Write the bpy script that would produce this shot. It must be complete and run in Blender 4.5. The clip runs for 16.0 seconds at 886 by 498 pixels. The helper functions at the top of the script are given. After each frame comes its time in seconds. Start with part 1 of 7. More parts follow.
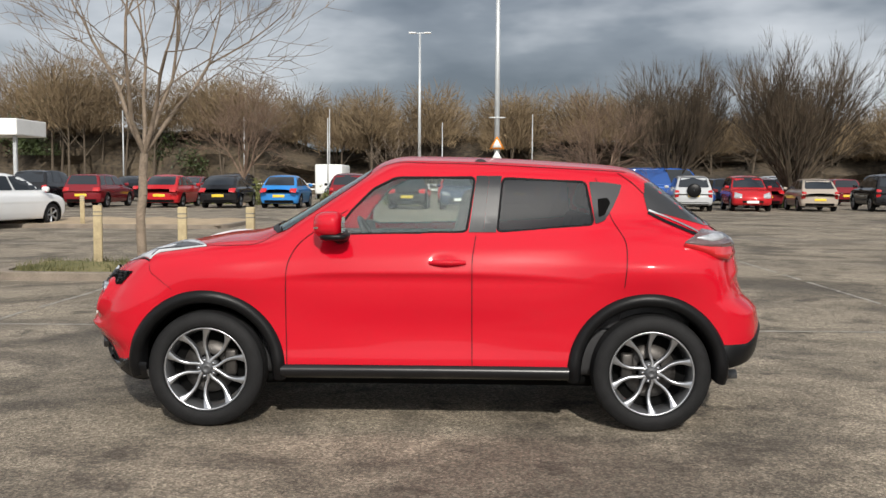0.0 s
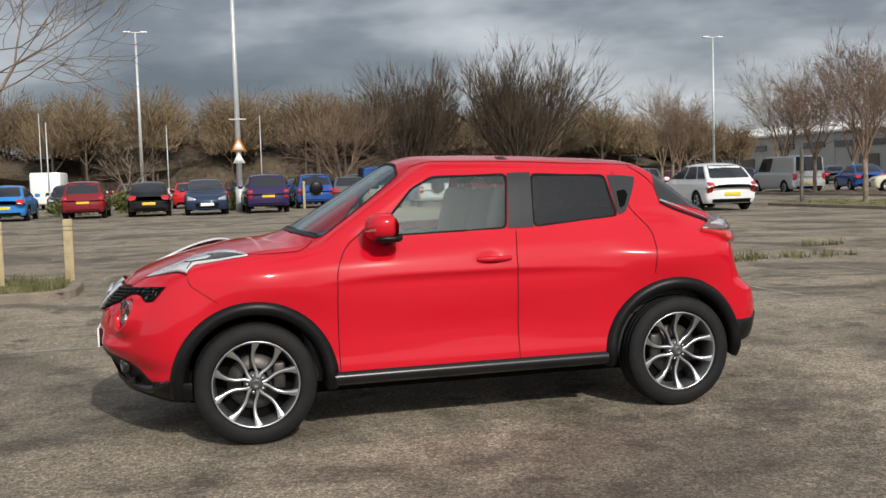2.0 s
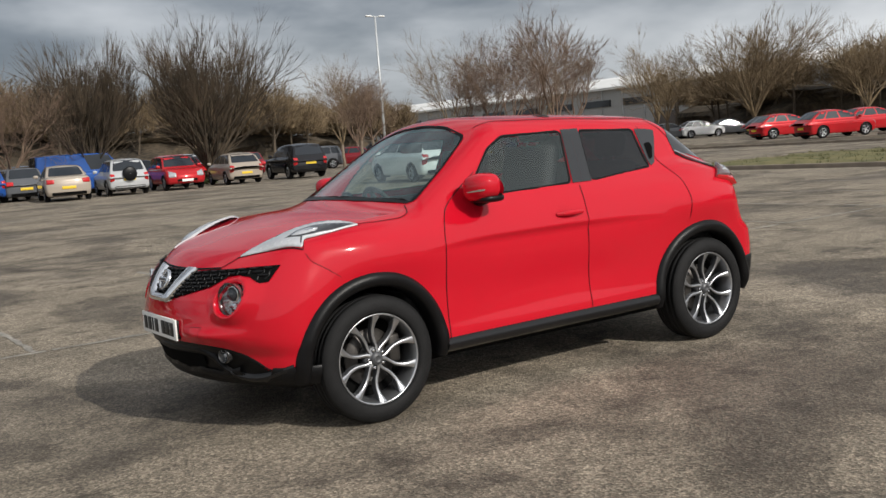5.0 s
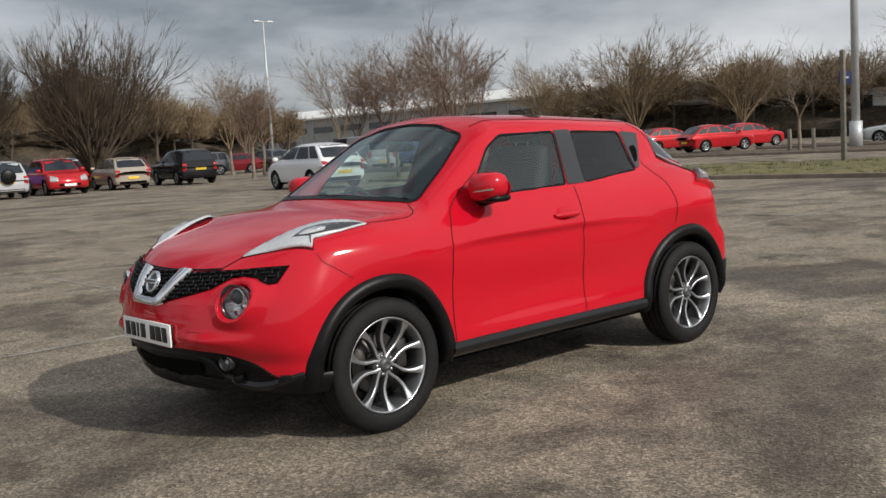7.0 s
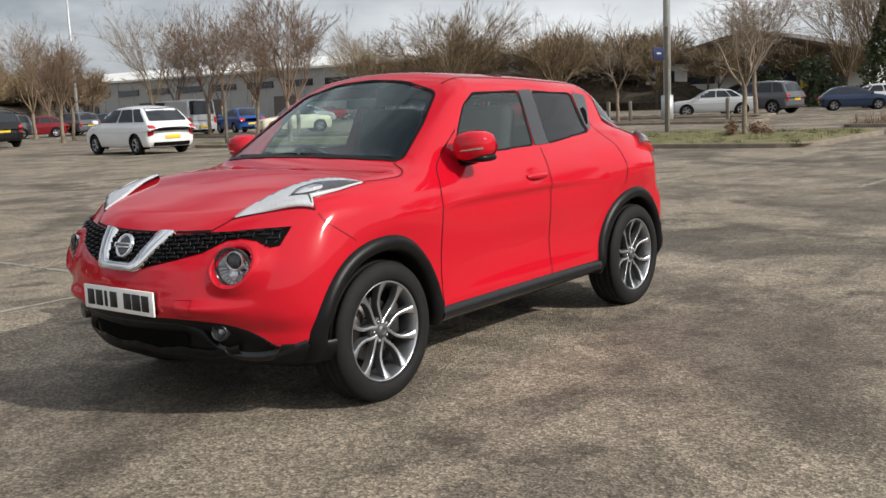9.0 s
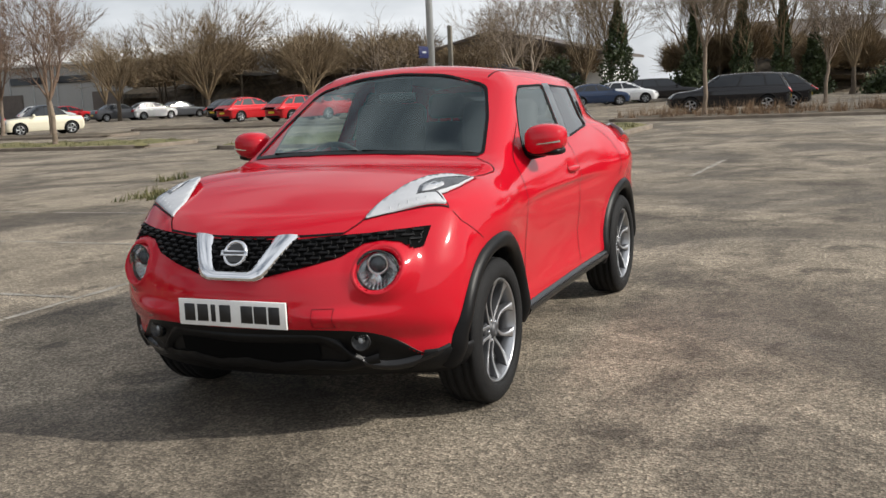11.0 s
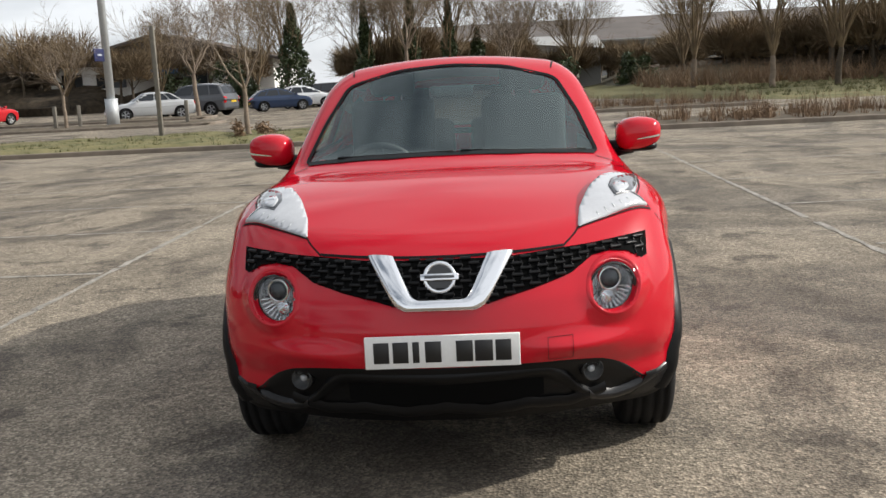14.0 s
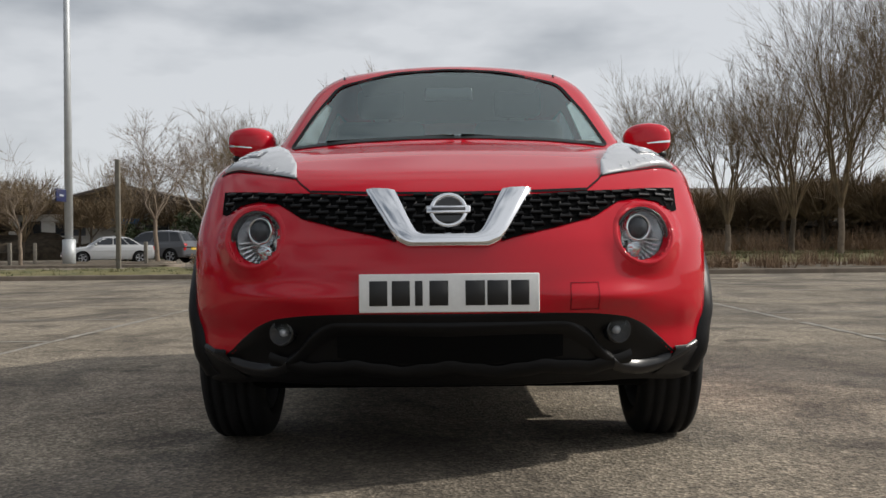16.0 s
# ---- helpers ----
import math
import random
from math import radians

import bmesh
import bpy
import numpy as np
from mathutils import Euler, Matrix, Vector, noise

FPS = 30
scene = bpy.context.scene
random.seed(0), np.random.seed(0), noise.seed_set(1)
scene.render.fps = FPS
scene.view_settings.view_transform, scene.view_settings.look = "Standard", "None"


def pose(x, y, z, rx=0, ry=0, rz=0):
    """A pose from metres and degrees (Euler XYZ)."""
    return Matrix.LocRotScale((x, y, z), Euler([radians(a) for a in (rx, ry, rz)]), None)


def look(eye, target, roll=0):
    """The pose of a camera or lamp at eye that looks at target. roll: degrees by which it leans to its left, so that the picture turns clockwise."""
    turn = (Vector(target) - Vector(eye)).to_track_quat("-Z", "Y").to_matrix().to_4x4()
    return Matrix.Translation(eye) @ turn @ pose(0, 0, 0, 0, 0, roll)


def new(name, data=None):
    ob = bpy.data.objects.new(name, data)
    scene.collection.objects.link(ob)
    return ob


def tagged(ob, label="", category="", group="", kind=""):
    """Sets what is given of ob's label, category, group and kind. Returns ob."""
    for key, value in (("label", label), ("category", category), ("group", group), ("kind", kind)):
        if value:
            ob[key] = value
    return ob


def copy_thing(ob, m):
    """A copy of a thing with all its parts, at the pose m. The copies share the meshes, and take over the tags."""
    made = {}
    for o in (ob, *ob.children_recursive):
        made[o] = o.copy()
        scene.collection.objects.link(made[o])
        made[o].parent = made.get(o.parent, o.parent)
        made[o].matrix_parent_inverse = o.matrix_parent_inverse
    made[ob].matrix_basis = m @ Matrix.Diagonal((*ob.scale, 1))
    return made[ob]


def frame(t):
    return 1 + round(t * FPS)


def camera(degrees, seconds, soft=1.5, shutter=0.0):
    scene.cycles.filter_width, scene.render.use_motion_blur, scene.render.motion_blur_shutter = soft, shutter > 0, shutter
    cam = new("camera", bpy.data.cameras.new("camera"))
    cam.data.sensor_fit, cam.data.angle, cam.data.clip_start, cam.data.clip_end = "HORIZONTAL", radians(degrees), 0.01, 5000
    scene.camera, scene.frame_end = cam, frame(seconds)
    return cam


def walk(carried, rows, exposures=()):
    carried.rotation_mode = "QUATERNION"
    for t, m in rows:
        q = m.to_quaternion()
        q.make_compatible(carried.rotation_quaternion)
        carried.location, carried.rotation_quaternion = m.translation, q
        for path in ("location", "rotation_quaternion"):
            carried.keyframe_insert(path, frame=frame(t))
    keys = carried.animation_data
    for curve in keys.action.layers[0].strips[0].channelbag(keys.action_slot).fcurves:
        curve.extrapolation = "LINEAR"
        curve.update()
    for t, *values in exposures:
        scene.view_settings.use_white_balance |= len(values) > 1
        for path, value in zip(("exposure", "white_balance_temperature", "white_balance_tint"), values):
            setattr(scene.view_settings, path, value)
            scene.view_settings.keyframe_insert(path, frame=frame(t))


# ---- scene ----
cam = camera(48.0, 16.0)
PATH = [
    (0, (0.256, -6.419, 1.407), (0.195, -4.425, 1.272), 0.3),
    (0.5, (-0.153, -6.354, 1.424), (-0.091, -4.359, 1.3), -0.5),
    (1, (-0.615, -6.399, 1.441), (-0.411, -4.413, 1.318), -1.6),
    (1.5, (-1.112, -6.326, 1.425), (-0.75, -4.363, 1.29), -2.0),
    (2, (-1.615, -6.27, 1.418), (-1.11, -4.34, 1.277), -1.7),
    (2.5, (-2.077, -6.22, 1.434), (-1.46, -4.324, 1.286), -1.9),
    (3, (-2.53, -6.039, 1.433), (-1.784, -4.19, 1.277), -1.0),
    (3.5, (-2.95, -5.926, 1.418), (-2.089, -4.129, 1.252), -1.7),
    (4, (-3.312, -5.74, 1.412), (-2.361, -3.991, 1.219), -2.6),
    (4.2, (-3.426, -5.656, 1.425), (-2.448, -3.924, 1.222), -3.1),
    (6.3, (-4.148, -4.703, 1.408), (-2.851, -3.194, 1.207), -4.1),
    (6.5, (-4.172, -4.689, 1.398), (-2.869, -3.185, 1.195), -3.9),
    (7, (-4.199, -4.674, 1.402), (-2.892, -3.175, 1.191), -3.4),
    (7.5, (-4.212, -4.652, 1.391), (-2.9, -3.159, 1.169), -2.5),
    (8, (-4.314, -4.522, 1.37), (-2.947, -3.081, 1.134), -1.7),
    (8.5, (-4.523, -4.248, 1.396), (-3.045, -2.926, 1.131), -1.9),
    (9, (-4.684, -3.888, 1.384), (-3.126, -2.668, 1.093), -2.3),
    (9.2, (-4.769, -3.742, 1.396), (-3.188, -2.554, 1.096), -2.0),
    (11.5, (-5.523, -1.946, 1.435), (-3.66, -1.298, 1.106), -2.6),
    (12, (-5.549, -1.497, 1.445), (-3.651, -0.969, 1.096), -2.1),
    (12.5, (-5.558, -1.109, 1.416), (-3.633, -0.695, 1.066), -2.2),
    (13, (-5.506, -0.741, 1.416), (-3.561, -0.442, 1.059), -3.2),
    (13.5, (-5.409, -0.45, 1.452), (-3.452, -0.237, 1.101), -3.4),
    (14, (-5.33, -0.213, 1.459), (-3.362, -0.095, 1.122), -2.9),
    (14.5, (-5.21, -0.111, 1.433), (-3.239, -0.051, 1.104), -2.3),
    (15, (-5.105, -0.053, 1.259), (-3.121, -0.021, 1.007), -1.8),
    (15.5, (-5.006, -0.006, 0.931), (-3.009, 0.012, 0.828), -1.6),
    (16, (-4.987, -0.012, 0.691), (-2.987, 0.008, 0.689), -0.6),
]
walk(cam, [(t, look(eye, target, roll)) for t, eye, target, roll in PATH], [(0, 0.08), (2, -0.06), (4, -0.12), (7, -0.22), (9, 0.08), (12, 0.16), (14.4, 0.30), (15.3, 0.05), (16, -0.2)])

# ---- light ----
SUN_WAY = Vector((0.24, -1.57, 1.0)).normalized()
sun_el = math.asin(SUN_WAY.z)
sun_az = math.atan2(SUN_WAY.x, SUN_WAY.y)
sun = new("sun", bpy.data.lights.new("sun", "SUN"))
sun.data.energy, sun.data.angle, sun.data.color = 3.75, radians(0.8), (1.0, 0.95, 0.87)
sun.matrix_world = look((0, 0, 60), Vector((0, 0, 60)) - SUN_WAY)

world = bpy.data.worlds.new("sky")
scene.world = world
world.use_nodes = True


def sky_nodes():
    """A cloudy sky: the Nishita sky behind layers of grey cloud, darker to the north, broken and bright to the east."""
    nt = world.node_tree
    n, l = nt.nodes, nt.links
    n.clear()
    out, bg = n.new("ShaderNodeOutputWorld"), n.new("ShaderNodeBackground")
    sky = n.new("ShaderNodeTexSky")
    sky.sky_type, sky.sun_disc = "NISHITA", False
    sky.sun_elevation, sky.sun_rotation = sun_el, sun_az
    coord, mp = n.new("ShaderNodeTexCoord"), n.new("ShaderNodeMapping")
    mp.inputs["Scale"].default_value = (1.6, 1.6, 4.6)
    l.new(coord.outputs["Generated"], mp.inputs["Vector"])
    big, small = n.new("ShaderNodeTexNoise"), n.new("ShaderNodeTexNoise")
    for tex, sc, det, ro in ((big, 1.5, 5.0, 0.5), (small, 3.6, 5.0, 0.52)):
        tex.inputs["Scale"].default_value, tex.inputs["Detail"].default_value, tex.inputs["Roughness"].default_value = sc, det, ro
        l.new(mp.outputs["Vector"], tex.inputs["Vector"])
    # lie of the cloud: heavier to the north, thinner to the east
    dot = n.new("ShaderNodeVectorMath")
    dot.operation = "DOT_PRODUCT"
    dot.inputs[1].default_value = (0.0, -0.19, -0.02)
    l.new(coord.outputs["Generated"], dot.inputs[0])
    add = n.new("ShaderNodeMath")
    add.operation = "ADD"
    gain = n.new("ShaderNodeMath")
    gain.operation = "MULTIPLY_ADD"
    gain.inputs[1].default_value, gain.inputs[2].default_value = 1.55, -0.215
    l.new(big.outputs["Fac"], gain.inputs[0])
    l.new(gain.outputs[0], add.inputs[0])
    l.new(dot.outputs["Value"], add.inputs[1])
    add2 = n.new("ShaderNodeMath")
    add2.operation = "MULTIPLY_ADD"
    add2.inputs[1].default_value = 0.50
    l.new(small.outputs["Fac"], add2.inputs[0])
    l.new(add.outputs[0], add2.inputs[2])
    ramp = n.new("ShaderNodeValToRGB")
    e = ramp.color_ramp.elements
    e[0].position, e[0].color = 0.385, (0.115, 0.135, 0.165, 1)
    e[1].position, e[1].color = 1.16, (0.72, 0.74, 0.77, 1)
    for p, c in ((0.565, (0.21, 0.235, 0.27, 1)), (0.735, (0.44, 0.465, 0.50, 1))):
        x = ramp.color_ramp.elements.new(p)
        x.color = c
    # thinner cloud to the east and west than to the north
    parts, sq, lift = n.new("ShaderNodeSeparateXYZ"), n.new("ShaderNodeMath"), n.new("ShaderNodeMath")
    sq.operation, lift.operation = "MULTIPLY", "MULTIPLY_ADD"
    lift.inputs[1].default_value = 0.25
    l.new(coord.outputs["Generated"], parts.inputs[0])
    l.new(parts.outputs["X"], sq.inputs[0])
    l.new(parts.outputs["X"], sq.inputs[1])
    l.new(sq.outputs[0], lift.inputs[0])
    l.new(add2.outputs[0], lift.inputs[2])
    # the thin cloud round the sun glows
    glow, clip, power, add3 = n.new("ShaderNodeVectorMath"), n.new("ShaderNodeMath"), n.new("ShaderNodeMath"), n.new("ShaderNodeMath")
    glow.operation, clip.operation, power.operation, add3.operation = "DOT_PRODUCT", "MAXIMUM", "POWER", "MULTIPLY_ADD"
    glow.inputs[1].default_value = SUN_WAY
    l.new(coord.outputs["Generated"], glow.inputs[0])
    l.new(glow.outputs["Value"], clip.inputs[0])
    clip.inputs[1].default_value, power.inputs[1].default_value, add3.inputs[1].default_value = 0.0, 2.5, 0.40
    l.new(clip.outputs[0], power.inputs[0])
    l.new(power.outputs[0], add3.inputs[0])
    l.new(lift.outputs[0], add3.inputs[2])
    l.new(add3.outputs[0], ramp.inputs["Fac"])
    scale = n.new("ShaderNodeMix")
    scale.data_type, scale.blend_type = "RGBA", "MIX"
    scale.inputs["Factor"].default_value = 0.9
    dim = n.new("ShaderNodeVectorMath")
    dim.operation = "SCALE"
    dim.inputs["Scale"].default_value = 0.09
    l.new(sky.outputs["Color"], dim.inputs[0])
    l.new(dim.outputs["Vector"], scale.inputs["A"])
    l.new(ramp.outputs["Color"], scale.inputs["B"])
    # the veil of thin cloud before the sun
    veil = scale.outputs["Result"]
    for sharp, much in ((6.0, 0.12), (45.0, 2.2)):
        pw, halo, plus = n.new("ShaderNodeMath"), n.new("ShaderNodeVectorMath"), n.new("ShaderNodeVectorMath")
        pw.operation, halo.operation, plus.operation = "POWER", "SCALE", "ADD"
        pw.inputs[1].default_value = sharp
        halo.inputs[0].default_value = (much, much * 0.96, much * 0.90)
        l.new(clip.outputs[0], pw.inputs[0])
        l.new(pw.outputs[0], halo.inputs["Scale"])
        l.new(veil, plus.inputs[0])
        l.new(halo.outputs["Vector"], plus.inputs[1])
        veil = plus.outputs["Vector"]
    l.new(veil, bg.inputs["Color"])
    bg.inputs["Strength"].default_value = 1.12
    l.new(bg.outputs["Background"], out.inputs["Surface"])


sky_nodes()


# ---- materials ----
def material(name, colour, rough=0.6, metal=0.0, vary=0.12, scale=8.0, fine=90.0, bump=0.0, bump_scale=60.0, coat=0.0, spec=0.5, emit=0.0, second=None):
    """A surface with blotches and grain round one colour, or between two."""
    m = bpy.data.materials.new(name)
    m.use_nodes = True
    nt = m.node_tree
    n, l = nt.nodes, nt.links
    p = n["Principled BSDF"]
    p.inputs["Roughness"].default_value, p.inputs["Metallic"].default_value = rough, metal
    p.inputs["Coat Weight"].default_value, p.inputs["Coat Roughness"].default_value = coat, 0.03
    p.inputs["Specular IOR Level"].default_value = spec
    co = n.new("ShaderNodeTexCoord")
    if vary > 0:
        a, b = n.new("ShaderNodeTexNoise"), n.new("ShaderNodeTexNoise")
        for tex, sc in ((a, scale), (b, fine)):
            tex.inputs["Scale"].default_value, tex.inputs["Detail"].default_value = sc, 5
            l.new(co.outputs["Object"], tex.inputs["Vector"])
        mix = n.new("ShaderNodeMath")
        mix.operation = "MULTIPLY_ADD"
        mix.inputs[1].default_value = 0.5
        half = n.new("ShaderNodeMath")
        half.operation = "MULTIPLY"
        half.inputs[1].default_value = 0.5
        l.new(b.outputs["Fac"], half.inputs[0])
        l.new(a.outputs["Fac"], mix.inputs[0])
        l.new(half.outputs[0], mix.inputs[2])
        ramp = n.new("ShaderNodeValToRGB")
        e = ramp.color_ramp.elements
        lo = tuple(c * (1 - vary) for c in colour)
        hi = second or tuple(min(1, c * (1 + vary)) for c in colour)
        e[0].position, e[0].color = 0.36, (*lo, 1)
        e[1].position, e[1].color = 0.64, (*hi, 1)
        l.new(mix.outputs[0], ramp.inputs["Fac"])
        l.new(ramp.outputs["Color"], p.inputs["Base Color"])
    else:
        p.inputs["Base Color"].default_value = (*colour, 1)
    if bump > 0:
        t, bp = n.new("ShaderNodeTexNoise"), n.new("ShaderNodeBump")
        t.inputs["Scale"].default_value, t.inputs["Detail"].default_value = bump_scale, 4
        l.new(co.outputs["Object"], t.inputs["Vector"])
        bp.inputs["Strength"].default_value, bp.inputs["Distance"].default_value = bump, 0.01
        l.new(t.outputs["Fac"], bp.inputs["Height"])
        l.new(bp.outputs["Normal"], p.inputs["Normal"])
    if emit:
        p.inputs["Emission Color"].default_value, p.inputs["Emission Strength"].default_value = (*colour, 1), emit
    return m


def glass(name, tint, gloss=1.0, rough=0.0, ior=1.5):
    """A tinted pane: clear through, with a mirror's gloss that grows at the edge."""
    m = bpy.data.materials.new(name)
    m.use_nodes = True
    nt = m.node_tree
    n, l = nt.nodes, nt.links
    n.clear()
    out, mix = n.new("ShaderNodeOutputMaterial"), n.new("ShaderNodeMixShader")
    clear, shine, edge = n.new("ShaderNodeBsdfTransparent"), n.new("ShaderNodeBsdfGlossy"), n.new("ShaderNodeLayerWeight")
    power, fr = n.new("ShaderNodeMath"), n.new("ShaderNodeMath")
    power.operation, fr.operation = "POWER", "MULTIPLY_ADD"
    flat = ((ior - 1) / (ior + 1)) ** 2
    edge.inputs["Blend"].default_value, power.inputs[1].default_value = 0.5, 5.0
    fr.inputs[1].default_value, fr.inputs[2].default_value = 1 - flat, flat
    l.new(edge.outputs["Facing"], power.inputs[0])
    l.new(power.outputs[0], fr.inputs[0])
    clear.inputs["Color"].default_value = (*tint, 1)
    shine.inputs["Color"].default_value, shine.inputs["Roughness"].default_value = (*(gloss if isinstance(gloss, tuple) else (gloss, gloss, gloss)), 1), rough
    l.new(fr.outputs[0], mix.inputs["Fac"])
    l.new(clear.outputs["BSDF"], mix.inputs[1])
    l.new(shine.outputs["BSDF"], mix.inputs[2])
    l.new(mix.outputs["Shader"], out.inputs["Surface"])
    return m


def asphalt_material():
    """Old brown-grey tarmac: stone grain, pale worn fields, dark damp trails and patches, cracks."""
    m = bpy.data.materials.new("asphalt")
    m.use_nodes = True
    nt = m.node_tree
    n, l = nt.nodes, nt.links
    p = n["Principled BSDF"]
    co = n.new("ShaderNodeTexCoord")

    def noise_of(scale, detail, rough=0.55, stretch=None, dist=0.0):
        t = n.new("ShaderNodeTexNoise")
        t.inputs["Scale"].default_value, t.inputs["Detail"].default_value, t.inputs["Roughness"].default_value = scale, detail, rough
        t.inputs["Distortion"].default_value = dist
        if stretch:
            mp = n.new("ShaderNodeMapping")
            mp.inputs["Scale"].default_value = stretch
            mp.inputs["Location"].default_value = (2.6, 3.4, 0.0)
            l.new(co.outputs["Object"], mp.inputs["Vector"])
            l.new(mp.outputs["Vector"], t.inputs["Vector"])
        else:
            l.new(co.outputs["Object"], t.inputs["Vector"])
        return t.outputs["Fac"]

    def ramp_of(fac, *stops):
        r = n.new("ShaderNodeValToRGB")
        e = r.color_ramp.elements
        while len(e) < len(stops):
            e.new(0.5)
        for x, (pos, v) in zip(e, stops):
            x.position, x.color = pos, (*(v if isinstance(v, tuple) else (v, v, v)), 1)
        l.new(fac, r.inputs["Fac"])
        return r.outputs["Color"]

    def blend(kind, fac, a, b):
        x = n.new("ShaderNodeMix")
        x.data_type, x.blend_type = "RGBA", kind
        if isinstance(fac, float):
            x.inputs["Factor"].default_value = fac
        else:
            l.new(fac, x.inputs["Factor"])
        l.new(a, x.inputs["A"])
        l.new(b, x.inputs["B"])
        return x.outputs["Result"]

    base = ramp_of(noise_of(0.5, 6, 0.6), (0.32, (0.195, 0.165, 0.125)), (0.66, (0.300, 0.254, 0.194)))
    grit = ramp_of(noise_of(26.0, 4, 0.75), (0.33, 0.66), (0.50, 1.0), (0.66, 1.30))
    fine = ramp_of(noise_of(85.0, 3, 0.8), (0.30, 0.35), (0.50, 0.95), (0.64, 1.25), (0.74, 2.3))
    stones = n.new("ShaderNodeTexVoronoi")
    stones.inputs["Scale"].default_value = 78.0
    l.new(co.outputs["Object"], stones.inputs["Vector"])
    grain = blend("MULTIPLY", 1.0, grit, fine)
    grain = blend("MULTIPLY", 1.0, grain, ramp_of(stones.outputs["Color"], (0.15, 0.50), (0.5, 0.92), (0.85, 1.6)))
    mottle = ramp_of(noise_of(4.5, 6, 0.7), (0.36, 0.78), (0.50, 1.0), (0.64, 1.16))
    grain = blend("MULTIPLY", 1.0, grain, mottle)
    col = blend("MULTIPLY", 0.9, base, grain)
    # damp and oil: broad stains, trails along the aisles, small spots
    broad = ramp_of(noise_of(0.40, 7, 0.55, dist=1.1), (0.50, 0.0), (0.56, 0.45), (0.64, 0.75))
    trail = ramp_of(noise_of(1.0, 7, 0.6, (0.28, 1.2, 1.0), 0.7), (0.53, 0.0), (0.64, 0.34))
    dark = n.new("ShaderNodeRGB")
    dark.outputs[0].default_value = (0.066, 0.055, 0.044, 1)
    darkg = blend("MULTIPLY", 0.7, dark.outputs[0], grain)
    col = blend("MIX", broad, col, darkg)
    col = blend("MIX", trail, col, darkg)
    spots = ramp_of(noise_of(1.7, 8, 0.68), (0.56, 0.0), (0.63, 0.7))
    col = blend("MIX", spots, col, darkg)
    pale = ramp_of(noise_of(0.17, 4, 0.5, (0.25, 1.6, 1.0)), (0.54, 0.0), (0.70, 0.35))
    dust = n.new("ShaderNodeRGB")
    dust.outputs[0].default_value = (0.34, 0.295, 0.235, 1)
    dustg = blend("MULTIPLY", 0.6, dust.outputs[0], grain)
    col = blend("MIX", pale, col, dustg)
    # cracks
    vor = n.new("ShaderNodeTexVoronoi")
    vor.feature = "DISTANCE_TO_EDGE"
    vor.inputs["Scale"].default_value = 0.33
    warp, wadd = n.new("ShaderNodeTexNoise"), n.new("ShaderNodeMix")
    warp.inputs["Scale"].default_value, warp.inputs["Detail"].default_value = 1.3, 5
    l.new(co.outputs["Object"], warp.inputs["Vector"])
    wadd.data_type, wadd.blend_type = "RGBA", "LINEAR_LIGHT"
    wadd.inputs["Factor"].default_value = 0.45
    l.new(co.outputs["Object"], wadd.inputs["A"])
    l.new(warp.outputs["Color"], wadd.inputs["B"])
    l.new(wadd.outputs["Result"], vor.inputs["Vector"])
    crack = ramp_of(vor.outputs["Distance"], (0.0, 0.4), (0.0015, 0.25), (0.004, 0.0))
    gate = ramp_of(noise_of(0.24, 3), (0.57, 0.0), (0.64, 1.0))
    crackg = blend("MULTIPLY", 1.0, crack, gate)
    col = blend("MIX", crackg, col, dark.outputs[0])
    # damp seeps out of some of the cracks in wandering bands
    seep = ramp_of(vor.outputs["Distance"], (0.0, 0.72), (0.025, 0.55), (0.075, 0.0))
    where = ramp_of(noise_of(0.33, 4, 0.6), (0.45, 0.0), (0.55, 1.0))
    ragged = ramp_of(noise_of(3.5, 6, 0.7), (0.38, 0.25), (0.55, 1.0))
    seep = blend("MULTIPLY", 1.0, blend("MULTIPLY", 1.0, seep, where), ragged)
    col = blend("MIX", seep, col, darkg)
    l.new(col, p.inputs["Base Color"])
    rough = ramp_of(noise_of(0.42, 7, 0.62, dist=0.6), (0.46, 0.93), (0.64, 0.72))
    l.new(rough, p.inputs["Roughness"])
    p.inputs["Specular IOR Level"].default_value = 0.3
    bp = n.new("ShaderNodeBump")
    bp.inputs["Strength"].default_value, bp.inputs["Distance"].default_value = 0.75, 0.006
    l.new(stones.outputs["Distance"], bp.inputs["Height"])
    l.new(bp.outputs["Normal"], p.inputs["Normal"])
    return m


M_asphalt = asphalt_material()
M_line = material("worn white road paint", (0.25, 0.232, 0.20), 0.8, vary=0.5, scale=5, fine=45, bump=0.2)
M_kerb = material("kerb stone", (0.20, 0.165, 0.13), 0.9, vary=0.3, scale=3, fine=60, bump=0.4)
M_soil = material("verge soil", (0.085, 0.066, 0.042), 0.95, vary=0.4, scale=3, fine=40, bump=0.8, bump_scale=25)
M_sand = material("sandy path", (0.34, 0.26, 0.17), 0.95, vary=0.2, scale=2, fine=40, bump=0.4)
M_turf = material("winter turf", (0.10, 0.11, 0.032), 0.95, vary=0.35, scale=1.2, fine=30, bump=0.8, bump_scale=30, second=(0.20, 0.17, 0.07))
M_grass = material("grass blades", (0.065, 0.085, 0.024), 0.8, vary=0.4, scale=2, fine=12, second=(0.16, 0.14, 0.055))
M_dry = material("dry stems", (0.16, 0.10, 0.06), 0.9, vary=0.4, scale=3, fine=20, second=(0.26, 0.17, 0.10))
M_post = material("weathered timber", (0.36, 0.29, 0.17), 0.85, vary=0.25, scale=6, fine=50, bump=0.3)
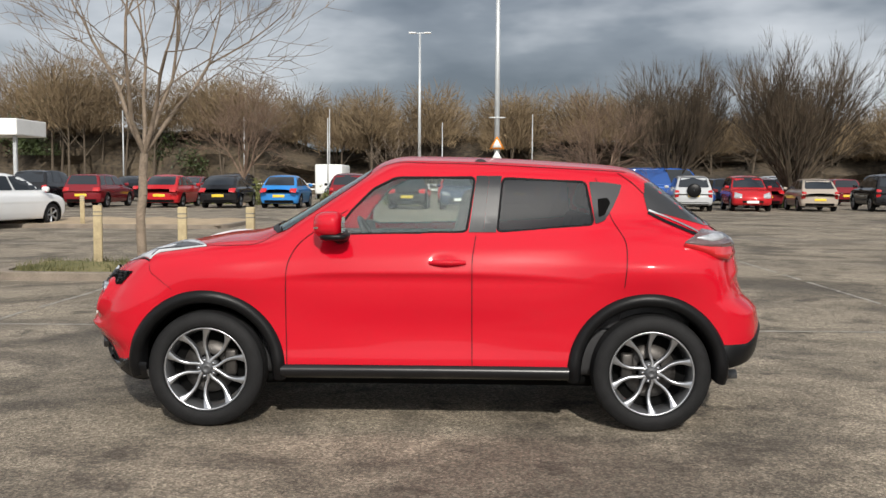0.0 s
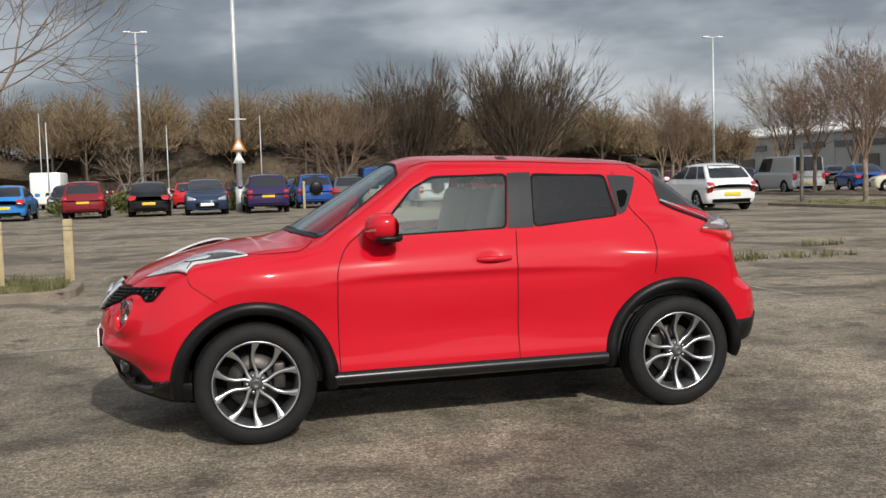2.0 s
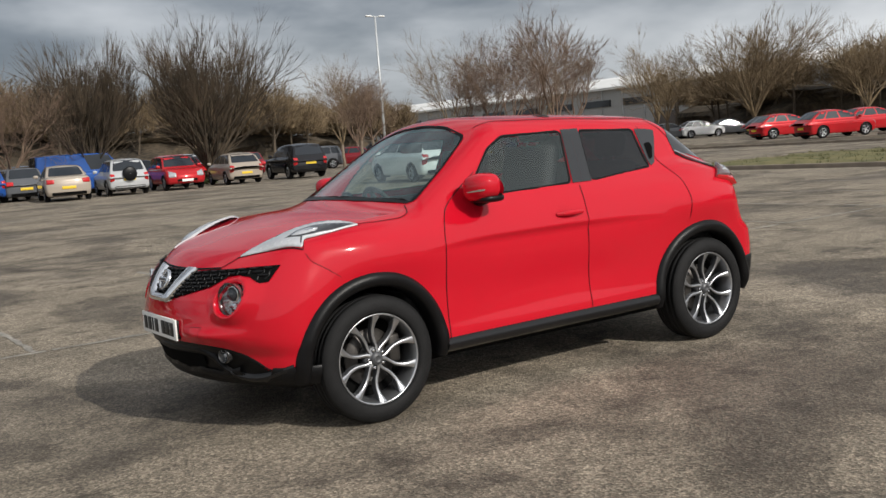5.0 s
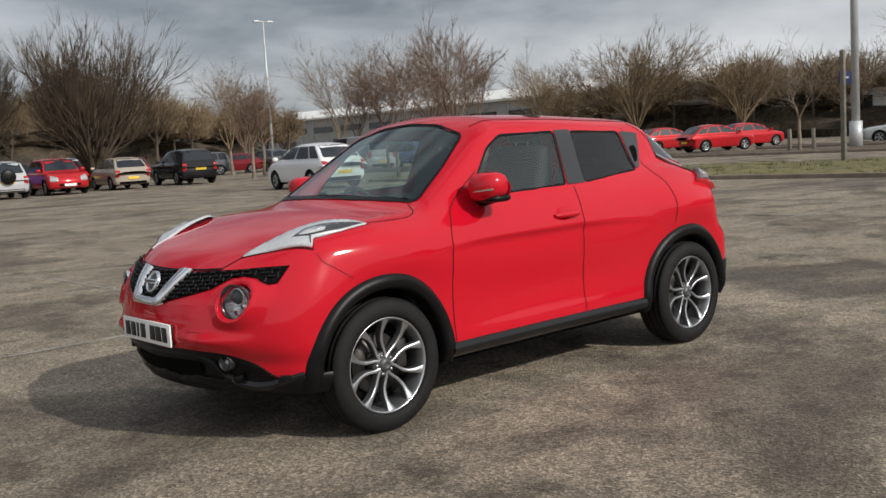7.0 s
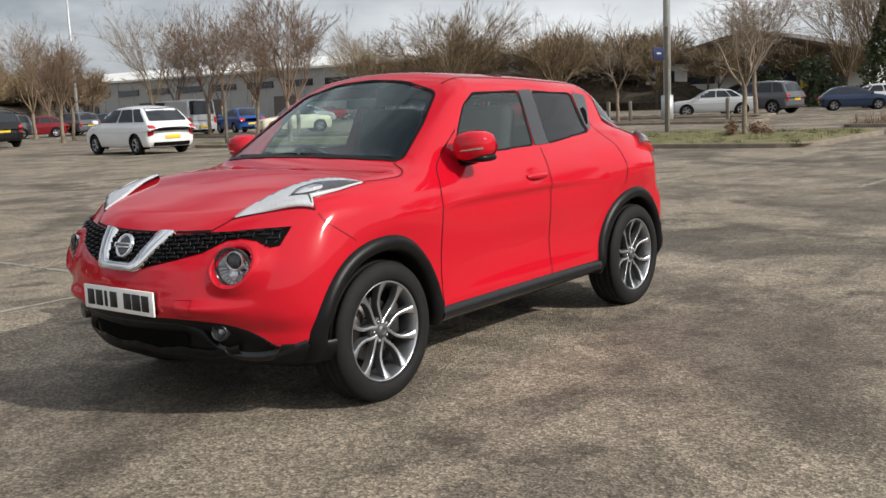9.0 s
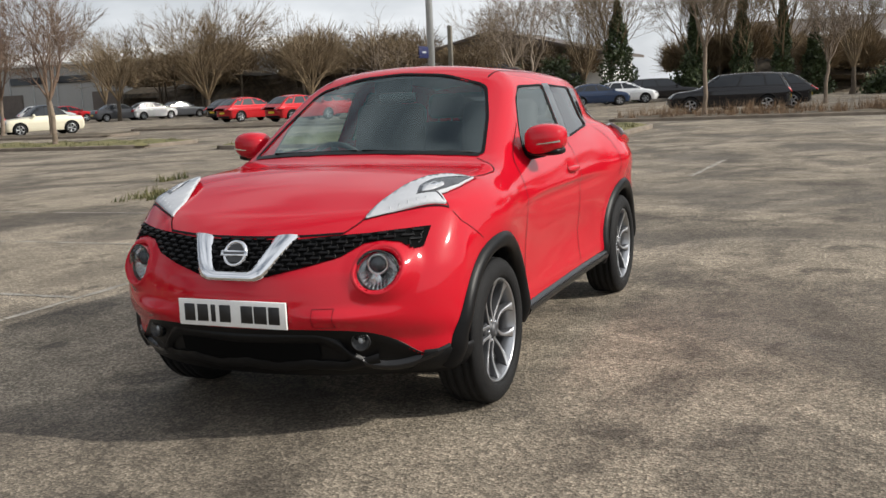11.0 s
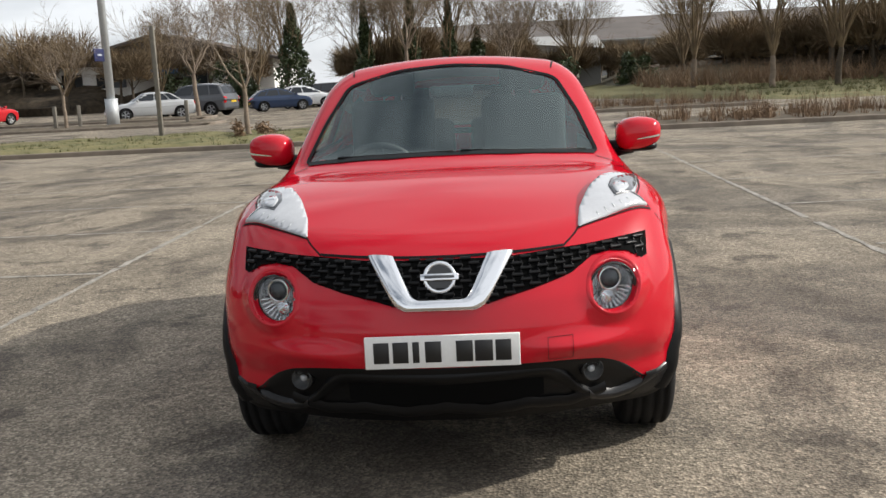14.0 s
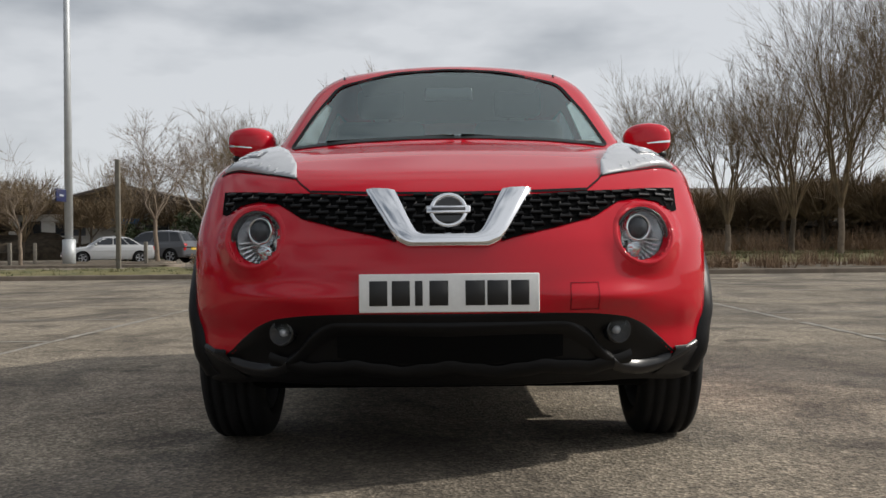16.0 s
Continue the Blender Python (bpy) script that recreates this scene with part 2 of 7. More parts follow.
M_greypost = material("grey timber", (0.16, 0.145, 0.12), 0.9, vary=0.25, scale=6, fine=50)
M_steel = material("galvanised steel", (0.47, 0.49, 0.50), 0.5, 0.35, vary=0.1, scale=3, fine=30)
M_bark = material("pale bark", (0.20, 0.155, 0.115), 0.9, vary=0.35, scale=4, fine=35, bump=0.5)
M_darkbark = material("dark bark", (0.085, 0.066, 0.047), 0.95, vary=0.35, scale=4, fine=35)
M_twig = material("bare twigs", (0.15, 0.105, 0.062), 0.95, vary=0.45, scale=0.12, fine=1.5, second=(0.26, 0.19, 0.11))
M_fan = material("dark fine twigs", (0.060, 0.045, 0.030), 0.95, vary=0.4, scale=0.4, fine=3, second=(0.115, 0.085, 0.055))
M_twigred = material("reddish twigs", (0.14, 0.088, 0.062), 0.95, vary=0.3, scale=0.5, fine=3, second=(0.21, 0.145, 0.10))
M_ivy = material("ivy leaves", (0.026, 0.040, 0.012), 0.6, vary=0.5, scale=1, fine=6, second=(0.06, 0.085, 0.025))
M_shrub = material("shrub leaves", (0.085, 0.105, 0.025), 0.7, vary=0.5, scale=1, fine=6, second=(0.20, 0.21, 0.06))
M_thicket = material("woodland floor", (0.046, 0.037, 0.026), 1.0, vary=0.5, scale=0.25, fine=2.5, second=(0.112, 0.085, 0.055), bump=1.0, bump_scale=2)
M_bank = material("scrub bank", (0.040, 0.040, 0.018), 1.0, vary=0.5, scale=0.5, fine=4, bump=1.0, bump_scale=5, second=(0.105, 0.085, 0.045))
M_clad = material("grey cladding", (0.30, 0.30, 0.29), 0.7, vary=0.06, scale=0.4, fine=6)
M_white = material("white painted sheet", (0.72, 0.72, 0.70), 0.6, vary=0.08, scale=0.5, fine=9)
M_roof = material("dark roof sheet", (0.105, 0.088, 0.078), 0.8, vary=0.2, scale=0.4, fine=6)
M_brick = material("red brick wall", (0.27, 0.135, 0.09), 0.9, vary=0.25, scale=1, fine=14)
M_darkwin = material("dark window glass", (0.02, 0.024, 0.03), 0.08, vary=0.0)
M_tyre = material("tyre rubber", (0.010, 0.010, 0.0105), 0.7, vary=0.3, scale=14, fine=120, bump=0.25, bump_scale=180, spec=0.22)
M_black = material("black textured plastic", (0.005, 0.005, 0.0055), 0.38, vary=0.2, scale=30, fine=260, bump=0.08, bump_scale=400, spec=0.2)
M_sill = material("satin black plastic", (0.008, 0.008, 0.009), 0.26, vary=0.1, scale=30, fine=200, spec=0.4)
M_gloss = material("gloss black trim", (0.012, 0.012, 0.013), 0.18, vary=0.0, coat=0.6)
M_seal = material("rubber seal", (0.006, 0.006, 0.007), 0.6, vary=0.0, spec=0.12)
# near-black without sheen: the deep shade of hollows and undersides, put into colour
M_deepshade = material("near-black deep shade", (0.005, 0.005, 0.005), 0.9, vary=0.0, spec=0.03)
M_alloy = material("machined alloy", (0.46, 0.47, 0.49), 0.33, 0.9, vary=0.05, scale=30, fine=200)
M_alloydark = material("dark painted alloy", (0.075, 0.077, 0.082), 0.45, 0.3, vary=0.1, scale=30, fine=200)
M_disc = material("brake disc steel", (0.065, 0.060, 0.056), 0.45, 0.7, vary=0.2, scale=25, fine=120)
M_chrome = material("chrome", (0.82, 0.83, 0.85), 0.07, 1.0, vary=0.0)
M_plate_w = material("white plate", (0.78, 0.78, 0.76), 0.4, vary=0.04, scale=20, fine=90)
M_plate_y = material("yellow plate", (0.72, 0.50, 0.03), 0.4, vary=0.04, scale=20, fine=90)
M_bar = material("plate bars", (0.012, 0.012, 0.012), 0.5, vary=0.0)
M_lens = glass("clear lamp lens", (0.97, 0.98, 0.98), 1.0, 0.0, 1.35)
M_glass = glass("green tinted glass", (0.86, 0.92, 0.89), (0.92, 1.0, 0.97), 0.0, 1.9)
M_screen = glass("windscreen glass", (0.70, 0.82, 0.80), (0.86, 1.0, 1.0), 0.0, 2.05)
M_privacy = glass("dark privacy glass", (0.16, 0.17, 0.18), 1.0, 0.0, 1.65)
M_lampred = material("red lamp lens", (0.45, 0.012, 0.015), 0.12, vary=0.0, coat=0.5)
M_lampwhite = material("lamp reflector", (0.80, 0.81, 0.82), 0.16, 0.9, vary=0.1, scale=40, fine=160)
M_farlamp = material("far lamp glass", (0.42, 0.43, 0.45), 0.2, 0.3, vary=0.2, scale=12, fine=60, coat=1.0)
M_lampclear = material("clear cover over a white running lamp", (0.46, 0.47, 0.49), 0.22, 0.0, vary=0.05, scale=25, fine=90, coat=1.0)
M_pocket = material("dark lamp pocket", (0.045, 0.046, 0.050), 0.22, 0.4, vary=0.3, scale=25, fine=90, coat=1.0)
M_tailclear = material("smoked clear tail lens", (0.11, 0.06, 0.06), 0.10, vary=0.15, scale=25, fine=120, coat=1.0)
M_cloth = material("seat cloth", (0.022, 0.022, 0.024), 0.9, vary=0.3, scale=20, fine=200)
M_dash = material("dashboard plastic", (0.028, 0.028, 0.030), 0.55, vary=0.2, scale=20, fine=200)
M_orange = material("orange lamp lens", (0.62, 0.22, 0.03), 0.2, vary=0.0)


def paint(name, colour, flake=0.0, rough=0.32):
    m = material(name, colour, rough, flake, vary=0.035, scale=1.2, fine=500, coat=0.9, spec=0.0)
    m.node_tree.nodes["Principled BSDF"].inputs["Coat Roughness"].default_value = 0.07
    return m


M_red = paint("solid red paint", (0.47, 0.0055, 0.017))


# ---- building kit ----
def mesh_of(bm, name, smooth=True):
    bmesh.ops.recalc_face_normals(bm, faces=bm.faces)
    me = bpy.data.meshes.new(name)
    bm.to_mesh(me)
    bm.free()
    if smooth:
        me.shade_smooth()
    return me


def part(name, bm, mat, parent=None, label="", smooth=True):
    """One mesh object, under a thing or a part. bm: a bmesh or a mesh; mat: one material or several."""
    me = bm if isinstance(bm, bpy.types.Mesh) else mesh_of(bm, name, smooth)
    if not me.materials:
        for m in mat if isinstance(mat, (list, tuple)) else [mat]:
            me.materials.append(m)
    ob = new(name, me)
    if parent:
        ob.parent = parent
    if label:
        ob["label"] = label
    return ob


def thing(name, label, category, m=None, group="", kind=""):
    ob = tagged(new(name), label, category, group, kind)
    if m is not None:
        ob.matrix_basis = m
    return ob


def box(cx, cy, cz, sx, sy, sz, bevel=0.0, bm=None, segs=2):
    """A block of full sizes sx, sy, sz, with its edges rounded."""
    own = bmesh.new()
    bmesh.ops.create_cube(own, size=1, matrix=Matrix.Translation((cx, cy, cz)) @ Matrix.Diagonal((sx, sy, sz, 1)))
    if bevel:
        bmesh.ops.bevel(own, geom=own.edges[:], offset=bevel, segments=segs, affect="EDGES", profile=0.5)
    if bm is None:
        return own
    tmp = bpy.data.meshes.new("tmp")
    own.to_mesh(tmp)
    own.free()
    bm.from_mesh(tmp)
    bpy.data.meshes.remove(tmp)
    return bm


def lathe(profile, segs=48, bm=None, m=Matrix()):
    """Turns (radius, along) pairs round the y axis."""
    bm = bm or bmesh.new()
    rings = []
    for r, y in profile:
        rings.append([bm.verts.new(m @ Vector((r * math.cos(2 * math.pi * i / segs), y, r * math.sin(2 * math.pi * i / segs)))) for i in range(segs)])
    for a, b in zip(rings, rings[1:]):
        for i in range(segs):
            j = (i + 1) % segs
            bm.faces.new((a[i], a[j], b[j], b[i]))
    return bm


def disc(r, y, segs=32, bm=None, m=Matrix()):
    bm = bm or bmesh.new()
    bm.faces.new([bm.verts.new(m @ Vector((r * math.cos(2 * math.pi * i / segs), y, r * math.sin(2 * math.pi * i / segs)))) for i in range(segs)])
    return bm


def tube(bm, a, b, ra, rb, sides=6, cap=False):
    """A tapered stick from a to b."""
    a, b = Vector(a), Vector(b)
    d = (b - a).normalized()
    u = d.orthogonal().normalized()
    v = d.cross(u)
    rows = []
    for p, r in ((a, ra), (b, rb)):
        rows.append([bm.verts.new(p + r * (math.cos(2 * math.pi * i / sides) * u + math.sin(2 * math.pi * i / sides) * v)) for i in range(sides)])
    for i in range(sides):
        j = (i + 1) % sides
        bm.faces.new((rows[0][i], rows[0][j], rows[1][j], rows[1][i]))
    if cap:
        bm.faces.new(rows[1])
        bm.faces.new(rows[0][::-1])
    return bm


def sticks(segs, sides):
    """Tapered sticks without ends, from (a, b, radius at a, radius at b), as one mesh."""
    a, b = np.array([q[0] for q in segs], float), np.array([q[1] for q in segs], float)
    ra, rb = np.array([q[2] for q in segs], float), np.array([q[3] for q in segs], float)
    d = b - a
    d /= np.linalg.norm(d, axis=1)[:, None] + 1e-9
    ref = np.where(np.abs(d[:, 2:]) < 0.9, (0.0, 0.0, 1.0), (1.0, 0.0, 0.0))
    u = np.cross(d, ref)
    u /= np.linalg.norm(u, axis=1)[:, None]
    v = np.cross(d, u)
    t = 2 * np.pi * np.arange(sides) / sides
    ring = np.cos(t)[None, :, None] * u[:, None] + np.sin(t)[None, :, None] * v[:, None]
    p = np.stack([a[:, None] + ra[:, None, None] * ring, b[:, None] + rb[:, None, None] * ring], 1).reshape(-1, 3)
    i = np.arange(sides)
    j = (i + 1) % sides
    face = np.stack([i, j, j + sides, i + sides], 1)
    f = (np.arange(len(segs))[:, None, None] * 2 * sides + face[None]).reshape(-1, 4)
    return p, f


def stick_mesh(name, segs):
    """All sticks of a tree, the thick ones rounder than the thin."""
    ps, fs, at = [], [], 0
    for lo, hi, sides in ((0.03, 9, 8), (0.012, 0.03, 5), (0.0, 0.012, 3)):
        some = [q for q in segs if lo <= q[2] < hi]
        if some:
            p, f = sticks(some, sides)
            ps.append(p)
            fs.append(f + at)
            at += len(p)
    me = bpy.data.meshes.new(name)
    p, f = np.concatenate(ps), np.concatenate(fs)
    me.from_pydata(p.tolist(), [], f.tolist())
    me.shade_smooth()
    return me


def prism(outline, y0, y1, bm=None):
    """A plate with an outline in x and z, from y0 to y1."""
    bm = bm or bmesh.new()
    a = [bm.verts.new((x, y0, z)) for x, z in outline]
    b = [bm.verts.new((x, y1, z)) for x, z in outline]
    n = len(a)
    bm.faces.new(a)
    bm.faces.new(b[::-1])
    for i in range(n):
        j = (i + 1) % n
        bm.faces.new((a[i], b[i], b[j], a[j]))
    return bm


def spline(pts):
    """A smooth line through (at, value) pairs, which does not overshoot."""
    xs, ys = np.array([p[0] for p in pts], float), np.array([p[1] for p in pts], float)
    d = np.diff(ys) / np.diff(xs)
    m = np.zeros(len(xs))
    m[0], m[-1] = d[0], d[-1]
    for i in range(1, len(xs) - 1):
        m[i] = 0.0 if d[i - 1] * d[i] <= 0 else 2 * d[i - 1] * d[i] / (d[i - 1] + d[i])

    def exact(x):
        i = np.clip(np.searchsorted(xs, x) - 1, 0, len(xs) - 2)
        h = xs[i + 1] - xs[i]
        t = (x - xs[i]) / h
        return (2 * t**3 - 3 * t**2 + 1) * ys[i] + (t**3 - 2 * t**2 + t) * h * m[i] + (3 * t**2 - 2 * t**3) * ys[i + 1] + (t**3 - t**2) * h * m[i + 1]

    fine_x = np.linspace(xs[0], xs[-1], 3000)
    fine_y = exact(fine_x)
    return lambda x: np.interp(x, fine_x, fine_y)


# ---- the red crossover: its form ----
# Local axes: x ahead, y to the car's left, z up from the ground.
def smax(a, b, k):
    return np.maximum(a, b) + np.maximum(k - np.abs(a - b), 0) ** 2 / (4 * k)


def smin(a, b, k):
    return -smax(-a, -b, k)


HALF_PLAN = spline([(-2.05, 0.70), (-1.9, 0.785), (-1.65, 0.845), (-1.25, 0.862), (-0.8, 0.846), (-0.2, 0.838), (0.5, 0.842), (0.9, 0.852), (1.3, 0.866), (1.6, 0.865), (1.8, 0.835), (2.1, 0.76)])
HALF_SECTION = spline([(0.16, 0.90), (0.28, 0.955), (0.36, 0.992), (0.46, 0.985), (0.62, 0.988), (0.80, 0.998), (0.92, 0.985), (1.02, 0.95), (1.14, 0.87)])
BONNET = spline([(-2.05, 0.98), (-1.9, 1.04), (-1.7, 1.13), (-1.3, 1.20), (-0.8, 1.17), (-0.2, 1.125), (0.5, 1.09), (0.95, 1.095), (1.2, 1.085), (1.5, 1.038), (1.75, 0.968), (1.9, 0.915), (2.0, 0.868), (2.1, 0.80)])
NOSE = spline([(0.14, 1.78), (0.20, 1.90), (0.30, 2.00), (0.42, 2.07), (0.52, 2.105), (0.60, 2.11), (0.70, 2.09), (0.78, 2.045), (0.86, 1.99), (0.95, 1.93)])
TAIL = spline([(0.25, 1.90), (0.4, 2.00), (0.55, 2.035), (0.66, 2.02), (0.76, 1.93), (0.9, 1.885), (1.03, 1.85), (1.15, 1.76)])
CABIN_PLAN = spline([(-1.9, 0.52), (-1.5, 0.625), (-1.1, 0.69), (-0.6, 0.735), (0.0, 0.757), (0.4, 0.757), (0.8, 0.735), (1.1, 0.69)])
ROOF = spline([(-1.5, 1.44), (-1.2, 1.507), (-0.8, 1.538), (-0.3, 1.562), (0.1, 1.568), (0.35, 1.553), (0.7, 1.50)])


def crossover_form(x, y, z):
    """Below nought inside the bodywork, near the distance to its skin."""
    a = np.abs(y)
    half = HALF_PLAN(x) * HALF_SECTION(z)
    # wings and haunches swell over the wheels, the doors are waisted, the front corners draw in
    half = half + 0.034 * np.exp(-(((x - 1.20) / 0.38) ** 2) - ((z - 0.875) / 0.125) ** 2)
    half = half + 0.050 * np.exp(-(((x + 1.27) / 0.36) ** 2) - ((z - 0.925) / 0.115) ** 2)
    half = half - 0.013 * np.exp(-(((x + 0.05) / 0.70) ** 2) - ((z - 0.56) / 0.11) ** 2)
    half = half + 0.003 * np.exp(-(((x + 0.05) / 0.80) ** 2) - ((z - 0.41) / 0.035) ** 2)
    half = half - 0.050 * np.exp(-(((x - 1.66) / 0.26) ** 2) - ((z - 0.90) / 0.14) ** 2)
    half = half - 0.020 * np.exp(-(((x + 0.085) / 0.055) ** 2) - ((z - 0.962) / 0.030) ** 2)
    side = a - half
    top = z - (BONNET(x) - 0.035 * (a / 0.72) ** 2)
    pod = np.exp(-((np.hypot(a - 0.596, (z - 0.731) * 1.02) / 0.120) ** 6))
    ledge = 0.034 * np.exp(-(((a - 0.47) / 0.17) ** 2) - ((z - 0.545) / 0.034) ** 2) - 0.022 * np.exp(-((z - 0.43) / 0.05) ** 2) * np.clip(a / 0.3, 0, 1)
    front = (x - (NOSE(z) - 0.36 * (a / 0.85) ** 2.4 + pod * (0.012 + 0.28 * np.clip(a - 0.51, 0, 0.2)) + ledge)) * 0.9
    back = (-x - (TAIL(z) - 0.028 - 0.23 * (a / 0.85) ** 2.6)) * 0.9
    low = 0.235 - 0.03 * np.exp(-((x - 1.9) ** 2) / 0.1) - z
    d = smax(side, top, 0.11)
    d = smax(d, front, 0.09)
    d = smax(d, back, 0.10)
    d = smax(d, low, 0.05)
    cside = (a - (CABIN_PLAN(x) - 0.40 * (z - 1.10) - 0.9 * np.maximum(z - 1.40, 0) ** 1.5)) * 0.93
    ctop = z - (ROOF(x) - 0.05 * (a / 0.55) ** 2)
    screen = (z - (1.10 + (1.03 - x - 0.19 * (a / 0.7) ** 2.2) * 0.605)) * 0.855
    rear = (z - (1.026 + (x + 1.903 - 0.13 * (a / 0.6) ** 2) * 0.72)) * 0.81
    c = smax(cside, ctop, 0.07)
    c = smax(c, screen, 0.05)
    c = smax(c, rear, 0.05)
    c = smax(c, back, 0.05)
    c = smax(c, 0.9 - z, 0.02)
    return smin(d, c, 0.07)


SKIN = [crossover_form]


def form(x, y, z):
    """The form that is being built."""
    return SKIN[0](x, y, z)


def slope(x, y, z, e=0.004):
    """The way out of the skin at places on or near it."""
    g = np.stack([form(x + e, y, z) - form(x - e, y, z), form(x, y + e, z) - form(x, y - e, z), form(x, y, z + e) - form(x, y, z - e)], -1)
    return g / (np.linalg.norm(g, axis=-1, keepdims=True) + 1e-9)


def onto(view, u, v, lift=0.0):
    """Lays flat places onto the skin. side: u is x, v is z, met from the left. front and back: u is y, v is z. top: u is x, v is y."""
    u, v = np.asarray(u, float), np.asarray(v, float)
    lo, hi = {"side": (0.0, 1.08), "front": (-0.2, 2.7), "back": (0.2, -2.7), "top": (0.3, 2.2)}[view]

    def at(w):
        return (u, w, v) if view == "side" else (w, u, v) if view in ("front", "back") else (u, v, w)

    steps = np.linspace(hi, lo, 160)
    out_w, in_w, found = np.full(u.shape, float(lo)), np.full(u.shape, float(lo)), np.zeros(u.shape, bool)
    for w0, w1 in zip(steps, steps[1:]):
        hit = ~found & (form(*at(np.full(u.shape, w1))) < 0)
        out_w, in_w, found = np.where(hit, w0, out_w), np.where(hit, w1, in_w), found | hit
    for _ in range(18):
        mid = (out_w + in_w) / 2
        inside = form(*at(mid)) < 0
        out_w, in_w = np.where(inside, out_w, mid), np.where(inside, mid, in_w)
    p = np.stack(np.broadcast_arrays(*at((out_w + in_w) / 2)), -1)
    return p + lift * slope(p[..., 0], p[..., 1], p[..., 2])


def skin_mesh(step, far, wide, tall):
    """The closed bodywork as quads: one vertex a cell that the skin crosses, drawn onto the skin."""
    ax = [np.arange(-far, far, step), np.arange(-wide, wide, step), np.arange(0.14, tall, step)]
    nx, ny, nz = map(len, ax)
    inside = np.empty((nx, ny, nz), bool)
    yy, zz = np.meshgrid(ax[1], ax[2], indexing="ij")
    for i, x in enumerate(ax[0]):
        inside[i] = form(np.full_like(yy, x), yy, zz) < 0
    count = np.zeros((nx - 1, ny - 1, nz - 1), np.int8)
    for i in (0, 1):
        for j in (0, 1):
            for k in (0, 1):
                count += inside[i : nx - 1 + i, j : ny - 1 + j, k : nz - 1 + k]
    cells = np.argwhere((count > 0) & (count < 8))
    index = np.full(count.shape, -1, np.int64)
    index[tuple(cells.T)] = np.arange(len(cells))
    p = np.stack([ax[d][cells[:, d]] + step / 2 for d in range(3)], 1)
    for _ in range(5):
        f = form(p[:, 0], p[:, 1], p[:, 2])
        g = slope(p[:, 0], p[:, 1], p[:, 2])
        p = p - np.clip(f, -step, step)[:, None] * g
    quads = []
    for d in range(3):
        o = [e for e in range(3) if e != d]
        lo, hi = [slice(None)] * 3, [slice(None)] * 3
        lo[d], hi[d] = slice(0, -1), slice(1, None)
        flip = inside[tuple(lo)] != inside[tuple(hi)]
        at = np.argwhere(flip)
        at = at[(at[:, o[0]] > 0) & (at[:, o[1]] > 0) & (at[:, o[0]] < count.shape[o[0]]) & (at[:, o[1]] < count.shape[o[1]])]
        ring = []
        for da, db in ((-1, -1), (0, -1), (0, 0), (-1, 0)):
            c = at.copy()
            c[:, o[0]] += da
            c[:, o[1]] += db
            ring.append(index[tuple(c.T)])
        q = np.stack(ring, 1)
        out = inside[tuple(at.T)]
        if d == 1:
            out = ~out
        q[~out] = q[~out][:, ::-1]
        quads.append(q)
    quads = np.concatenate(quads)
    return p, quads[(quads >= 0).all(1)]


def panel(name, p, quads, mat, parent, label="", inward=False):
    """Some of the skin's quads as a mesh of their own, with the skin's own normals."""
    used = np.unique(quads)
    back = np.full(len(p), -1)
    back[used] = np.arange(len(used))
    me = bpy.data.meshes.new(name)
    me.from_pydata(p[used].tolist(), [], back[quads].tolist())
    me.shade_smooth()
    q = p[used]
    me.normals_split_custom_set_from_vertices(slope(q[:, 0], q[:, 1], q[:, 2]).tolist())
    return part(name, me, mat, parent, label)


def within(poly, u, v, grow=0.0):
    """Whether places lie inside an outline, let out by grow."""
    poly = np.array(poly, float)
    if grow:
        poly = grown(poly, grow)
    c = np.zeros(np.shape(u), bool)
    for (x0, y0), (x1, y1) in zip(poly, np.roll(poly, -1, 0)):
        cross = ((y0 > v) != (y1 > v)) & (u < (x1 - x0) * (v - y0) / (y1 - y0 + 1e-12) + x0)
        c ^= cross
    return c


def grown(poly, d):
    """The outline, moved out by d all round."""
    poly = np.array(poly, float)
    area = np.sum(poly[:, 0] * np.roll(poly[:, 1], -1) - np.roll(poly[:, 0], -1) * poly[:, 1])
    s = 1.0 if area > 0 else -1.0
    a, b = poly - np.roll(poly, 1, 0), np.roll(poly, -1, 0) - poly
    na = np.stack([a[:, 1], -a[:, 0]], 1) / np.linalg.norm(a, axis=1)[:, None]
    nb = np.stack([b[:, 1], -b[:, 0]], 1) / np.linalg.norm(b, axis=1)[:, None]
    m = na + nb
    m = m / np.maximum((m * m).sum(1, keepdims=True), 0.35) * 2
    return poly + s * d * m


def rounded(poly, r, steps=5):
    """The outline with its corners rounded."""
    poly = [Vector(p) for p in poly]
    out = []
    for i, p in enumerate(poly):
        a, b = poly[i - 1] - p, poly[(i + 1) % len(poly)] - p
        ra, rb = min(r, a.length * 0.45), min(r, b.length * 0.45)
        p0, p1 = p + a.normalized() * ra, p + b.normalized() * rb
        for k in range(steps + 1):
            t = k / steps
            out.append(tuple((1 - t) ** 2 * p0 + 2 * t * (1 - t) * p + t * t * p1))
    return out


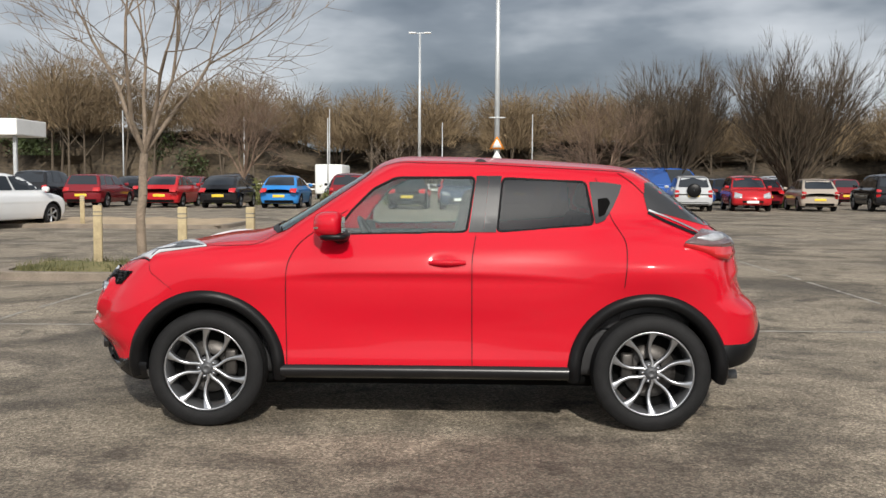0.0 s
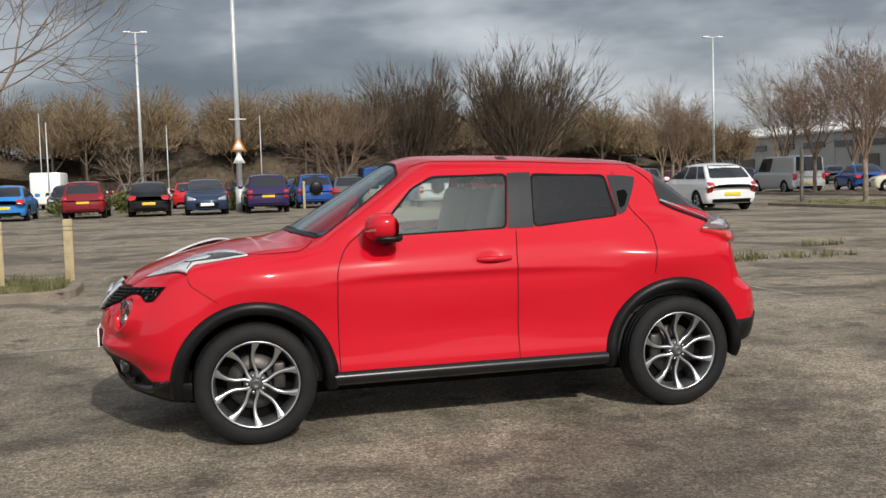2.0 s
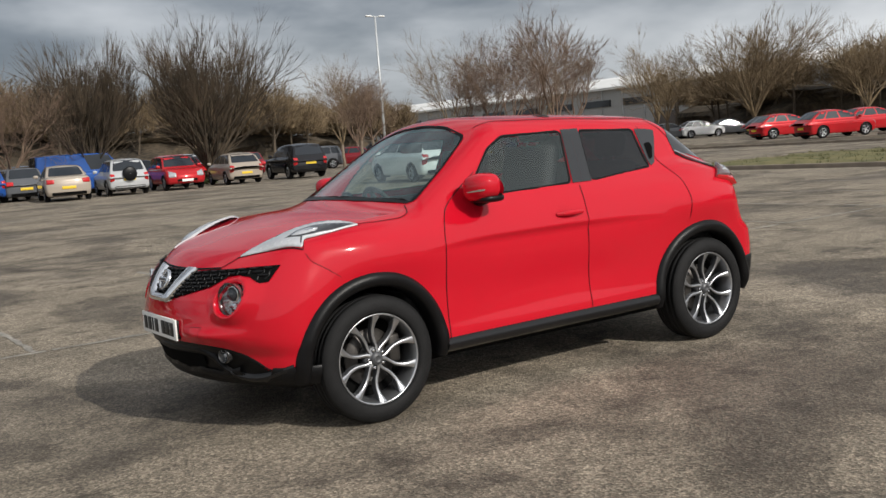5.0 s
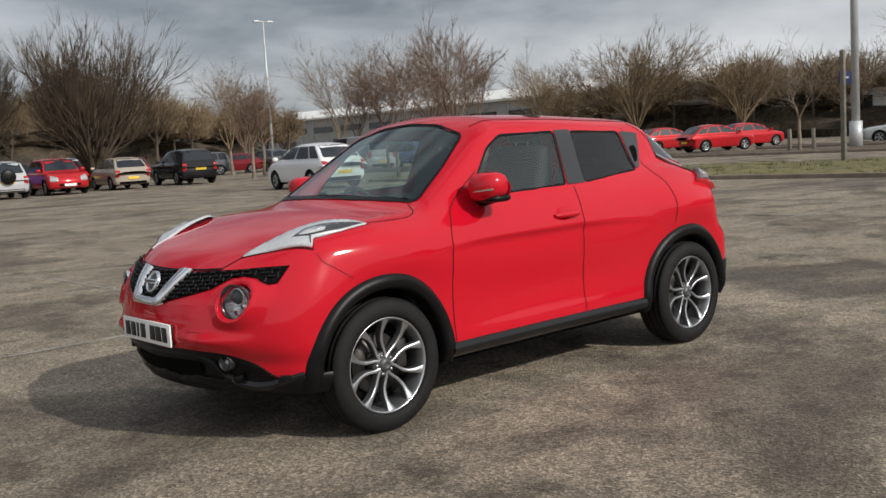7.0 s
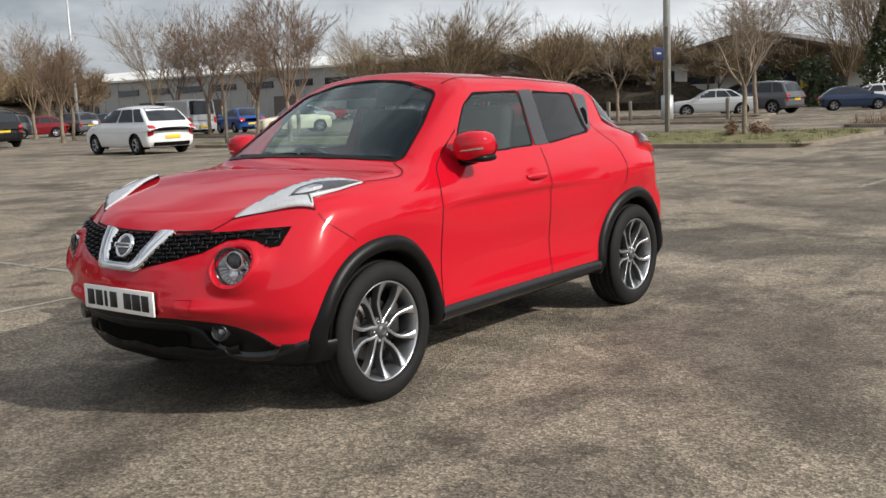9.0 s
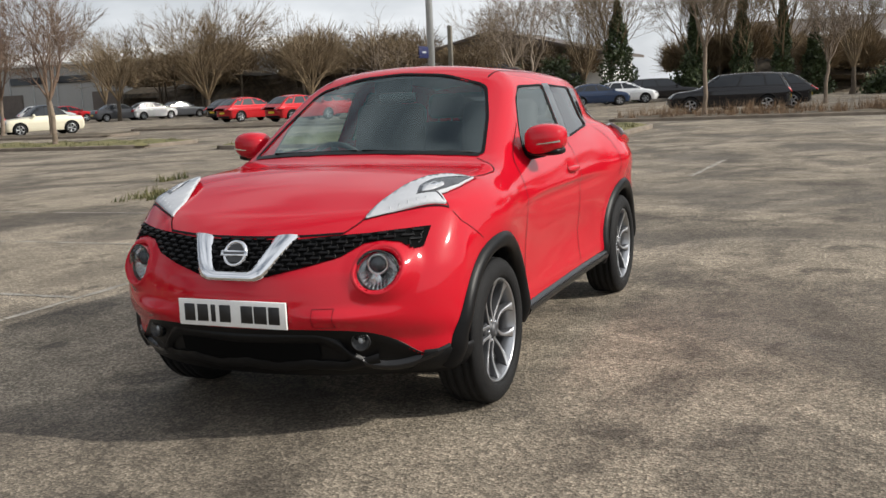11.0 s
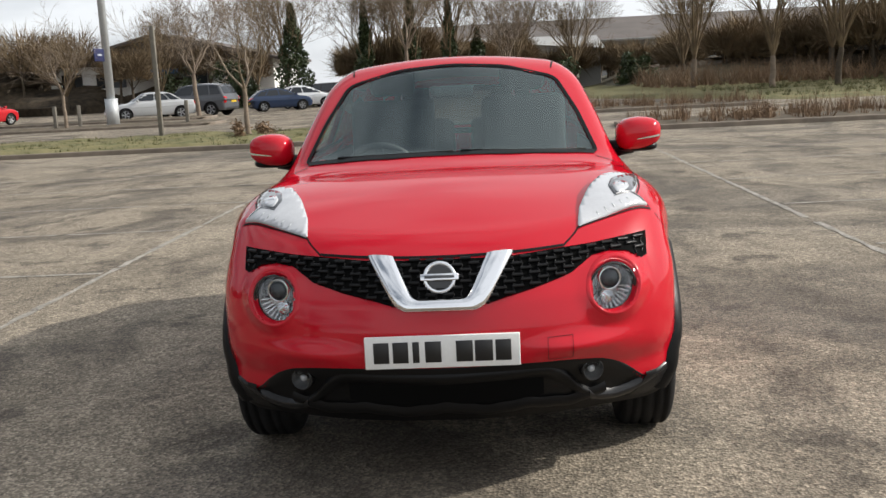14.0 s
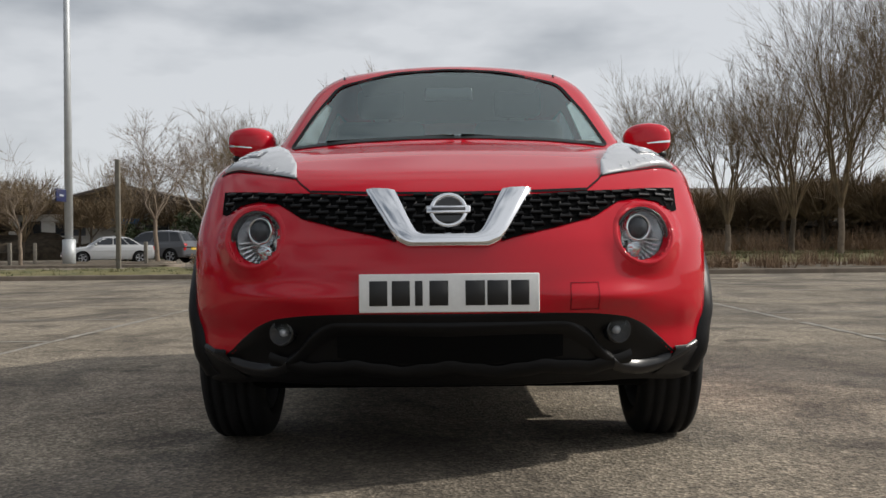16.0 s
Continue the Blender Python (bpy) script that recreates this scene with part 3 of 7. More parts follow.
def laid(name, view, poly, mat, parent, lift=0.003, cell=0.03, mirror=False, label="", edge=0.0, dome=None):
    """A sheet with the outline poly, laid onto the skin; edge: how far its rim is turned in; dome: a further lift by place."""
    bm = bmesh.new()
    bm.faces.new([bm.verts.new((u, v, 0)) for u, v in poly])
    arr = np.array(poly)
    for d, axis in ((0, (1, 0, 0)), (1, (0, 1, 0))):
        for w in np.arange(arr[:, d].min() + cell, arr[:, d].max(), cell):
            co = [0, 0, 0]
            co[d] = w
            bmesh.ops.bisect_plane(bm, geom=bm.verts[:] + bm.edges[:] + bm.faces[:], plane_co=co, plane_no=axis, dist=1e-5)
    bmesh.ops.triangulate(bm, faces=[f for f in bm.faces if len(f.verts) > 4])
    vs = bm.verts[:]
    u, v = np.array([x.co.x for x in vs]), np.array([x.co.y for x in vs])
    k = np.full(len(vs), lift)
    if dome:
        k = k + dome(u, np.abs(v))
    p = onto(view, u, v)
    g = slope(p[:, 0], p[:, 1], p[:, 2])
    p = p + k[:, None] * g
    for x, q in zip(vs, p):
        x.co = q
    out = Vector(g.mean(0))
    bm.normal_update()
    for f in bm.faces:
        if f.normal.dot(out) < 0:
            f.normal_flip()
    if edge:
        skirt = bmesh.ops.extrude_edge_only(bm, edges=[e for e in bm.edges if e.is_boundary])["geom"]
        for x in skirt:
            if isinstance(x, bmesh.types.BMVert):
                n = slope(*[np.array([w]) for w in x.co])[0]
                x.co -= Vector(n) * edge
    me = bpy.data.meshes.new(name)
    bm.to_mesh(me)
    me.shade_smooth()
    obs = [part(name, me, mat, parent, label)]
    if mirror:
        for x in bm.verts:
            x.co.y *= -1
        bmesh.ops.reverse_faces(bm, faces=bm.faces)
        me2 = bpy.data.meshes.new(name)
        bm.to_mesh(me2)
        me2.shade_smooth()
        obs.append(part(name, me2, mat, parent, label))
    bm.free()
    return obs


SIDE = [1]


def lamp_swell(u, v):
    """How far the running lamp's cover stands over the wing."""
    return 0.027 * np.clip(1 - ((u - 1.44) / 0.30) ** 2, 0, 1) * np.clip(1 - (np.abs(v - 0.60) / 0.15) ** 2, 0, 1)


def laid_on(name, poly, mat, parent, lift, edge=0.004, label=""):
    """A sheet laid onto the running lamp on one side of the car alone."""
    return laid(name, "top", [(u, v * SIDE[0]) for u, v in poly], mat, parent, lift, 0.02, edge=edge, dome=lamp_swell, label=label)


def band(name, view, rows, lifts, mat, parent, mirror=False, label="", closed=False):
    """A sheet between several lines of equal count, laid onto the skin with a lift for each line."""
    rows = [np.array(r, float) for r in rows]
    bm = bmesh.new()
    grid = []
    for r, lift in zip(rows, lifts):
        p = onto(view, r[:, 0], r[:, 1], lift)
        grid.append([bm.verts.new(q) for q in p])
    n = len(rows[0])
    for a, b in zip(grid, grid[1:]):
        for i in range(n if closed else n - 1):
            j = (i + 1) % n
            bm.faces.new((a[i], a[j], b[j], b[i]))
    me = mesh_of(bm, name)
    obs = [part(name, me, mat, parent, label)]
    if mirror:
        m2 = me.copy()
        m2.transform(Matrix.Diagonal((1, -1, 1, 1)))
        m2.flip_normals()
        obs.append(part(name, m2, mat, parent, label))
    return obs


def line_on(name, view, pts, mat, parent, width=0.0048, lift=0.0022, mirror=True, n=40):
    """A thin dark joint along a smooth line on the skin."""
    pts = np.array(pts, float)
    t = np.r_[0, np.cumsum(np.linalg.norm(np.diff(pts, axis=0), axis=1))]
    s = np.linspace(0, t[-1], n)
    c = np.stack([spline(list(zip(t, pts[:, 0])))(s), spline(list(zip(t, pts[:, 1])))(s)], 1)
    d = np.gradient(c, axis=0)
    nrm = np.stack([-d[:, 1], d[:, 0]], 1) / np.linalg.norm(d, axis=1)[:, None]
    return band(name, view, [c - nrm * width / 2, c + nrm * width / 2], [lift, lift], mat, parent, mirror)


AXLE, HUB_Z = 1.265, 0.334
# where the black lower bumper begins, by the distance from the middle
APRON_EDGE = spline([(0.0, 0.503), (0.28, 0.502), (0.41, 0.497), (0.53, 0.482), (0.595, 0.455), (0.655, 0.412), (0.705, 0.368), (0.735, 0.351), (0.80, 0.372)])
SIDE_GLASS = rounded([(0.535, 1.105), (0.455, 1.225), (0.325, 1.362), (0.195, 1.428), (-0.262, 1.432), (-0.215, 1.124)], 0.03)
REAR_GLASS = rounded([(-0.392, 1.125), (-0.425, 1.428), (-0.905, 1.408), (-0.945, 1.168)], 0.03)
QUARTER = rounded([(-0.955, 1.166), (-0.925, 1.410), (-1.02, 1.406), (-1.118, 1.394), (-1.102, 1.345), (-1.060, 1.262), (-1.010, 1.186)], 0.012)
SCREEN = rounded([(0.985, 0.0), (0.985, 0.25), (0.93, 0.5), (0.865, 0.655), (0.60, 0.590), (0.375, 0.505), (0.335, 0.25), (0.325, 0.0), (0.335, -0.25), (0.375, -0.505), (0.60, -0.590), (0.865, -0.655), (0.93, -0.5), (0.985, -0.25)], 0.04)
REAR_SCREEN = rounded([(-1.36, 0.42), (-1.36, -0.42), (-1.74, -0.47), (-1.74, 0.47)], 0.05)
BONNET_EDGE = [(0.97, 0.0), (0.905, 0.63), (1.04, 0.768), (1.30, 0.752), (1.50, 0.62), (1.80, 0.49), (1.91, 0.425), (1.99, 0.0)]
DOOR_FRONT = [(0.80, 0.362), (0.805, 0.64), (0.80, 0.90), (0.755, 1.026), (0.625, 1.139), (0.47, 1.24), (0.30, 1.40), (0.15, 1.455), (-0.30, 1.458), (-0.27, 1.10), (-0.249, 0.94), (-0.253, 0.362)]
DOOR_REAR = [(-0.253, 0.362), (-0.249, 0.94), (-0.27, 1.10), (-0.30, 1.458), (-0.95, 1.44), (-1.10, 1.06), (-1.117, 1.03), (-1.10, 0.82), (-0.85, 0.62), (-0.79, 0.362)]


def arc(cx, r, a0, a1, n=48, cz=HUB_Z):
    return [(cx + r * math.cos(a), cz + r * math.sin(a)) for a in np.linspace(radians(a0), radians(a1), n)]


# a spoke's turn off its pair's middle line and its half width, from hub to rim
SPOKE_TURN = spline([(0.0, 0.10), (0.12, 0.20), (0.30, 0.355), (0.45, 0.40), (0.62, 0.385), (0.80, 0.335), (1.0, 0.275)])
SPOKE_HALF = spline([(0.0, 0.0095), (0.3, 0.0085), (0.6, 0.0095), (0.8, 0.0135), (0.92, 0.0205), (1.0, 0.026)])


def build_wheel(parent, m, spin):
    """A road wheel with its face to +y."""
    wheel = part("wheel", lathe([(0.055, 0.055), (0.055, -0.10)], 24), M_alloydark, parent, "alloy road wheel")
    wheel.matrix_basis = m
    tread = [(0.238, 0.075), (0.242, 0.098), (0.254, 0.107), (0.285, 0.109), (0.312, 0.100), (0.327, 0.086)]
    for y in (0.062, 0.024, -0.024, -0.062):
        tread += [(0.3335, y + 0.010), (0.325, y + 0.008), (0.325, y - 0.002), (0.3335, y - 0.004)]
    tread += [(0.327, -0.086), (0.312, -0.100), (0.26, -0.108), (0.232, -0.08)]
    part("tyre", lathe(tread, 72), M_tyre, wheel, "black rubber tyre with tread grooves")
    rim = lathe([(0.240, 0.078), (0.239, 0.091), (0.232, 0.092), (0.2285, 0.086), (0.219, 0.05), (0.210, -0.07), (0.234, -0.09)], 72)
    part("rim", rim, M_alloy, wheel, "machined alloy rim")
    # flat black disc: the shade behind the spokes is its colour
    part("barrel_shade", disc(0.209, -0.03, 48), M_deepshade, wheel)
    bd = lathe([(0.075, -0.005), (0.15, -0.005), (0.152, -0.015), (0.15, -0.028)], 48)
    part("brake_disc", bd, M_disc, wheel)
    part("brake_caliper", box(-0.130 if m.translation.x > 0 else 0.130, 0.010, 0.03, 0.07, 0.05, 0.15, 0.014), M_disc, wheel)
    for i in range(5):
        for sgn in (1, -1):
            bm = bmesh.new()
            rows = []
            for k in range(17):
                t = k / 16
                r = 0.036 + (0.229 - 0.036) * t
                ang = sgn * float(SPOKE_TURN(t))
                w = float(SPOKE_HALF(t))
                y = 0.062 + 0.022 * t - 0.012 * math.sin(math.pi * t)
                c, tn = Vector((r * math.sin(ang), 0, r * math.cos(ang))), Vector((math.cos(ang), 0, -math.sin(ang)))
                rows.append([bm.verts.new(c + tn * o + Vector((0, yy, 0))) for o, yy in ((-w * 0.9, y - 0.040), (-w, y - 0.004), (-w * 0.86, y), (w * 0.86, y), (w, y - 0.004), (w * 0.9, y - 0.040))])
            for a, b in zip(rows, rows[1:]):
                for q in range(5):
                    f = bm.faces.new((a[q], a[q + 1], b[q + 1], b[q]))
                    f.material_index = 0 if q == 2 else 1
            bmesh.ops.rotate(bm, verts=bm.verts, cent=(0, 0, 0), matrix=Matrix.Rotation(i * 2 * math.pi / 5 + spin, 3, "Y"))
            part("spoke", bm, [M_alloy, M_alloydark], wheel)
    hub = lathe([(0.0005, 0.071), (0.026, 0.070), (0.033, 0.067), (0.036, 0.056), (0.058, 0.052), (0.064, 0.046), (0.066, 0.02)], 40)
    part("hub", hub, M_alloydark, wheel)
    part("hub_cap", lathe([(0.0005, 0.075), (0.014, 0.075), (0.016, 0.077), (0.021, 0.077), (0.023, 0.074), (0.031, 0.073), (0.034, 0.066)], 32), M_alloydark, wheel, "grey metal hub cap with a raised ring")
    for i in range(5):
        a = (i + 0.5) * 2 * math.pi / 5 + spin
        bm = lathe([(0.0005, 0.064), (0.007, 0.064), (0.009, 0.060), (0.009, 0.04)], 6, m=Matrix.Translation((0.047 * math.sin(a), 0, 0.047 * math.cos(a))))
        part("wheel_nut", bm, M_chrome, wheel)
    return wheel


def mesh_bars(pa, pb, flat):
    """The bars of the grille from end to end, each a slim block that leans back into the opening; flat ones are deeper."""
    bm = bmesh.new()
    for p, q, f in zip(pa, pb, flat):
        p, q = Vector(p), Vector(q)
        d = (q - p).normalized()
        out = Vector((1, 0, 0.25)).normalized()
        w = d.cross(out).normalized() * (0.0048 if f else 0.0030)
        deep = out * 0.014
        ring = [[bm.verts.new(c + o) for o in (w, w * 0.3 + deep * 0.25, -w, -w * 1.6 - deep, w * 1.6 - deep)] for c in (p, q)]
        for i in range(5):
            j = (i + 1) % 5
            bm.faces.new((ring[0][i], ring[0][j], ring[1][j], ring[1][i]))
    return bm


def build_crossover():
    car = thing("parked_crossover_car", "glossy solid red crossover car parked on tarmac, black arches and alloys", "car", pose(0, 0, 0, 0, 0, 180))
    SKIN[0] = crossover_form
    p, quads = skin_mesh(0.0125, 2.19, 0.9505, 1.63)
    c = p[quads].mean(1)
    x, y, a, z = c[:, 0], c[:, 1], np.abs(c[:, 1]), c[:, 2]
    n = slope(x, y, z)
    well = (np.hypot(np.minimum(np.abs(x - AXLE), np.abs(x + AXLE - 0.02)), z - HUB_Z) < 0.425) & (a > 0.55)
    holes = well | (z < 0.30) | ((x < -1.62) & (z < 0.42)) | ((x > 1.62) & (z < APRON_EDGE(np.minimum(a, 0.80)) - 0.012) & (a < 0.80))
    sideways = (z > 1.05) & (np.abs(n[:, 1]) > 0.5)
    holes |= sideways & (within(SIDE_GLASS, x, z, 0.004) | within(REAR_GLASS, x, z, 0.004))
    holes |= (z > 1.04) & (n[:, 2] > 0.3) & within(SCREEN, x, y, -0.006)
    holes |= (z > 1.04) & (n[:, 2] > 0.3) & within(REAR_SCREEN, x, y, -0.006)
    holes |= (x > 1.5) & (np.hypot(a - 0.597, z - 0.731) < 0.084)
    kept = ~holes
    bonnet = kept & (x > 0.9) & (n[:, 2] > 0.35) & within(BONNET_EDGE, x, a)
    door1 = kept & ~bonnet & within(DOOR_FRONT, x, z) & (a > 0.4)
    door2 = kept & ~bonnet & ~door1 & within(DOOR_REAR, x, z) & (a > 0.4)
    nose = kept & ~bonnet & (x > 1.66) & (z < 0.93)
    tail = kept & (x < -1.70) & (z < 0.80)
    roof = kept & (n[:, 2] > 0.75) & (z > 1.40)
    gate = kept & (x < -1.24) & (a < 0.60) & ~tail & ~roof
    rest = kept & ~(bonnet | door1 | door2 | nose | tail | roof | gate)
    body = panel("body", p, quads[rest], M_red, car)
    panel("bonnet", p, quads[bonnet], M_red, car, "red bonnet with a soft centre crown")
    for m, nm in ((door1, "front_door"), (door2, "rear_door")):
        for s in (1, -1):
            d = panel(nm, p, quads[m & (y * s > 0)], M_red, car)
            if nm == "front_door":
                bm = bmesh.new()
                hx, hz = -0.10, 0.952
                px = np.linspace(hx - 0.115, hx + 0.095, 15)
                base = onto("side", px, np.full(15, hz))
                base[:, 1] = np.linspace(base[0, 1], base[-1, 1], 15)
                rows = []
                for i, q in enumerate(base):
                    t = i / 14
                    out = 0.004 + 0.030 * math.sin(math.pi * min(max(t, 0.02), 0.98)) ** 0.5
                    hh = 0.017 * (0.55 + 0.45 * math.sin(math.pi * t) ** 0.5)
                    rows.append([bm.verts.new((q[0], (q[1] + o * out) * s, q[2] + e * hh)) for o, e in ((0.2, -1), (0.8, -0.9), (1.05, 0), (0.9, 0.85), (0.2, 1))])
                for r0, r1 in zip(rows, rows[1:]):
                    for i in range(4):
                        bm.faces.new((r0[i], r0[i + 1], r1[i + 1], r1[i]))
                part("door_handle", bm, M_red, d, "red pull handle")
    panel("front_bumper", p, quads[nose], M_red, car)
    panel("rear_bumper", p, quads[tail], M_red, car)
    panel("roof", p, quads[roof], M_red, car)
    panel("tailgate", p, quads[gate], M_red, car)

    # glass, seals and pillars
    for poly, mat, nm in ((SIDE_GLASS, M_glass, "front_side_window"), (REAR_GLASS, M_privacy, "rear_side_window")):
        laid(nm, "side", poly, mat, car, -0.004, 0.05, True)
        g0, g1, g2 = grown(poly, -0.005), grown(poly, 0.002), grown(poly, 0.008)
        band("window_seal", "side", [g0, g1, g2], [-0.003, 0.004, 0.001], M_seal, car, True, closed=True)
    laid("pillar_trim", "side", [(-0.228, 1.118), (-0.272, 1.44), (-0.345, 1.44), (-0.312, 1.118)], M_gloss, car, 0.004, 0.05, True, "gloss black door pillar trim")
    laid("pillar_trim", "side", [(-0.3125, 1.118), (-0.3455, 1.44), (-0.418, 1.44), (-0.385, 1.118)], M_gloss, car, 0.004, 0.05, True, "gloss black door pillar trim")
    laid("quarter_trim", "side", QUARTER, M_gloss, car, 0.004, 0.04, True, "gloss black quarter panel that hides the rear handle")
    # near-black sheet: the handle hollow's shade as colour, not as depth
    laid("hidden_handle", "side", rounded([(-0.975, 1.205), (-0.972, 1.310), (-1.030, 1.318), (-1.046, 1.288), (-1.010, 1.218)], 0.010), M_deepshade, car, 0.006, 0.03, True)
    laid("windscreen", "top", SCREEN, M_screen, car, -0.003, 0.07)
    g0, g1 = grown(SCREEN, -0.010), grown(SCREEN, 0.008)
    band("windscreen_seal", "top", [g0, g1], [0.001, 0.0035], M_seal, car, closed=True)
    cowl = [(1.0 - 0.115 * (v / 0.65) ** 2, v) for v in np.linspace(-0.64, 0.64, 30)]
    cowl2 = [(u - 0.030, v) for u, v in cowl]
    band("cowl_panel", "top", [cowl, cowl2], [0.004, 0.005], M_black, car, label="black plastic scuttle panel under the windscreen")
    for y0, y1 in ((0.05, 0.60), (-0.50, 0.02)):
        bm = bmesh.new()
        q = onto("top", np.array([0.97 - 0.115 * (v / 0.65) ** 2 for v in (y0, y1)]), np.array([y0, y1]), 0.008)
        tube(bm, q[0], q[1], 0.005, 0.004, 6, True)
        part("wiper", bm, M_black, car)
    laid("rear_window", "top", REAR_SCREEN, M_privacy, car, -0.003, 0.06)
    band("rear_window_seal", "top", [grown(REAR_SCREEN, -0.02), grown(REAR_SCREEN, 0.03)], [0.001, 0.003], M_seal, car, closed=True)
    wrap = [(-1.255, 1.405), (-1.245, 1.33), (-1.262, 1.245), (-1.36, 1.225), (-1.60, 1.160), (-1.68, 1.155), (-1.58, 1.235), (-1.45, 1.335), (-1.335, 1.410)]
    laid("rear_window_wrap", "side", wrap, M_gloss, car, 0.003, 0.03, True, "gloss black side of the rear window")
    # dark strip painted for the shaded channel under the rear window
    line_on("shoulder_channel_shade", "side", [(-1.265, 1.234), (-1.35, 1.190), (-1.45, 1.145), (-1.53, 1.110)], M_seal, car, 0.018, 0.004)
    line_on("shoulder_chrome", "side", [(-1.27, 1.247), (-1.37, 1.208), (-1.47, 1.163), (-1.54, 1.126)], M_alloy, car, 0.010, 0.006)
    line_on("tailgate_joint", "side", [(-1.10, 1.462), (-1.19, 1.395), (-1.25, 1.335)], M_seal, car, 0.005)

    # joints
    line_on("door_joint", "side", DOOR_FRONT[:6], M_seal, car)
    line_on("door_joint", "side", [(-0.253, 0.362), (-0.249, 0.94), (-0.27, 1.10)], M_seal, car)
    line_on("door_joint", "side", [(-0.965, 1.43), (-1.05, 1.20), (-1.117, 1.045), (-1.115, 1.0), (-1.10, 0.82)], M_seal, car)
    line_on("bonnet_joint", "top", [(0.905, 0.64), (0.955, 0.735), (1.04, 0.768), (1.16, 0.770), (1.28, 0.752)], M_seal, car)
    line_on("bonnet_joint", "top", [(1.78, 0.502), (1.84, 0.475), (1.905, 0.425)], M_seal, car)
    lip = np.linspace(-0.425, 0.425, 40)
    top_z = 0.868 - 0.012 * (1 - (lip / 0.425) ** 2)
    band("bonnet_joint", "front", [np.stack([lip, top_z - 0.004], 1), np.stack([lip, top_z + 0.004], 1)], [0.003, 0.003], M_seal, car)
    line_on("roof_ditch", "top", [(0.30, 0.490), (0.0, 0.520), (-0.6, 0.520), (-1.15, 0.485)], M_seal, car, 0.007, 0.002)

    # lower cladding
    for cx, n0, n1 in ((AXLE, -6, 187), (-AXLE + 0.02, -7, 187)):
        rs, ls = (0.372, 0.376, 0.384, 0.396, 0.416, 0.436, 0.448, 0.455), (-0.06, -0.012, 0.012, 0.024, 0.030, 0.024, 0.012, 0.001)
        band("wheel_arch_trim", "side", [arc(cx, r, n0, n1) for r in rs], ls, M_black, car, True, "black textured plastic wheel arch trim")
        for s in (1, -1):
            bm = bmesh.new()
            rows = [[bm.verts.new((cx + 0.40 * math.cos(t), s * yy, HUB_Z + 0.40 * math.sin(t))) for t in np.linspace(-0.08, math.pi + 0.08, 24)] for yy in (0.50, 0.825)]
            for i in range(23):
                bm.faces.new((rows[0][i], rows[0][i + 1], rows[1][i + 1], rows[1][i]))
            bm.faces.new(rows[0])
            # liner coloured as black as the shade between tyre and arch
            part("wheel_arch_liner", bm, M_deepshade, car)
    xs = np.linspace(0.835, -0.80, 40)
    band("sill_trim", "side", [np.stack([xs, np.full(40, v)], 1) for v in (0.366, 0.356, 0.340, 0.318, 0.290, 0.268)], (0.001, 0.020, 0.034, 0.030, 0.010, -0.03), M_sill, car, True, "satin black plastic sill trim")
    # front lower apron: black below the red bumper
    ys = np.linspace(-0.80, 0.80, 240)
    ztop = APRON_EDGE(np.abs(ys))
    apron = [np.stack([ys, ztop - f * (ztop - 0.245)], 1) for f in (0.0, 0.04, 0.25, 0.6, 0.85, 1.0)]
    band("front_apron", "front", apron, (-0.002, 0.005, -0.012, -0.012, 0.008, -0.03), M_black, car, label="black plastic lower bumper with a chin")
    # the glossy ridge that sweeps from the corner under the fog lamp and up to the middle
    ridge = spline([(0.0, 0.462), (0.337, 0.460), (0.416, 0.424), (0.475, 0.362), (0.541, 0.322), (0.60, 0.312), (0.66, 0.319), (0.735, 0.349), (0.80, 0.376)])
    ys2 = np.linspace(0.0, 0.50, 70)
    band("apron_ridge", "front", [np.stack([ys2, ridge(ys2) + o], 1) for o in (0.016, 0.008, 0.0, -0.014, -0.040)], (-0.012, 0.004, 0.008, 0.005, -0.008), M_black, car, True)
    ys2 = np.linspace(0.50, 0.80, 60)
    z2 = ridge(ys2)
    band("apron_lip", "front", [np.stack([ys2, z2 + o], 1) for o in (0.016, 0.008, 0.0, -0.014, -0.040)], (-0.012, 0.006, 0.011, 0.008, -0.006), M_sill, car, True, "glossy black ridge of the lower bumper")
    xs = np.linspace(1.60, 1.80, 12)
    band("front_apron_corner", "side", [np.stack([xs, np.full(12, v)], 1) for v in (0.372, 0.362, 0.31, 0.27)], (0.001, 0.010, 0.010, 0.002), M_black, car, True)
    ys = np.linspace(-0.34, 0.34, 40)
    fade = 0.018 * (ys / 0.34) ** 4
    # no opening is cut: a near-black sheet paints the slot's shade
    band("lower_intake_shade", "front", [np.stack([ys, 0.452 - fade], 1), np.stack([ys, 0.345 + fade], 1)], (-0.004, -0.004), M_deepshade, car)
    ys = np.linspace(-0.56, 0.56, 60)
    chin = 0.318 + 0.010 * np.cos(ys * 22) ** 3 + 0.02 * (ys / 0.56) ** 4
    band("chin_lip", "front", [np.stack([ys, chin + o], 1) for o in (0.026, 0.014, 0.0, -0.016)], (-0.004, 0.006, 0.009, 0.002), M_black, car)
    # rear lower apron
    xs = np.linspace(-1.625, -1.985, 18)
    rise = np.r_[np.zeros(9), np.linspace(0, 0.085, 9) ** 1.0]
    lower = 0.335 + 0.075 * np.linspace(0, 1, 18) ** 1.6
    band("rear_apron", "side", [np.stack([xs, 0.500 + rise], 1), np.stack([xs, 0.488 + rise], 1), np.stack([xs, 0.42 + rise * 0.4], 1), np.stack([xs, lower + 0.03], 1), np.stack([xs, lower], 1)], (0.001, 0.010, 0.012, 0.010, -0.03), M_black, car, True, "black plastic rear lower bumper")

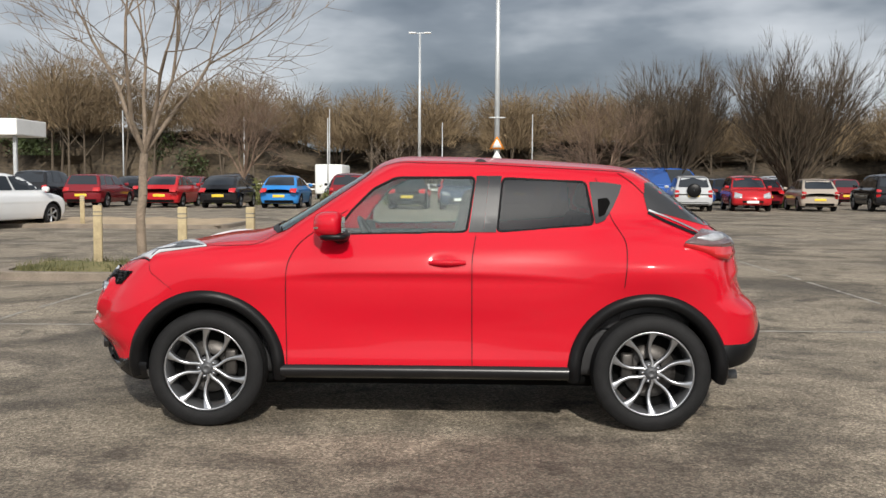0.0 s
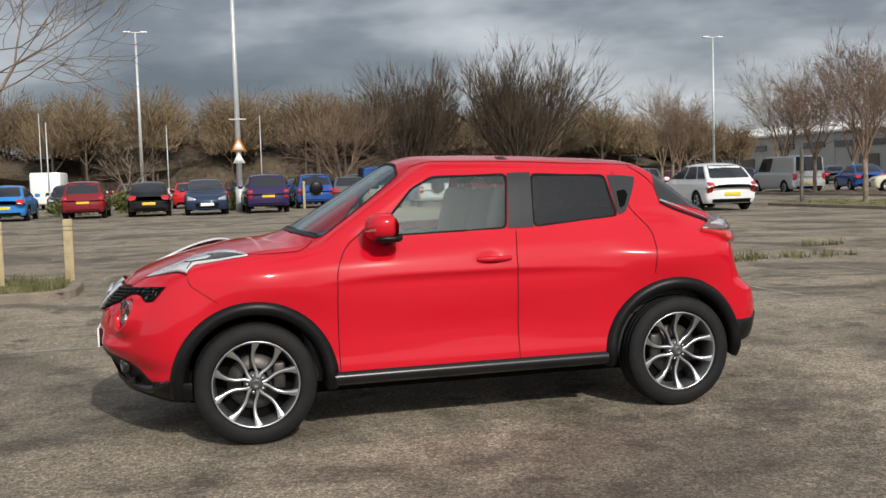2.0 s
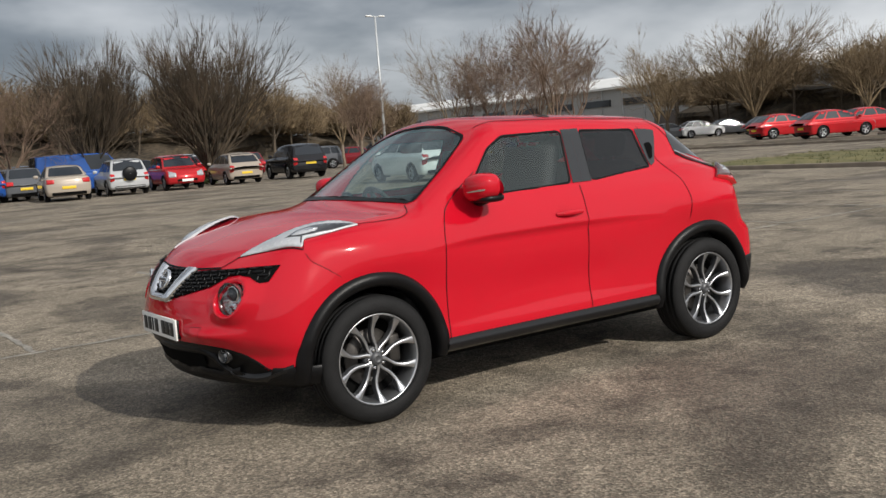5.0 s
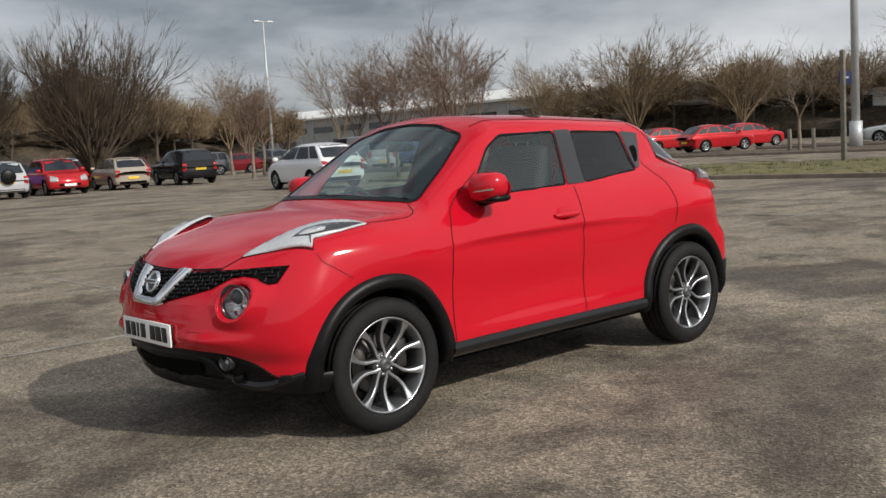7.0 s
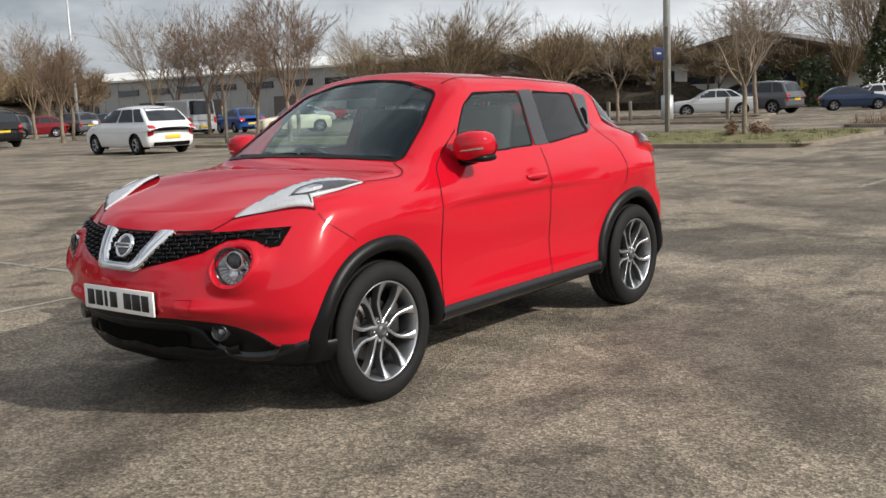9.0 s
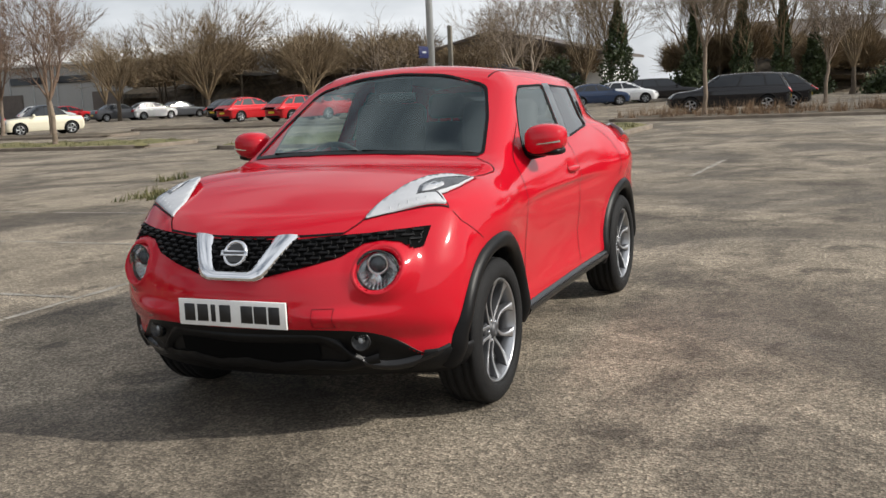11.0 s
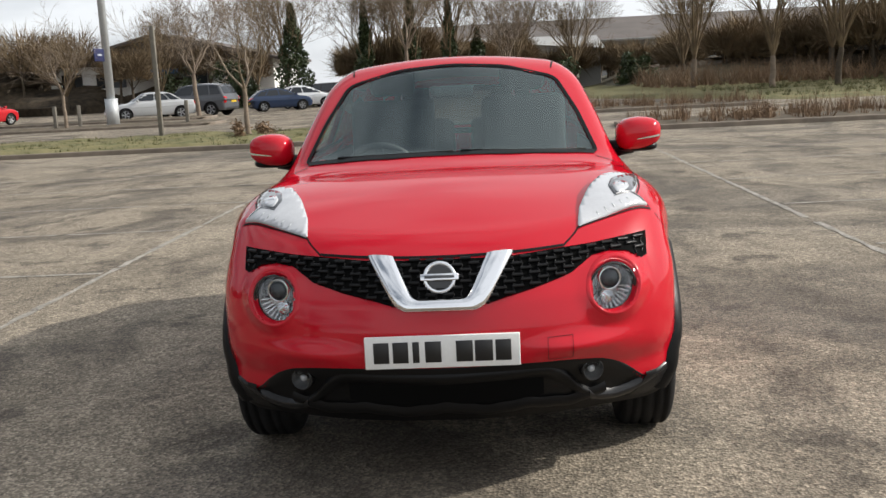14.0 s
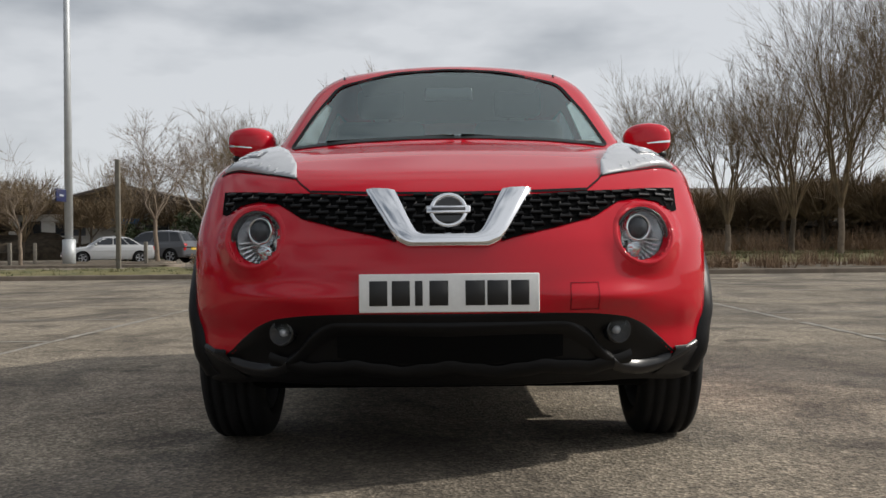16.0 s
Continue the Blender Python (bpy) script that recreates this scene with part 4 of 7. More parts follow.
    # face: grille, chrome V, badge, lamps, plate
    right = [(0.155, 0.846), (0.245, 0.849), (0.42, 0.861), (0.53, 0.866), (0.635, 0.874), (0.735, 0.879), (0.728, 0.803), (0.703, 0.798), (0.652, 0.829), (0.590, 0.838), (0.525, 0.829), (0.445, 0.782), (0.33, 0.751), (0.22, 0.727), (0.12, 0.700), (0.09, 0.722)]
    # near-black sheets on the closed skin paint the shade behind the bars
    laid("grille", "front", right, M_deepshade, car, 0.004, 0.03, True, "near-black sheet as the shade behind the honeycomb bars")
    laid("grille", "front", [(0.16, 0.848), (0.09, 0.72), (-0.09, 0.72), (-0.16, 0.848)], M_deepshade, car, 0.004, 0.03, label="near-black sheet as the shade behind the honeycomb bars")
    middle = [(0.16, 0.848), (0.09, 0.72), (-0.09, 0.72), (-0.16, 0.848)]
    pitch, half_bar, rise = 0.058, 0.018, 0.0165
    ends = []
    for k in range(-2, 13):
        for i in range(-15, 16):
            cy, cz = (i + 0.5 * (k % 2)) * pitch, 0.690 + k * rise
            tilt = 0.06 * abs(cy)
            l0, r0 = (cy - half_bar, cz + tilt), (cy + half_bar, cz + tilt)
            ends.append((l0, r0))
            up = cz + rise
            ends.append((r0, (cy + pitch / 2 - half_bar, up + tilt)))
            ends.append((l0, (cy - pitch / 2 + half_bar, up + tilt)))
    u0, v0, u1, v1 = np.array([(*p0, *p1) for p0, p1 in ends]).T
    ok = np.ones(len(u0), bool)
    for u, v in ((u0, v0), (u1, v1)):
        ok &= within(right, np.abs(u), v, -0.003) | within(middle, u, v, -0.003)
    pa, pb = onto("front", u0[ok], v0[ok], 0.013), onto("front", u1[ok], v1[ok], 0.013)
    level = np.abs(v0[ok] - v1[ok]) < 0.008
    for p in (pa, pb):
        p[~level] -= 0.007 * slope(p[~level, 0], p[~level, 1], p[~level, 2])
    bm = mesh_bars(pa, pb, level)
    tagged(part("grille_mesh", bm, M_black, car, "black honeycomb bars"), kind="stuff")
    def along(pts, n=60):
        pts = np.array(pts + [(-u, v) for u, v in pts[::-1]], float)
        t = np.r_[0, np.cumsum(np.linalg.norm(np.diff(pts, axis=0), axis=1))]
        w = np.linspace(0, t[-1], n)
        return np.stack([np.interp(w, t, pts[:, 0]), np.interp(w, t, pts[:, 1])], 1)

    outer = along([(0.252, 0.857), (0.222, 0.812), (0.172, 0.734), (0.150, 0.706), (0.118, 0.692)])
    inner = along([(0.157, 0.853), (0.136, 0.815), (0.100, 0.748), (0.090, 0.734), (0.072, 0.727)])
    mixes = (0.0, 0.05, 0.28, 0.72, 0.95, 1.0)
    band("grille_surround", "front", [outer + (inner - outer) * k for k in mixes], (0.000, 0.021, 0.026, 0.026, 0.021, 0.002), M_chrome, car, label="chrome V-shaped grille surround")
    q = Vector(onto("front", np.array([0.0]), np.array([0.788]), 0.020)[0])
    badge = part("badge", lathe([(0.042, 0.0), (0.044, 0.008), (0.050, 0.012), (0.056, 0.008), (0.058, -0.004)], 40), M_chrome, car, "round chrome badge")
    badge.matrix_basis = Matrix.Translation(q) @ pose(0, 0, 0, 0, 0, -90) @ pose(0, 0, 0, 24, 0, 0)
    part("badge_bar", box(0, 0.009, 0, 0.130, 0.010, 0.024, 0.003), M_chrome, badge)
    part("badge_mark", box(0, 0.0146, 0, 0.100, 0.002, 0.010, 0.0006), M_alloydark, badge)
    part("badge_field", disc(0.043, 0.002, 32), M_gloss, badge)
    plate = part("number_plate", box(2.110, 0, 0.561, 0.010, 0.522, 0.112, 0.003), M_plate_w, car, "white front number plate with dark bars")
    for k, w in ((-0.205, 0.052), (-0.140, 0.052), (-0.088, 0.022), (-0.030, 0.054), (0.075, 0.056), (0.140, 0.060), (0.205, 0.052)):
        part("plate_bar", box(2.1165, k, 0.561, 0.002, w, 0.072, 0.0006, segs=1), M_bar, plate)
    part("plate_mount", box(2.086, 0, 0.561, 0.05, 0.51, 0.10, 0.01), M_black, car)
    eye = [(0.355, 0.508), (0.44, 0.508), (0.44, 0.585), (0.355, 0.585)]
    for a, b in zip(eye, eye[1:] + eye[:1]):
        line_on("tow_eye_joint", "front", [a, b], M_seal, car, 0.0018, 0.0022, False, 8)
    for s in (1, -1):
        lamp = part("headlamp", lathe([(0.092, 0.000), (0.086, -0.016), (0.079, -0.05), (0.05, -0.085), (0.0005, -0.095)], 40), M_lampwhite, car, "round main headlamp with a clear lens")
        q = Vector(onto("front", np.array([0.597]), np.array([0.731]), -0.024)[0])
        d = Vector((0.945, 0.32, 0.02)).normalized()
        q.y *= s
        d.y *= s
        fr = d.to_track_quat("Y", "Z").to_matrix().to_4x4()
        lamp.matrix_basis = Matrix.Translation(q) @ fr
        part("lens", lathe([(0.087, 0.000), (0.074, 0.010), (0.048, 0.017), (0.02, 0.020), (0.0005, 0.021)], 40), M_lens, lamp)
        part("lens_rim", lathe([(0.090, 0.002), (0.088, 0.004), (0.083, 0.002), (0.080, -0.02)], 40), M_gloss, lamp)
        part("projector", lathe([(0.034, -0.07), (0.036, -0.02), (0.032, -0.012), (0.020, -0.004), (0.0005, 0.0)], 28, m=Matrix.Translation((0, 0, 0.030))), M_darkwin, lamp, "dark projector lens")
        part("projector_ring", lathe([(0.034, -0.025), (0.038, -0.018), (0.043, -0.022), (0.043, -0.06)], 28, m=Matrix.Translation((0, 0, 0.030))), M_chrome, lamp)
        part("reflector", lathe([(0.024, -0.030), (0.022, -0.05), (0.012, -0.062), (0.0005, -0.066)], 24, m=Matrix.Translation((0.012 * s, 0, -0.034))), M_chrome, lamp)
        # ribs of the bowl
        for k in range(14):
            t = math.pi * (1.0 + (k + 0.5) / 14)
            rib = tube(bmesh.new(), (0.080 * math.cos(t), -0.030, 0.080 * math.sin(t)), (0.034 * math.cos(t), -0.066, 0.034 * math.sin(t)), 0.005, 0.0025, 5)
            part("reflector_rib", rib, M_chrome if k % 3 else M_lampwhite, lamp)
        fog = part("fog_lamp", lathe([(0.036, 0.012), (0.033, -0.005), (0.02, -0.02), (0.0005, -0.024)], 28), M_alloydark, car, "small round fog lamp")
        q = Vector(onto("front", np.array([0.507]), np.array([0.442]), 0.010)[0])
        q.y *= s
        fog.matrix_basis = Matrix.Translation(q) @ Vector((0.96, 0.28 * s, 0.0)).normalized().to_track_quat("Y", "Z").to_matrix().to_4x4()
        part("lens", lathe([(0.035, 0.010), (0.02, 0.014), (0.0005, 0.015)], 28), M_lens, fog)
        part("bulb", lathe([(0.014, -0.018), (0.013, -0.006), (0.007, 0.0), (0.0005, 0.001)], 20), M_farlamp, fog)
        part("bezel", lathe([(0.035, 0.006), (0.037, 0.010), (0.040, 0.006), (0.042, -0.02)], 28), M_gloss, fog)
    rings = [[(0.597 + r * math.cos(t), 0.731 + r * 1.0 * math.sin(t)) for t in np.linspace(0, 2 * math.pi, 49)[:-1]] for r in (0.083, 0.084, 0.087, 0.092, 0.104)]
    band("headlamp_bezel", "front", rings, (-0.027, -0.008, 0.003, 0.006, -0.0005), M_red, car, True, "red bezel ring", closed=True)
    head = rounded([(1.820, 0.484), (1.730, 0.602), (1.600, 0.764), (1.562, 0.716), (1.520, 0.730), (1.42, 0.752), (1.270, 0.764), (1.345, 0.672), (1.42, 0.606), (1.56, 0.545), (1.70, 0.501)], 0.014, 4)
    for lamp, s in zip(laid("side_lamp", "top", head, M_lampclear, car, 0.006, 0.02, True, "boomerang-shaped running lamp with a dark rear lobe", edge=0.012, dome=lamp_swell), (1, -1)):
        SIDE[0] = s
        laid_on("lamp_pocket", rounded([(1.618, 0.636), (1.550, 0.620), (1.46, 0.642), (1.39, 0.688), (1.285, 0.757), (1.42, 0.744), (1.515, 0.722), (1.565, 0.704)], 0.012, 4), M_pocket, lamp, 0.0075, 0.002, "dark pocket of the rear lobe")
        laid_on("lamp_glint", rounded([(1.600, 0.648), (1.545, 0.636), (1.490, 0.655), (1.462, 0.692), (1.49, 0.710), (1.535, 0.699), (1.570, 0.682)], 0.012, 4), M_lampclear, lamp, 0.009, 0.002, "silvered reflector behind clear plastic")
        laid_on("chrome_streak", rounded([(1.535, 0.652), (1.485, 0.676), (1.476, 0.694), (1.520, 0.686)], 0.008, 3), M_chrome, lamp, 0.0105, 0.002)
        laid_on("lobe_edge", rounded([(1.626, 0.634), (1.617, 0.638), (1.563, 0.704), (1.598, 0.750), (1.596, 0.738), (1.573, 0.704)], 0.002, 2), M_pocket, lamp, 0.0075, 0.002)
        for k in range(5):
            t = k / 4
            u, v = 1.742 - 0.105 * t, 0.568 + 0.120 * t
            laid_on("light_element", [(u + 0.002, v - 0.004), (u - 0.002, v), (u - 0.016, v - 0.006), (u - 0.012, v - 0.010)], M_steel, lamp, 0.0066, 0.0004)
    line_on("bumper_joint", "side", [(1.600, 0.925), (1.588, 0.890), (1.539, 0.853), (1.450, 0.790)], M_seal, car, 0.003, 0.0015)
    line_on("lamp_joint", "top", [(1.828, 0.478), (1.736, 0.604), (1.602, 0.772)], M_seal, car, 0.006, 0.0025)
    line_on("lamp_joint", "top", [(1.265, 0.770), (1.42, 0.758), (1.520, 0.736), (1.562, 0.724), (1.600, 0.770)], M_seal, car, 0.004, 0.002)
    tl = rounded([(-1.43, 1.050), (-1.50, 1.088), (-1.54, 1.118), (-1.60, 1.106), (-1.675, 1.098), (-1.74, 1.062), (-1.745, 0.995), (-1.70, 0.968), (-1.62, 0.985), (-1.55, 1.020)], 0.014, 3)
    laid("tail_lamp", "side", tl, M_lampred, car, 0.030, 0.03, True, "boomerang tail lamp, clear above red", edge=0.040)
    laid("tail_lamp_lens", "side", rounded([(-1.43, 1.052), (-1.50, 1.090), (-1.54, 1.120), (-1.60, 1.108), (-1.675, 1.100), (-1.735, 1.066), (-1.745, 1.030), (-1.68, 1.032), (-1.56, 1.036)], 0.010, 3), M_tailclear, car, 0.036, 0.03, True, "clear upper lens", edge=0.020)
    laid("tail_lamp_core", "side", rounded([(-1.50, 1.074), (-1.60, 1.094), (-1.68, 1.086), (-1.70, 1.068), (-1.58, 1.056)], 0.010, 3), M_farlamp, car, 0.040, 0.03, True, edge=0.008)
    # mirrors
    for s in (1, -1):
        shell = bmesh.new()
        bmesh.ops.create_uvsphere(shell, u_segments=32, v_segments=20, radius=1)
        for v in shell.verts:
            w = v.co
            w = Vector([math.copysign(abs(t) ** 0.66, t) for t in w])
            taper = 1 - 0.18 * max(0, w.y)
            v.co = Vector((0.525 + (0.115 if w.x > 0 else 0.05) * w.x * taper, s * (0.880 + 0.106 * w.y), 1.160 + 0.078 * w.z * taper + 0.008 * w.y))
        mirror = part("door_mirror", shell, M_red, car, "red door mirror on a black stalk")
        low = bmesh.new()
        bmesh.ops.create_uvsphere(low, u_segments=24, v_segments=14, radius=1)
        for v in low.verts:
            w = v.co
            w = Vector([math.copysign(abs(t) ** 0.66, t) for t in w])
            v.co = Vector((0.520 + 0.082 * w.x, s * (0.875 + 0.094 * w.y), 1.098 + 0.024 * w.z))
        part("mirror_base", low, M_black, mirror)
        stalk = tube(bmesh.new(), (0.49, s * 0.73, 1.085), (0.515, s * 0.86, 1.10), 0.045, 0.035, 12, True)
        part("stalk", stalk, M_black, mirror)
        bm = bmesh.new()
        prev = None
        for k in range(12):
            t = k / 11
            yy = 0.862 + 0.110 * t
            xx = 0.525 + 0.1185 * (1 - 0.18 * max(0, (yy - 0.880) / 0.106)) * max(0, 1 - abs((yy - 0.880) / 0.112) ** 2.8) ** 0.36
            row = [bm.verts.new((xx + 0.002, s * yy, 1.138 + 0.012 * t + o)) for o in (-0.002 - 0.003 * t, 0.002 + 0.003 * t)]
            if prev:
                bm.faces.new((*prev, *row[::-1]))
            prev = row
        part("indicator", bm, M_chrome, mirror, "clear indicator strip")
        glass_bm = bmesh.new()
        bmesh.ops.create_circle(glass_bm, cap_ends=True, segments=24, radius=1, matrix=Matrix.Translation((0.472, s * 0.880, 1.150)) @ pose(0, 0, 0, 0, -90, 0) @ Matrix.Diagonal((0.062, 0.092, 1, 1)))
        part("mirror_glass", glass_bm, M_chrome, mirror)

    # cabin
    part("cabin_floor", box(-0.25, 0, 0.52, 2.5, 1.46, 0.46, 0.05), M_dash, car)
    dash = box(0.72, 0, 0.94, 0.42, 1.36, 0.24, 0.07, segs=4)
    part("dashboard", dash, M_dash, car)
    for s in (1, -1):
        part("door_card", box(-0.18, s * 0.735, 0.82, 1.84, 0.03, 0.50, 0.012), M_dash, car, "dark inner door trim")
    laid("headliner", "top", [(0.30, 0.44), (-1.2, 0.46), (-1.2, -0.46), (0.30, -0.44)], M_clad, car, -0.035, 0.2)
    for s in (1, -1):
        for name, x0, w in (("front_seat", -0.10, 0.46), ("rear_seat", -0.80, 0.50)):
            sy, sz = (s * 0.36, 0.80) if name == "front_seat" else (s * 0.30, 0.66)
            seat = part(name, box(x0 + 0.22, sy, sz - 0.01, 0.48, w, 0.16, 0.05, segs=3), M_cloth, car)
            back = box(0, 0, 0.28, 0.12, w, 0.58, 0.05, segs=3)
            bmesh.ops.transform(back, matrix=Matrix.Translation((x0 - 0.02, sy, sz)) @ pose(0, 0, 0, 0, -14, 0), verts=back.verts)
            part("backrest", back, M_cloth, seat)
            rest = box(0, 0, 0.68, 0.09, 0.25, 0.17, 0.04, segs=3)
            bmesh.ops.transform(rest, matrix=Matrix.Translation((x0 - 0.02, sy, sz)) @ pose(0, 0, 0, 0, -14, 0), verts=rest.verts)
            part("headrest", rest, M_cloth, seat)
            for o in (-0.05, 0.05):
                st = tube(bmesh.new(), (0, o, 0.54), (0, o, 0.64), 0.007, 0.007, 6)
                bmesh.ops.transform(st, matrix=Matrix.Translation((x0 - 0.02, sy, sz)) @ pose(0, 0, 0, 0, -14, 0), verts=st.verts)
                part("headrest_post", st, M_chrome, seat)
    ring = bmesh.new()
    rows = []
    for i in range(36):
        t = 2 * math.pi * i / 36
        rows.append([ring.verts.new(((0.178 + 0.015 * math.cos(u)) * math.cos(t), (0.178 + 0.015 * math.cos(u)) * math.sin(t), 0.015 * math.sin(u))) for u in np.linspace(0, 2 * math.pi, 9)[:-1]])
    for i in range(36):
        for j in range(8):
            ring.faces.new((rows[i][j], rows[(i + 1) % 36][j], rows[(i + 1) % 36][(j + 1) % 8], rows[i][(j + 1) % 8]))
    box(0, 0, -0.01, 0.33, 0.04, 0.02, 0.006, ring)
    box(0, 0, -0.01, 0.11, 0.12, 0.04, 0.015, ring)
    wheel = part("steering_wheel", ring, M_dash, car)
    wheel.matrix_basis = Matrix.Translation((0.44, -0.36, 1.00)) @ pose(0, 0, 0, 0, -62, 0)
    part("rear_view_mirror", box(0.42, 0, 1.395, 0.03, 0.22, 0.06, 0.012), M_gloss, car)
    sticker = bmesh.new()
    q = Vector(onto("top", np.array([0.872]), np.array([-0.585]), -0.006)[0])
    nn = Vector(slope(*[np.array([w]) for w in q])[0])
    disc(0.022, 0.0, 20, sticker, Matrix.Translation(q) @ nn.to_track_quat("Y", "Z").to_matrix().to_4x4())
    part("windscreen_sticker", sticker, M_lampred, car, "small round red sticker")

    for pane in car.children:
        if pane.name.split(".")[0] in ("windscreen", "front_side_window", "rear_side_window", "rear_window"):
            pane.visible_shadow = False

    # running gear
    for cx in (AXLE, -AXLE):
        for s in (1, -1):
            build_wheel(car, Matrix.Translation((cx, s * 0.762, HUB_Z)) @ (pose(0, 0, 0, 0, 0, 0) if s > 0 else pose(0, 0, 0, 0, 0, 180)), -math.pi / 10)
        part("axle", tube(bmesh.new(), (cx, -0.68, HUB_Z), (cx, 0.68, HUB_Z), 0.05, 0.05, 10), M_deepshade, car)
    part("underbody", box(0, 0, 0.30, 3.3, 1.36, 0.16, 0.04), M_deepshade, car)
    part("exhaust", tube(bmesh.new(), (-1.6, 0.55, 0.27), (-1.81, 0.56, 0.285), 0.028, 0.028, 14, True), M_alloydark, car)
    return car


# ---- ground and markings ----
def sheet(name, x0, x1, y0, y1, z, mat, parent=None, kind="structure", label="", category=""):
    bm = bmesh.new()
    bm.faces.new([bm.verts.new(p) for p in ((x0, y0, z), (x1, y0, z), (x1, y1, z), (x0, y1, z))])
    return tagged(part(name, bm, mat, parent, smooth=False), label, category, "", kind)


sheet("ground", -900, 900, -900, 900, 0.0, M_asphalt, label="worn brown-grey tarmac of a car park", category="ground")


def painted(x0, y0, x1, y1, w=0.085, seed=0):
    """A worn painted bay line, broken at random."""
    rnd = random.Random(seed)
    a, b = Vector((x0, y0, 0)), Vector((x1, y1, 0))
    d = (b - a).normalized()
    s = Vector((-d.y, d.x, 0)) * w / 2
    bm = bmesh.new()
    at, far = 0.0, (b - a).length
    while at < far:
        run = min(rnd.uniform(0.5, 2.4), far - at)
        n = max(2, int(run / 0.12))
        rows = []
        for i in range(n + 1):
            c = a + d * (at + run * i / n)
            rows.append([bm.verts.new((c + s * rnd.uniform(0.3, 1.05)) + Vector((0, 0, 0.004))), bm.verts.new((c - s * rnd.uniform(0.3, 1.05)) + Vector((0, 0, 0.004)))])
        for p, q in zip(rows, rows[1:]):
            bm.faces.new((p[0], p[1], q[1], q[0]))
        at += run + rnd.choice((0.02, 0.05, 0.30, 0.12))
    return tagged(part("bay_line", bm, M_line, None, smooth=False), "worn white bay line painted on tarmac", "road marking", "bay lines", "structure")


painted(-26, 3.07, 18.6, 3.07, 0.08, 1)
painted(9.6, 0.0, 12.9, -0.12, 0.10, 3)
painted(1.5, -3.09, 18.6, -3.09, 0.085, 2)
for i in range(-9, 7):
    painted(0.26 + 2.39 * i, 3.12, 0.26 + 2.39 * i, 8.0 if (i + 1) % 3 else 13.4, 0.08, 10 + i)
for i in range(1, 7):
    painted(0.10 + 2.52 * i, -3.17, 0.10 + 2.52 * i, -7.6, 0.08, 40 + i)
for i in range(-10, 9):
    painted(-1.6 + 2.6 * i, 41.6, -1.6 + 2.6 * i, 46.5, 0.09, 70 + i)


def island(name, x0, x1, y0, y1, top, label, r=1.0, z=0.12):
    """A raised bed in a kerb: kerb stones round a bed of soil or turf."""
    bed = thing(name, label, "island", kind="structure")
    ring = rounded([(x0, y0), (x1, y0), (x1, y1), (x0, y1)], r, 6)
    ins = grown(ring, -0.14)
    bm = bmesh.new()
    lev = [[bm.verts.new((u, v, h)) for u, v in line] for line, h in ((ring, -0.02), (ring, z - 0.015), (grown(ring, -0.015), z), (ins, z), (ins, z - 0.05))]
    n = len(ring)
    for a, b in zip(lev, lev[1:]):
        for i in range(n):
            j = (i + 1) % n
            bm.faces.new((a[i], a[j], b[j], b[i]))
    part("kerb", bm, M_kerb, bed, "weathered stone kerb", smooth=False)
    rnd = random.Random(hash(name) % 97 + int(x0 * 7))
    bm = bmesh.new()
    nx, ny = max(3, int((x1 - x0) / 0.35)), max(3, int((y1 - y0) / 0.35))
    grid = [[bm.verts.new((x0 + 0.14 + (x1 - x0 - 0.28) * i / nx, y0 + 0.14 + (y1 - y0 - 0.28) * j / ny, z - 0.03 + (0.10 * noise.noise((i * 0.45 + x0, j * 0.45, 3.0)) + 0.05 if 0 < i < nx and 0 < j < ny else 0.0))) for j in range(ny + 1)] for i in range(nx + 1)]
    for i in range(nx):
        for j in range(ny):
            bm.faces.new((grid[i][j], grid[i + 1][j], grid[i + 1][j + 1], grid[i][j + 1]))
    part("bed", bm, top, bed)
    return bed


def blades(name, label, areas, per, mat, hmin, hmax, seed, parent=None, lean=0.35, width=0.012, z0=0.08):
    """Many thin upright blades over areas given as x0, x1, y0, y1, gathered in tufts."""
    rng = np.random.default_rng(seed)
    vs, fs = [], []
    for x0, x1, y0, y1 in areas:
        n = int(per * (x1 - x0) * (y1 - y0))
        tufts = max(2, n // 14)
        tx, ty = rng.uniform(x0, x1, tufts), rng.uniform(y0, y1, tufts)
        th = rng.uniform(0.45, 1.0, tufts)
        k = rng.integers(0, tufts, n)
        bx, by = np.clip(tx[k] + rng.normal(0, 0.07, n), x0, x1), np.clip(ty[k] + rng.normal(0, 0.07, n), y0, y1)
        h = rng.uniform(hmin, hmax, n) * th[k]
        an = rng.uniform(0, 2 * math.pi, n)
        le = rng.normal(0, lean, n) * h
        le2 = rng.normal(0, lean, n) * h
        w = width * rng.uniform(0.6, 1.3, n)
        base = len(vs) * 0 + sum(len(v) for v in vs)
        a = np.stack([bx - w * np.cos(an), by - w * np.sin(an), np.full(n, z0)], 1)
        b = np.stack([bx + w * np.cos(an), by + w * np.sin(an), np.full(n, z0)], 1)
        c = np.stack([bx + le, by + le2, z0 + h], 1)
        vs.append(np.stack([a, b, c], 1).reshape(-1, 3))
        fs.append(base + np.arange(3 * n).reshape(-1, 3))
    me = bpy.data.meshes.new(name)
    me.from_pydata(np.concatenate(vs).tolist(), [], np.concatenate(fs).tolist())
    ob = part(name, me, mat, parent)
    return tagged(ob, label, "plant" if not parent else "", "", "stuff")


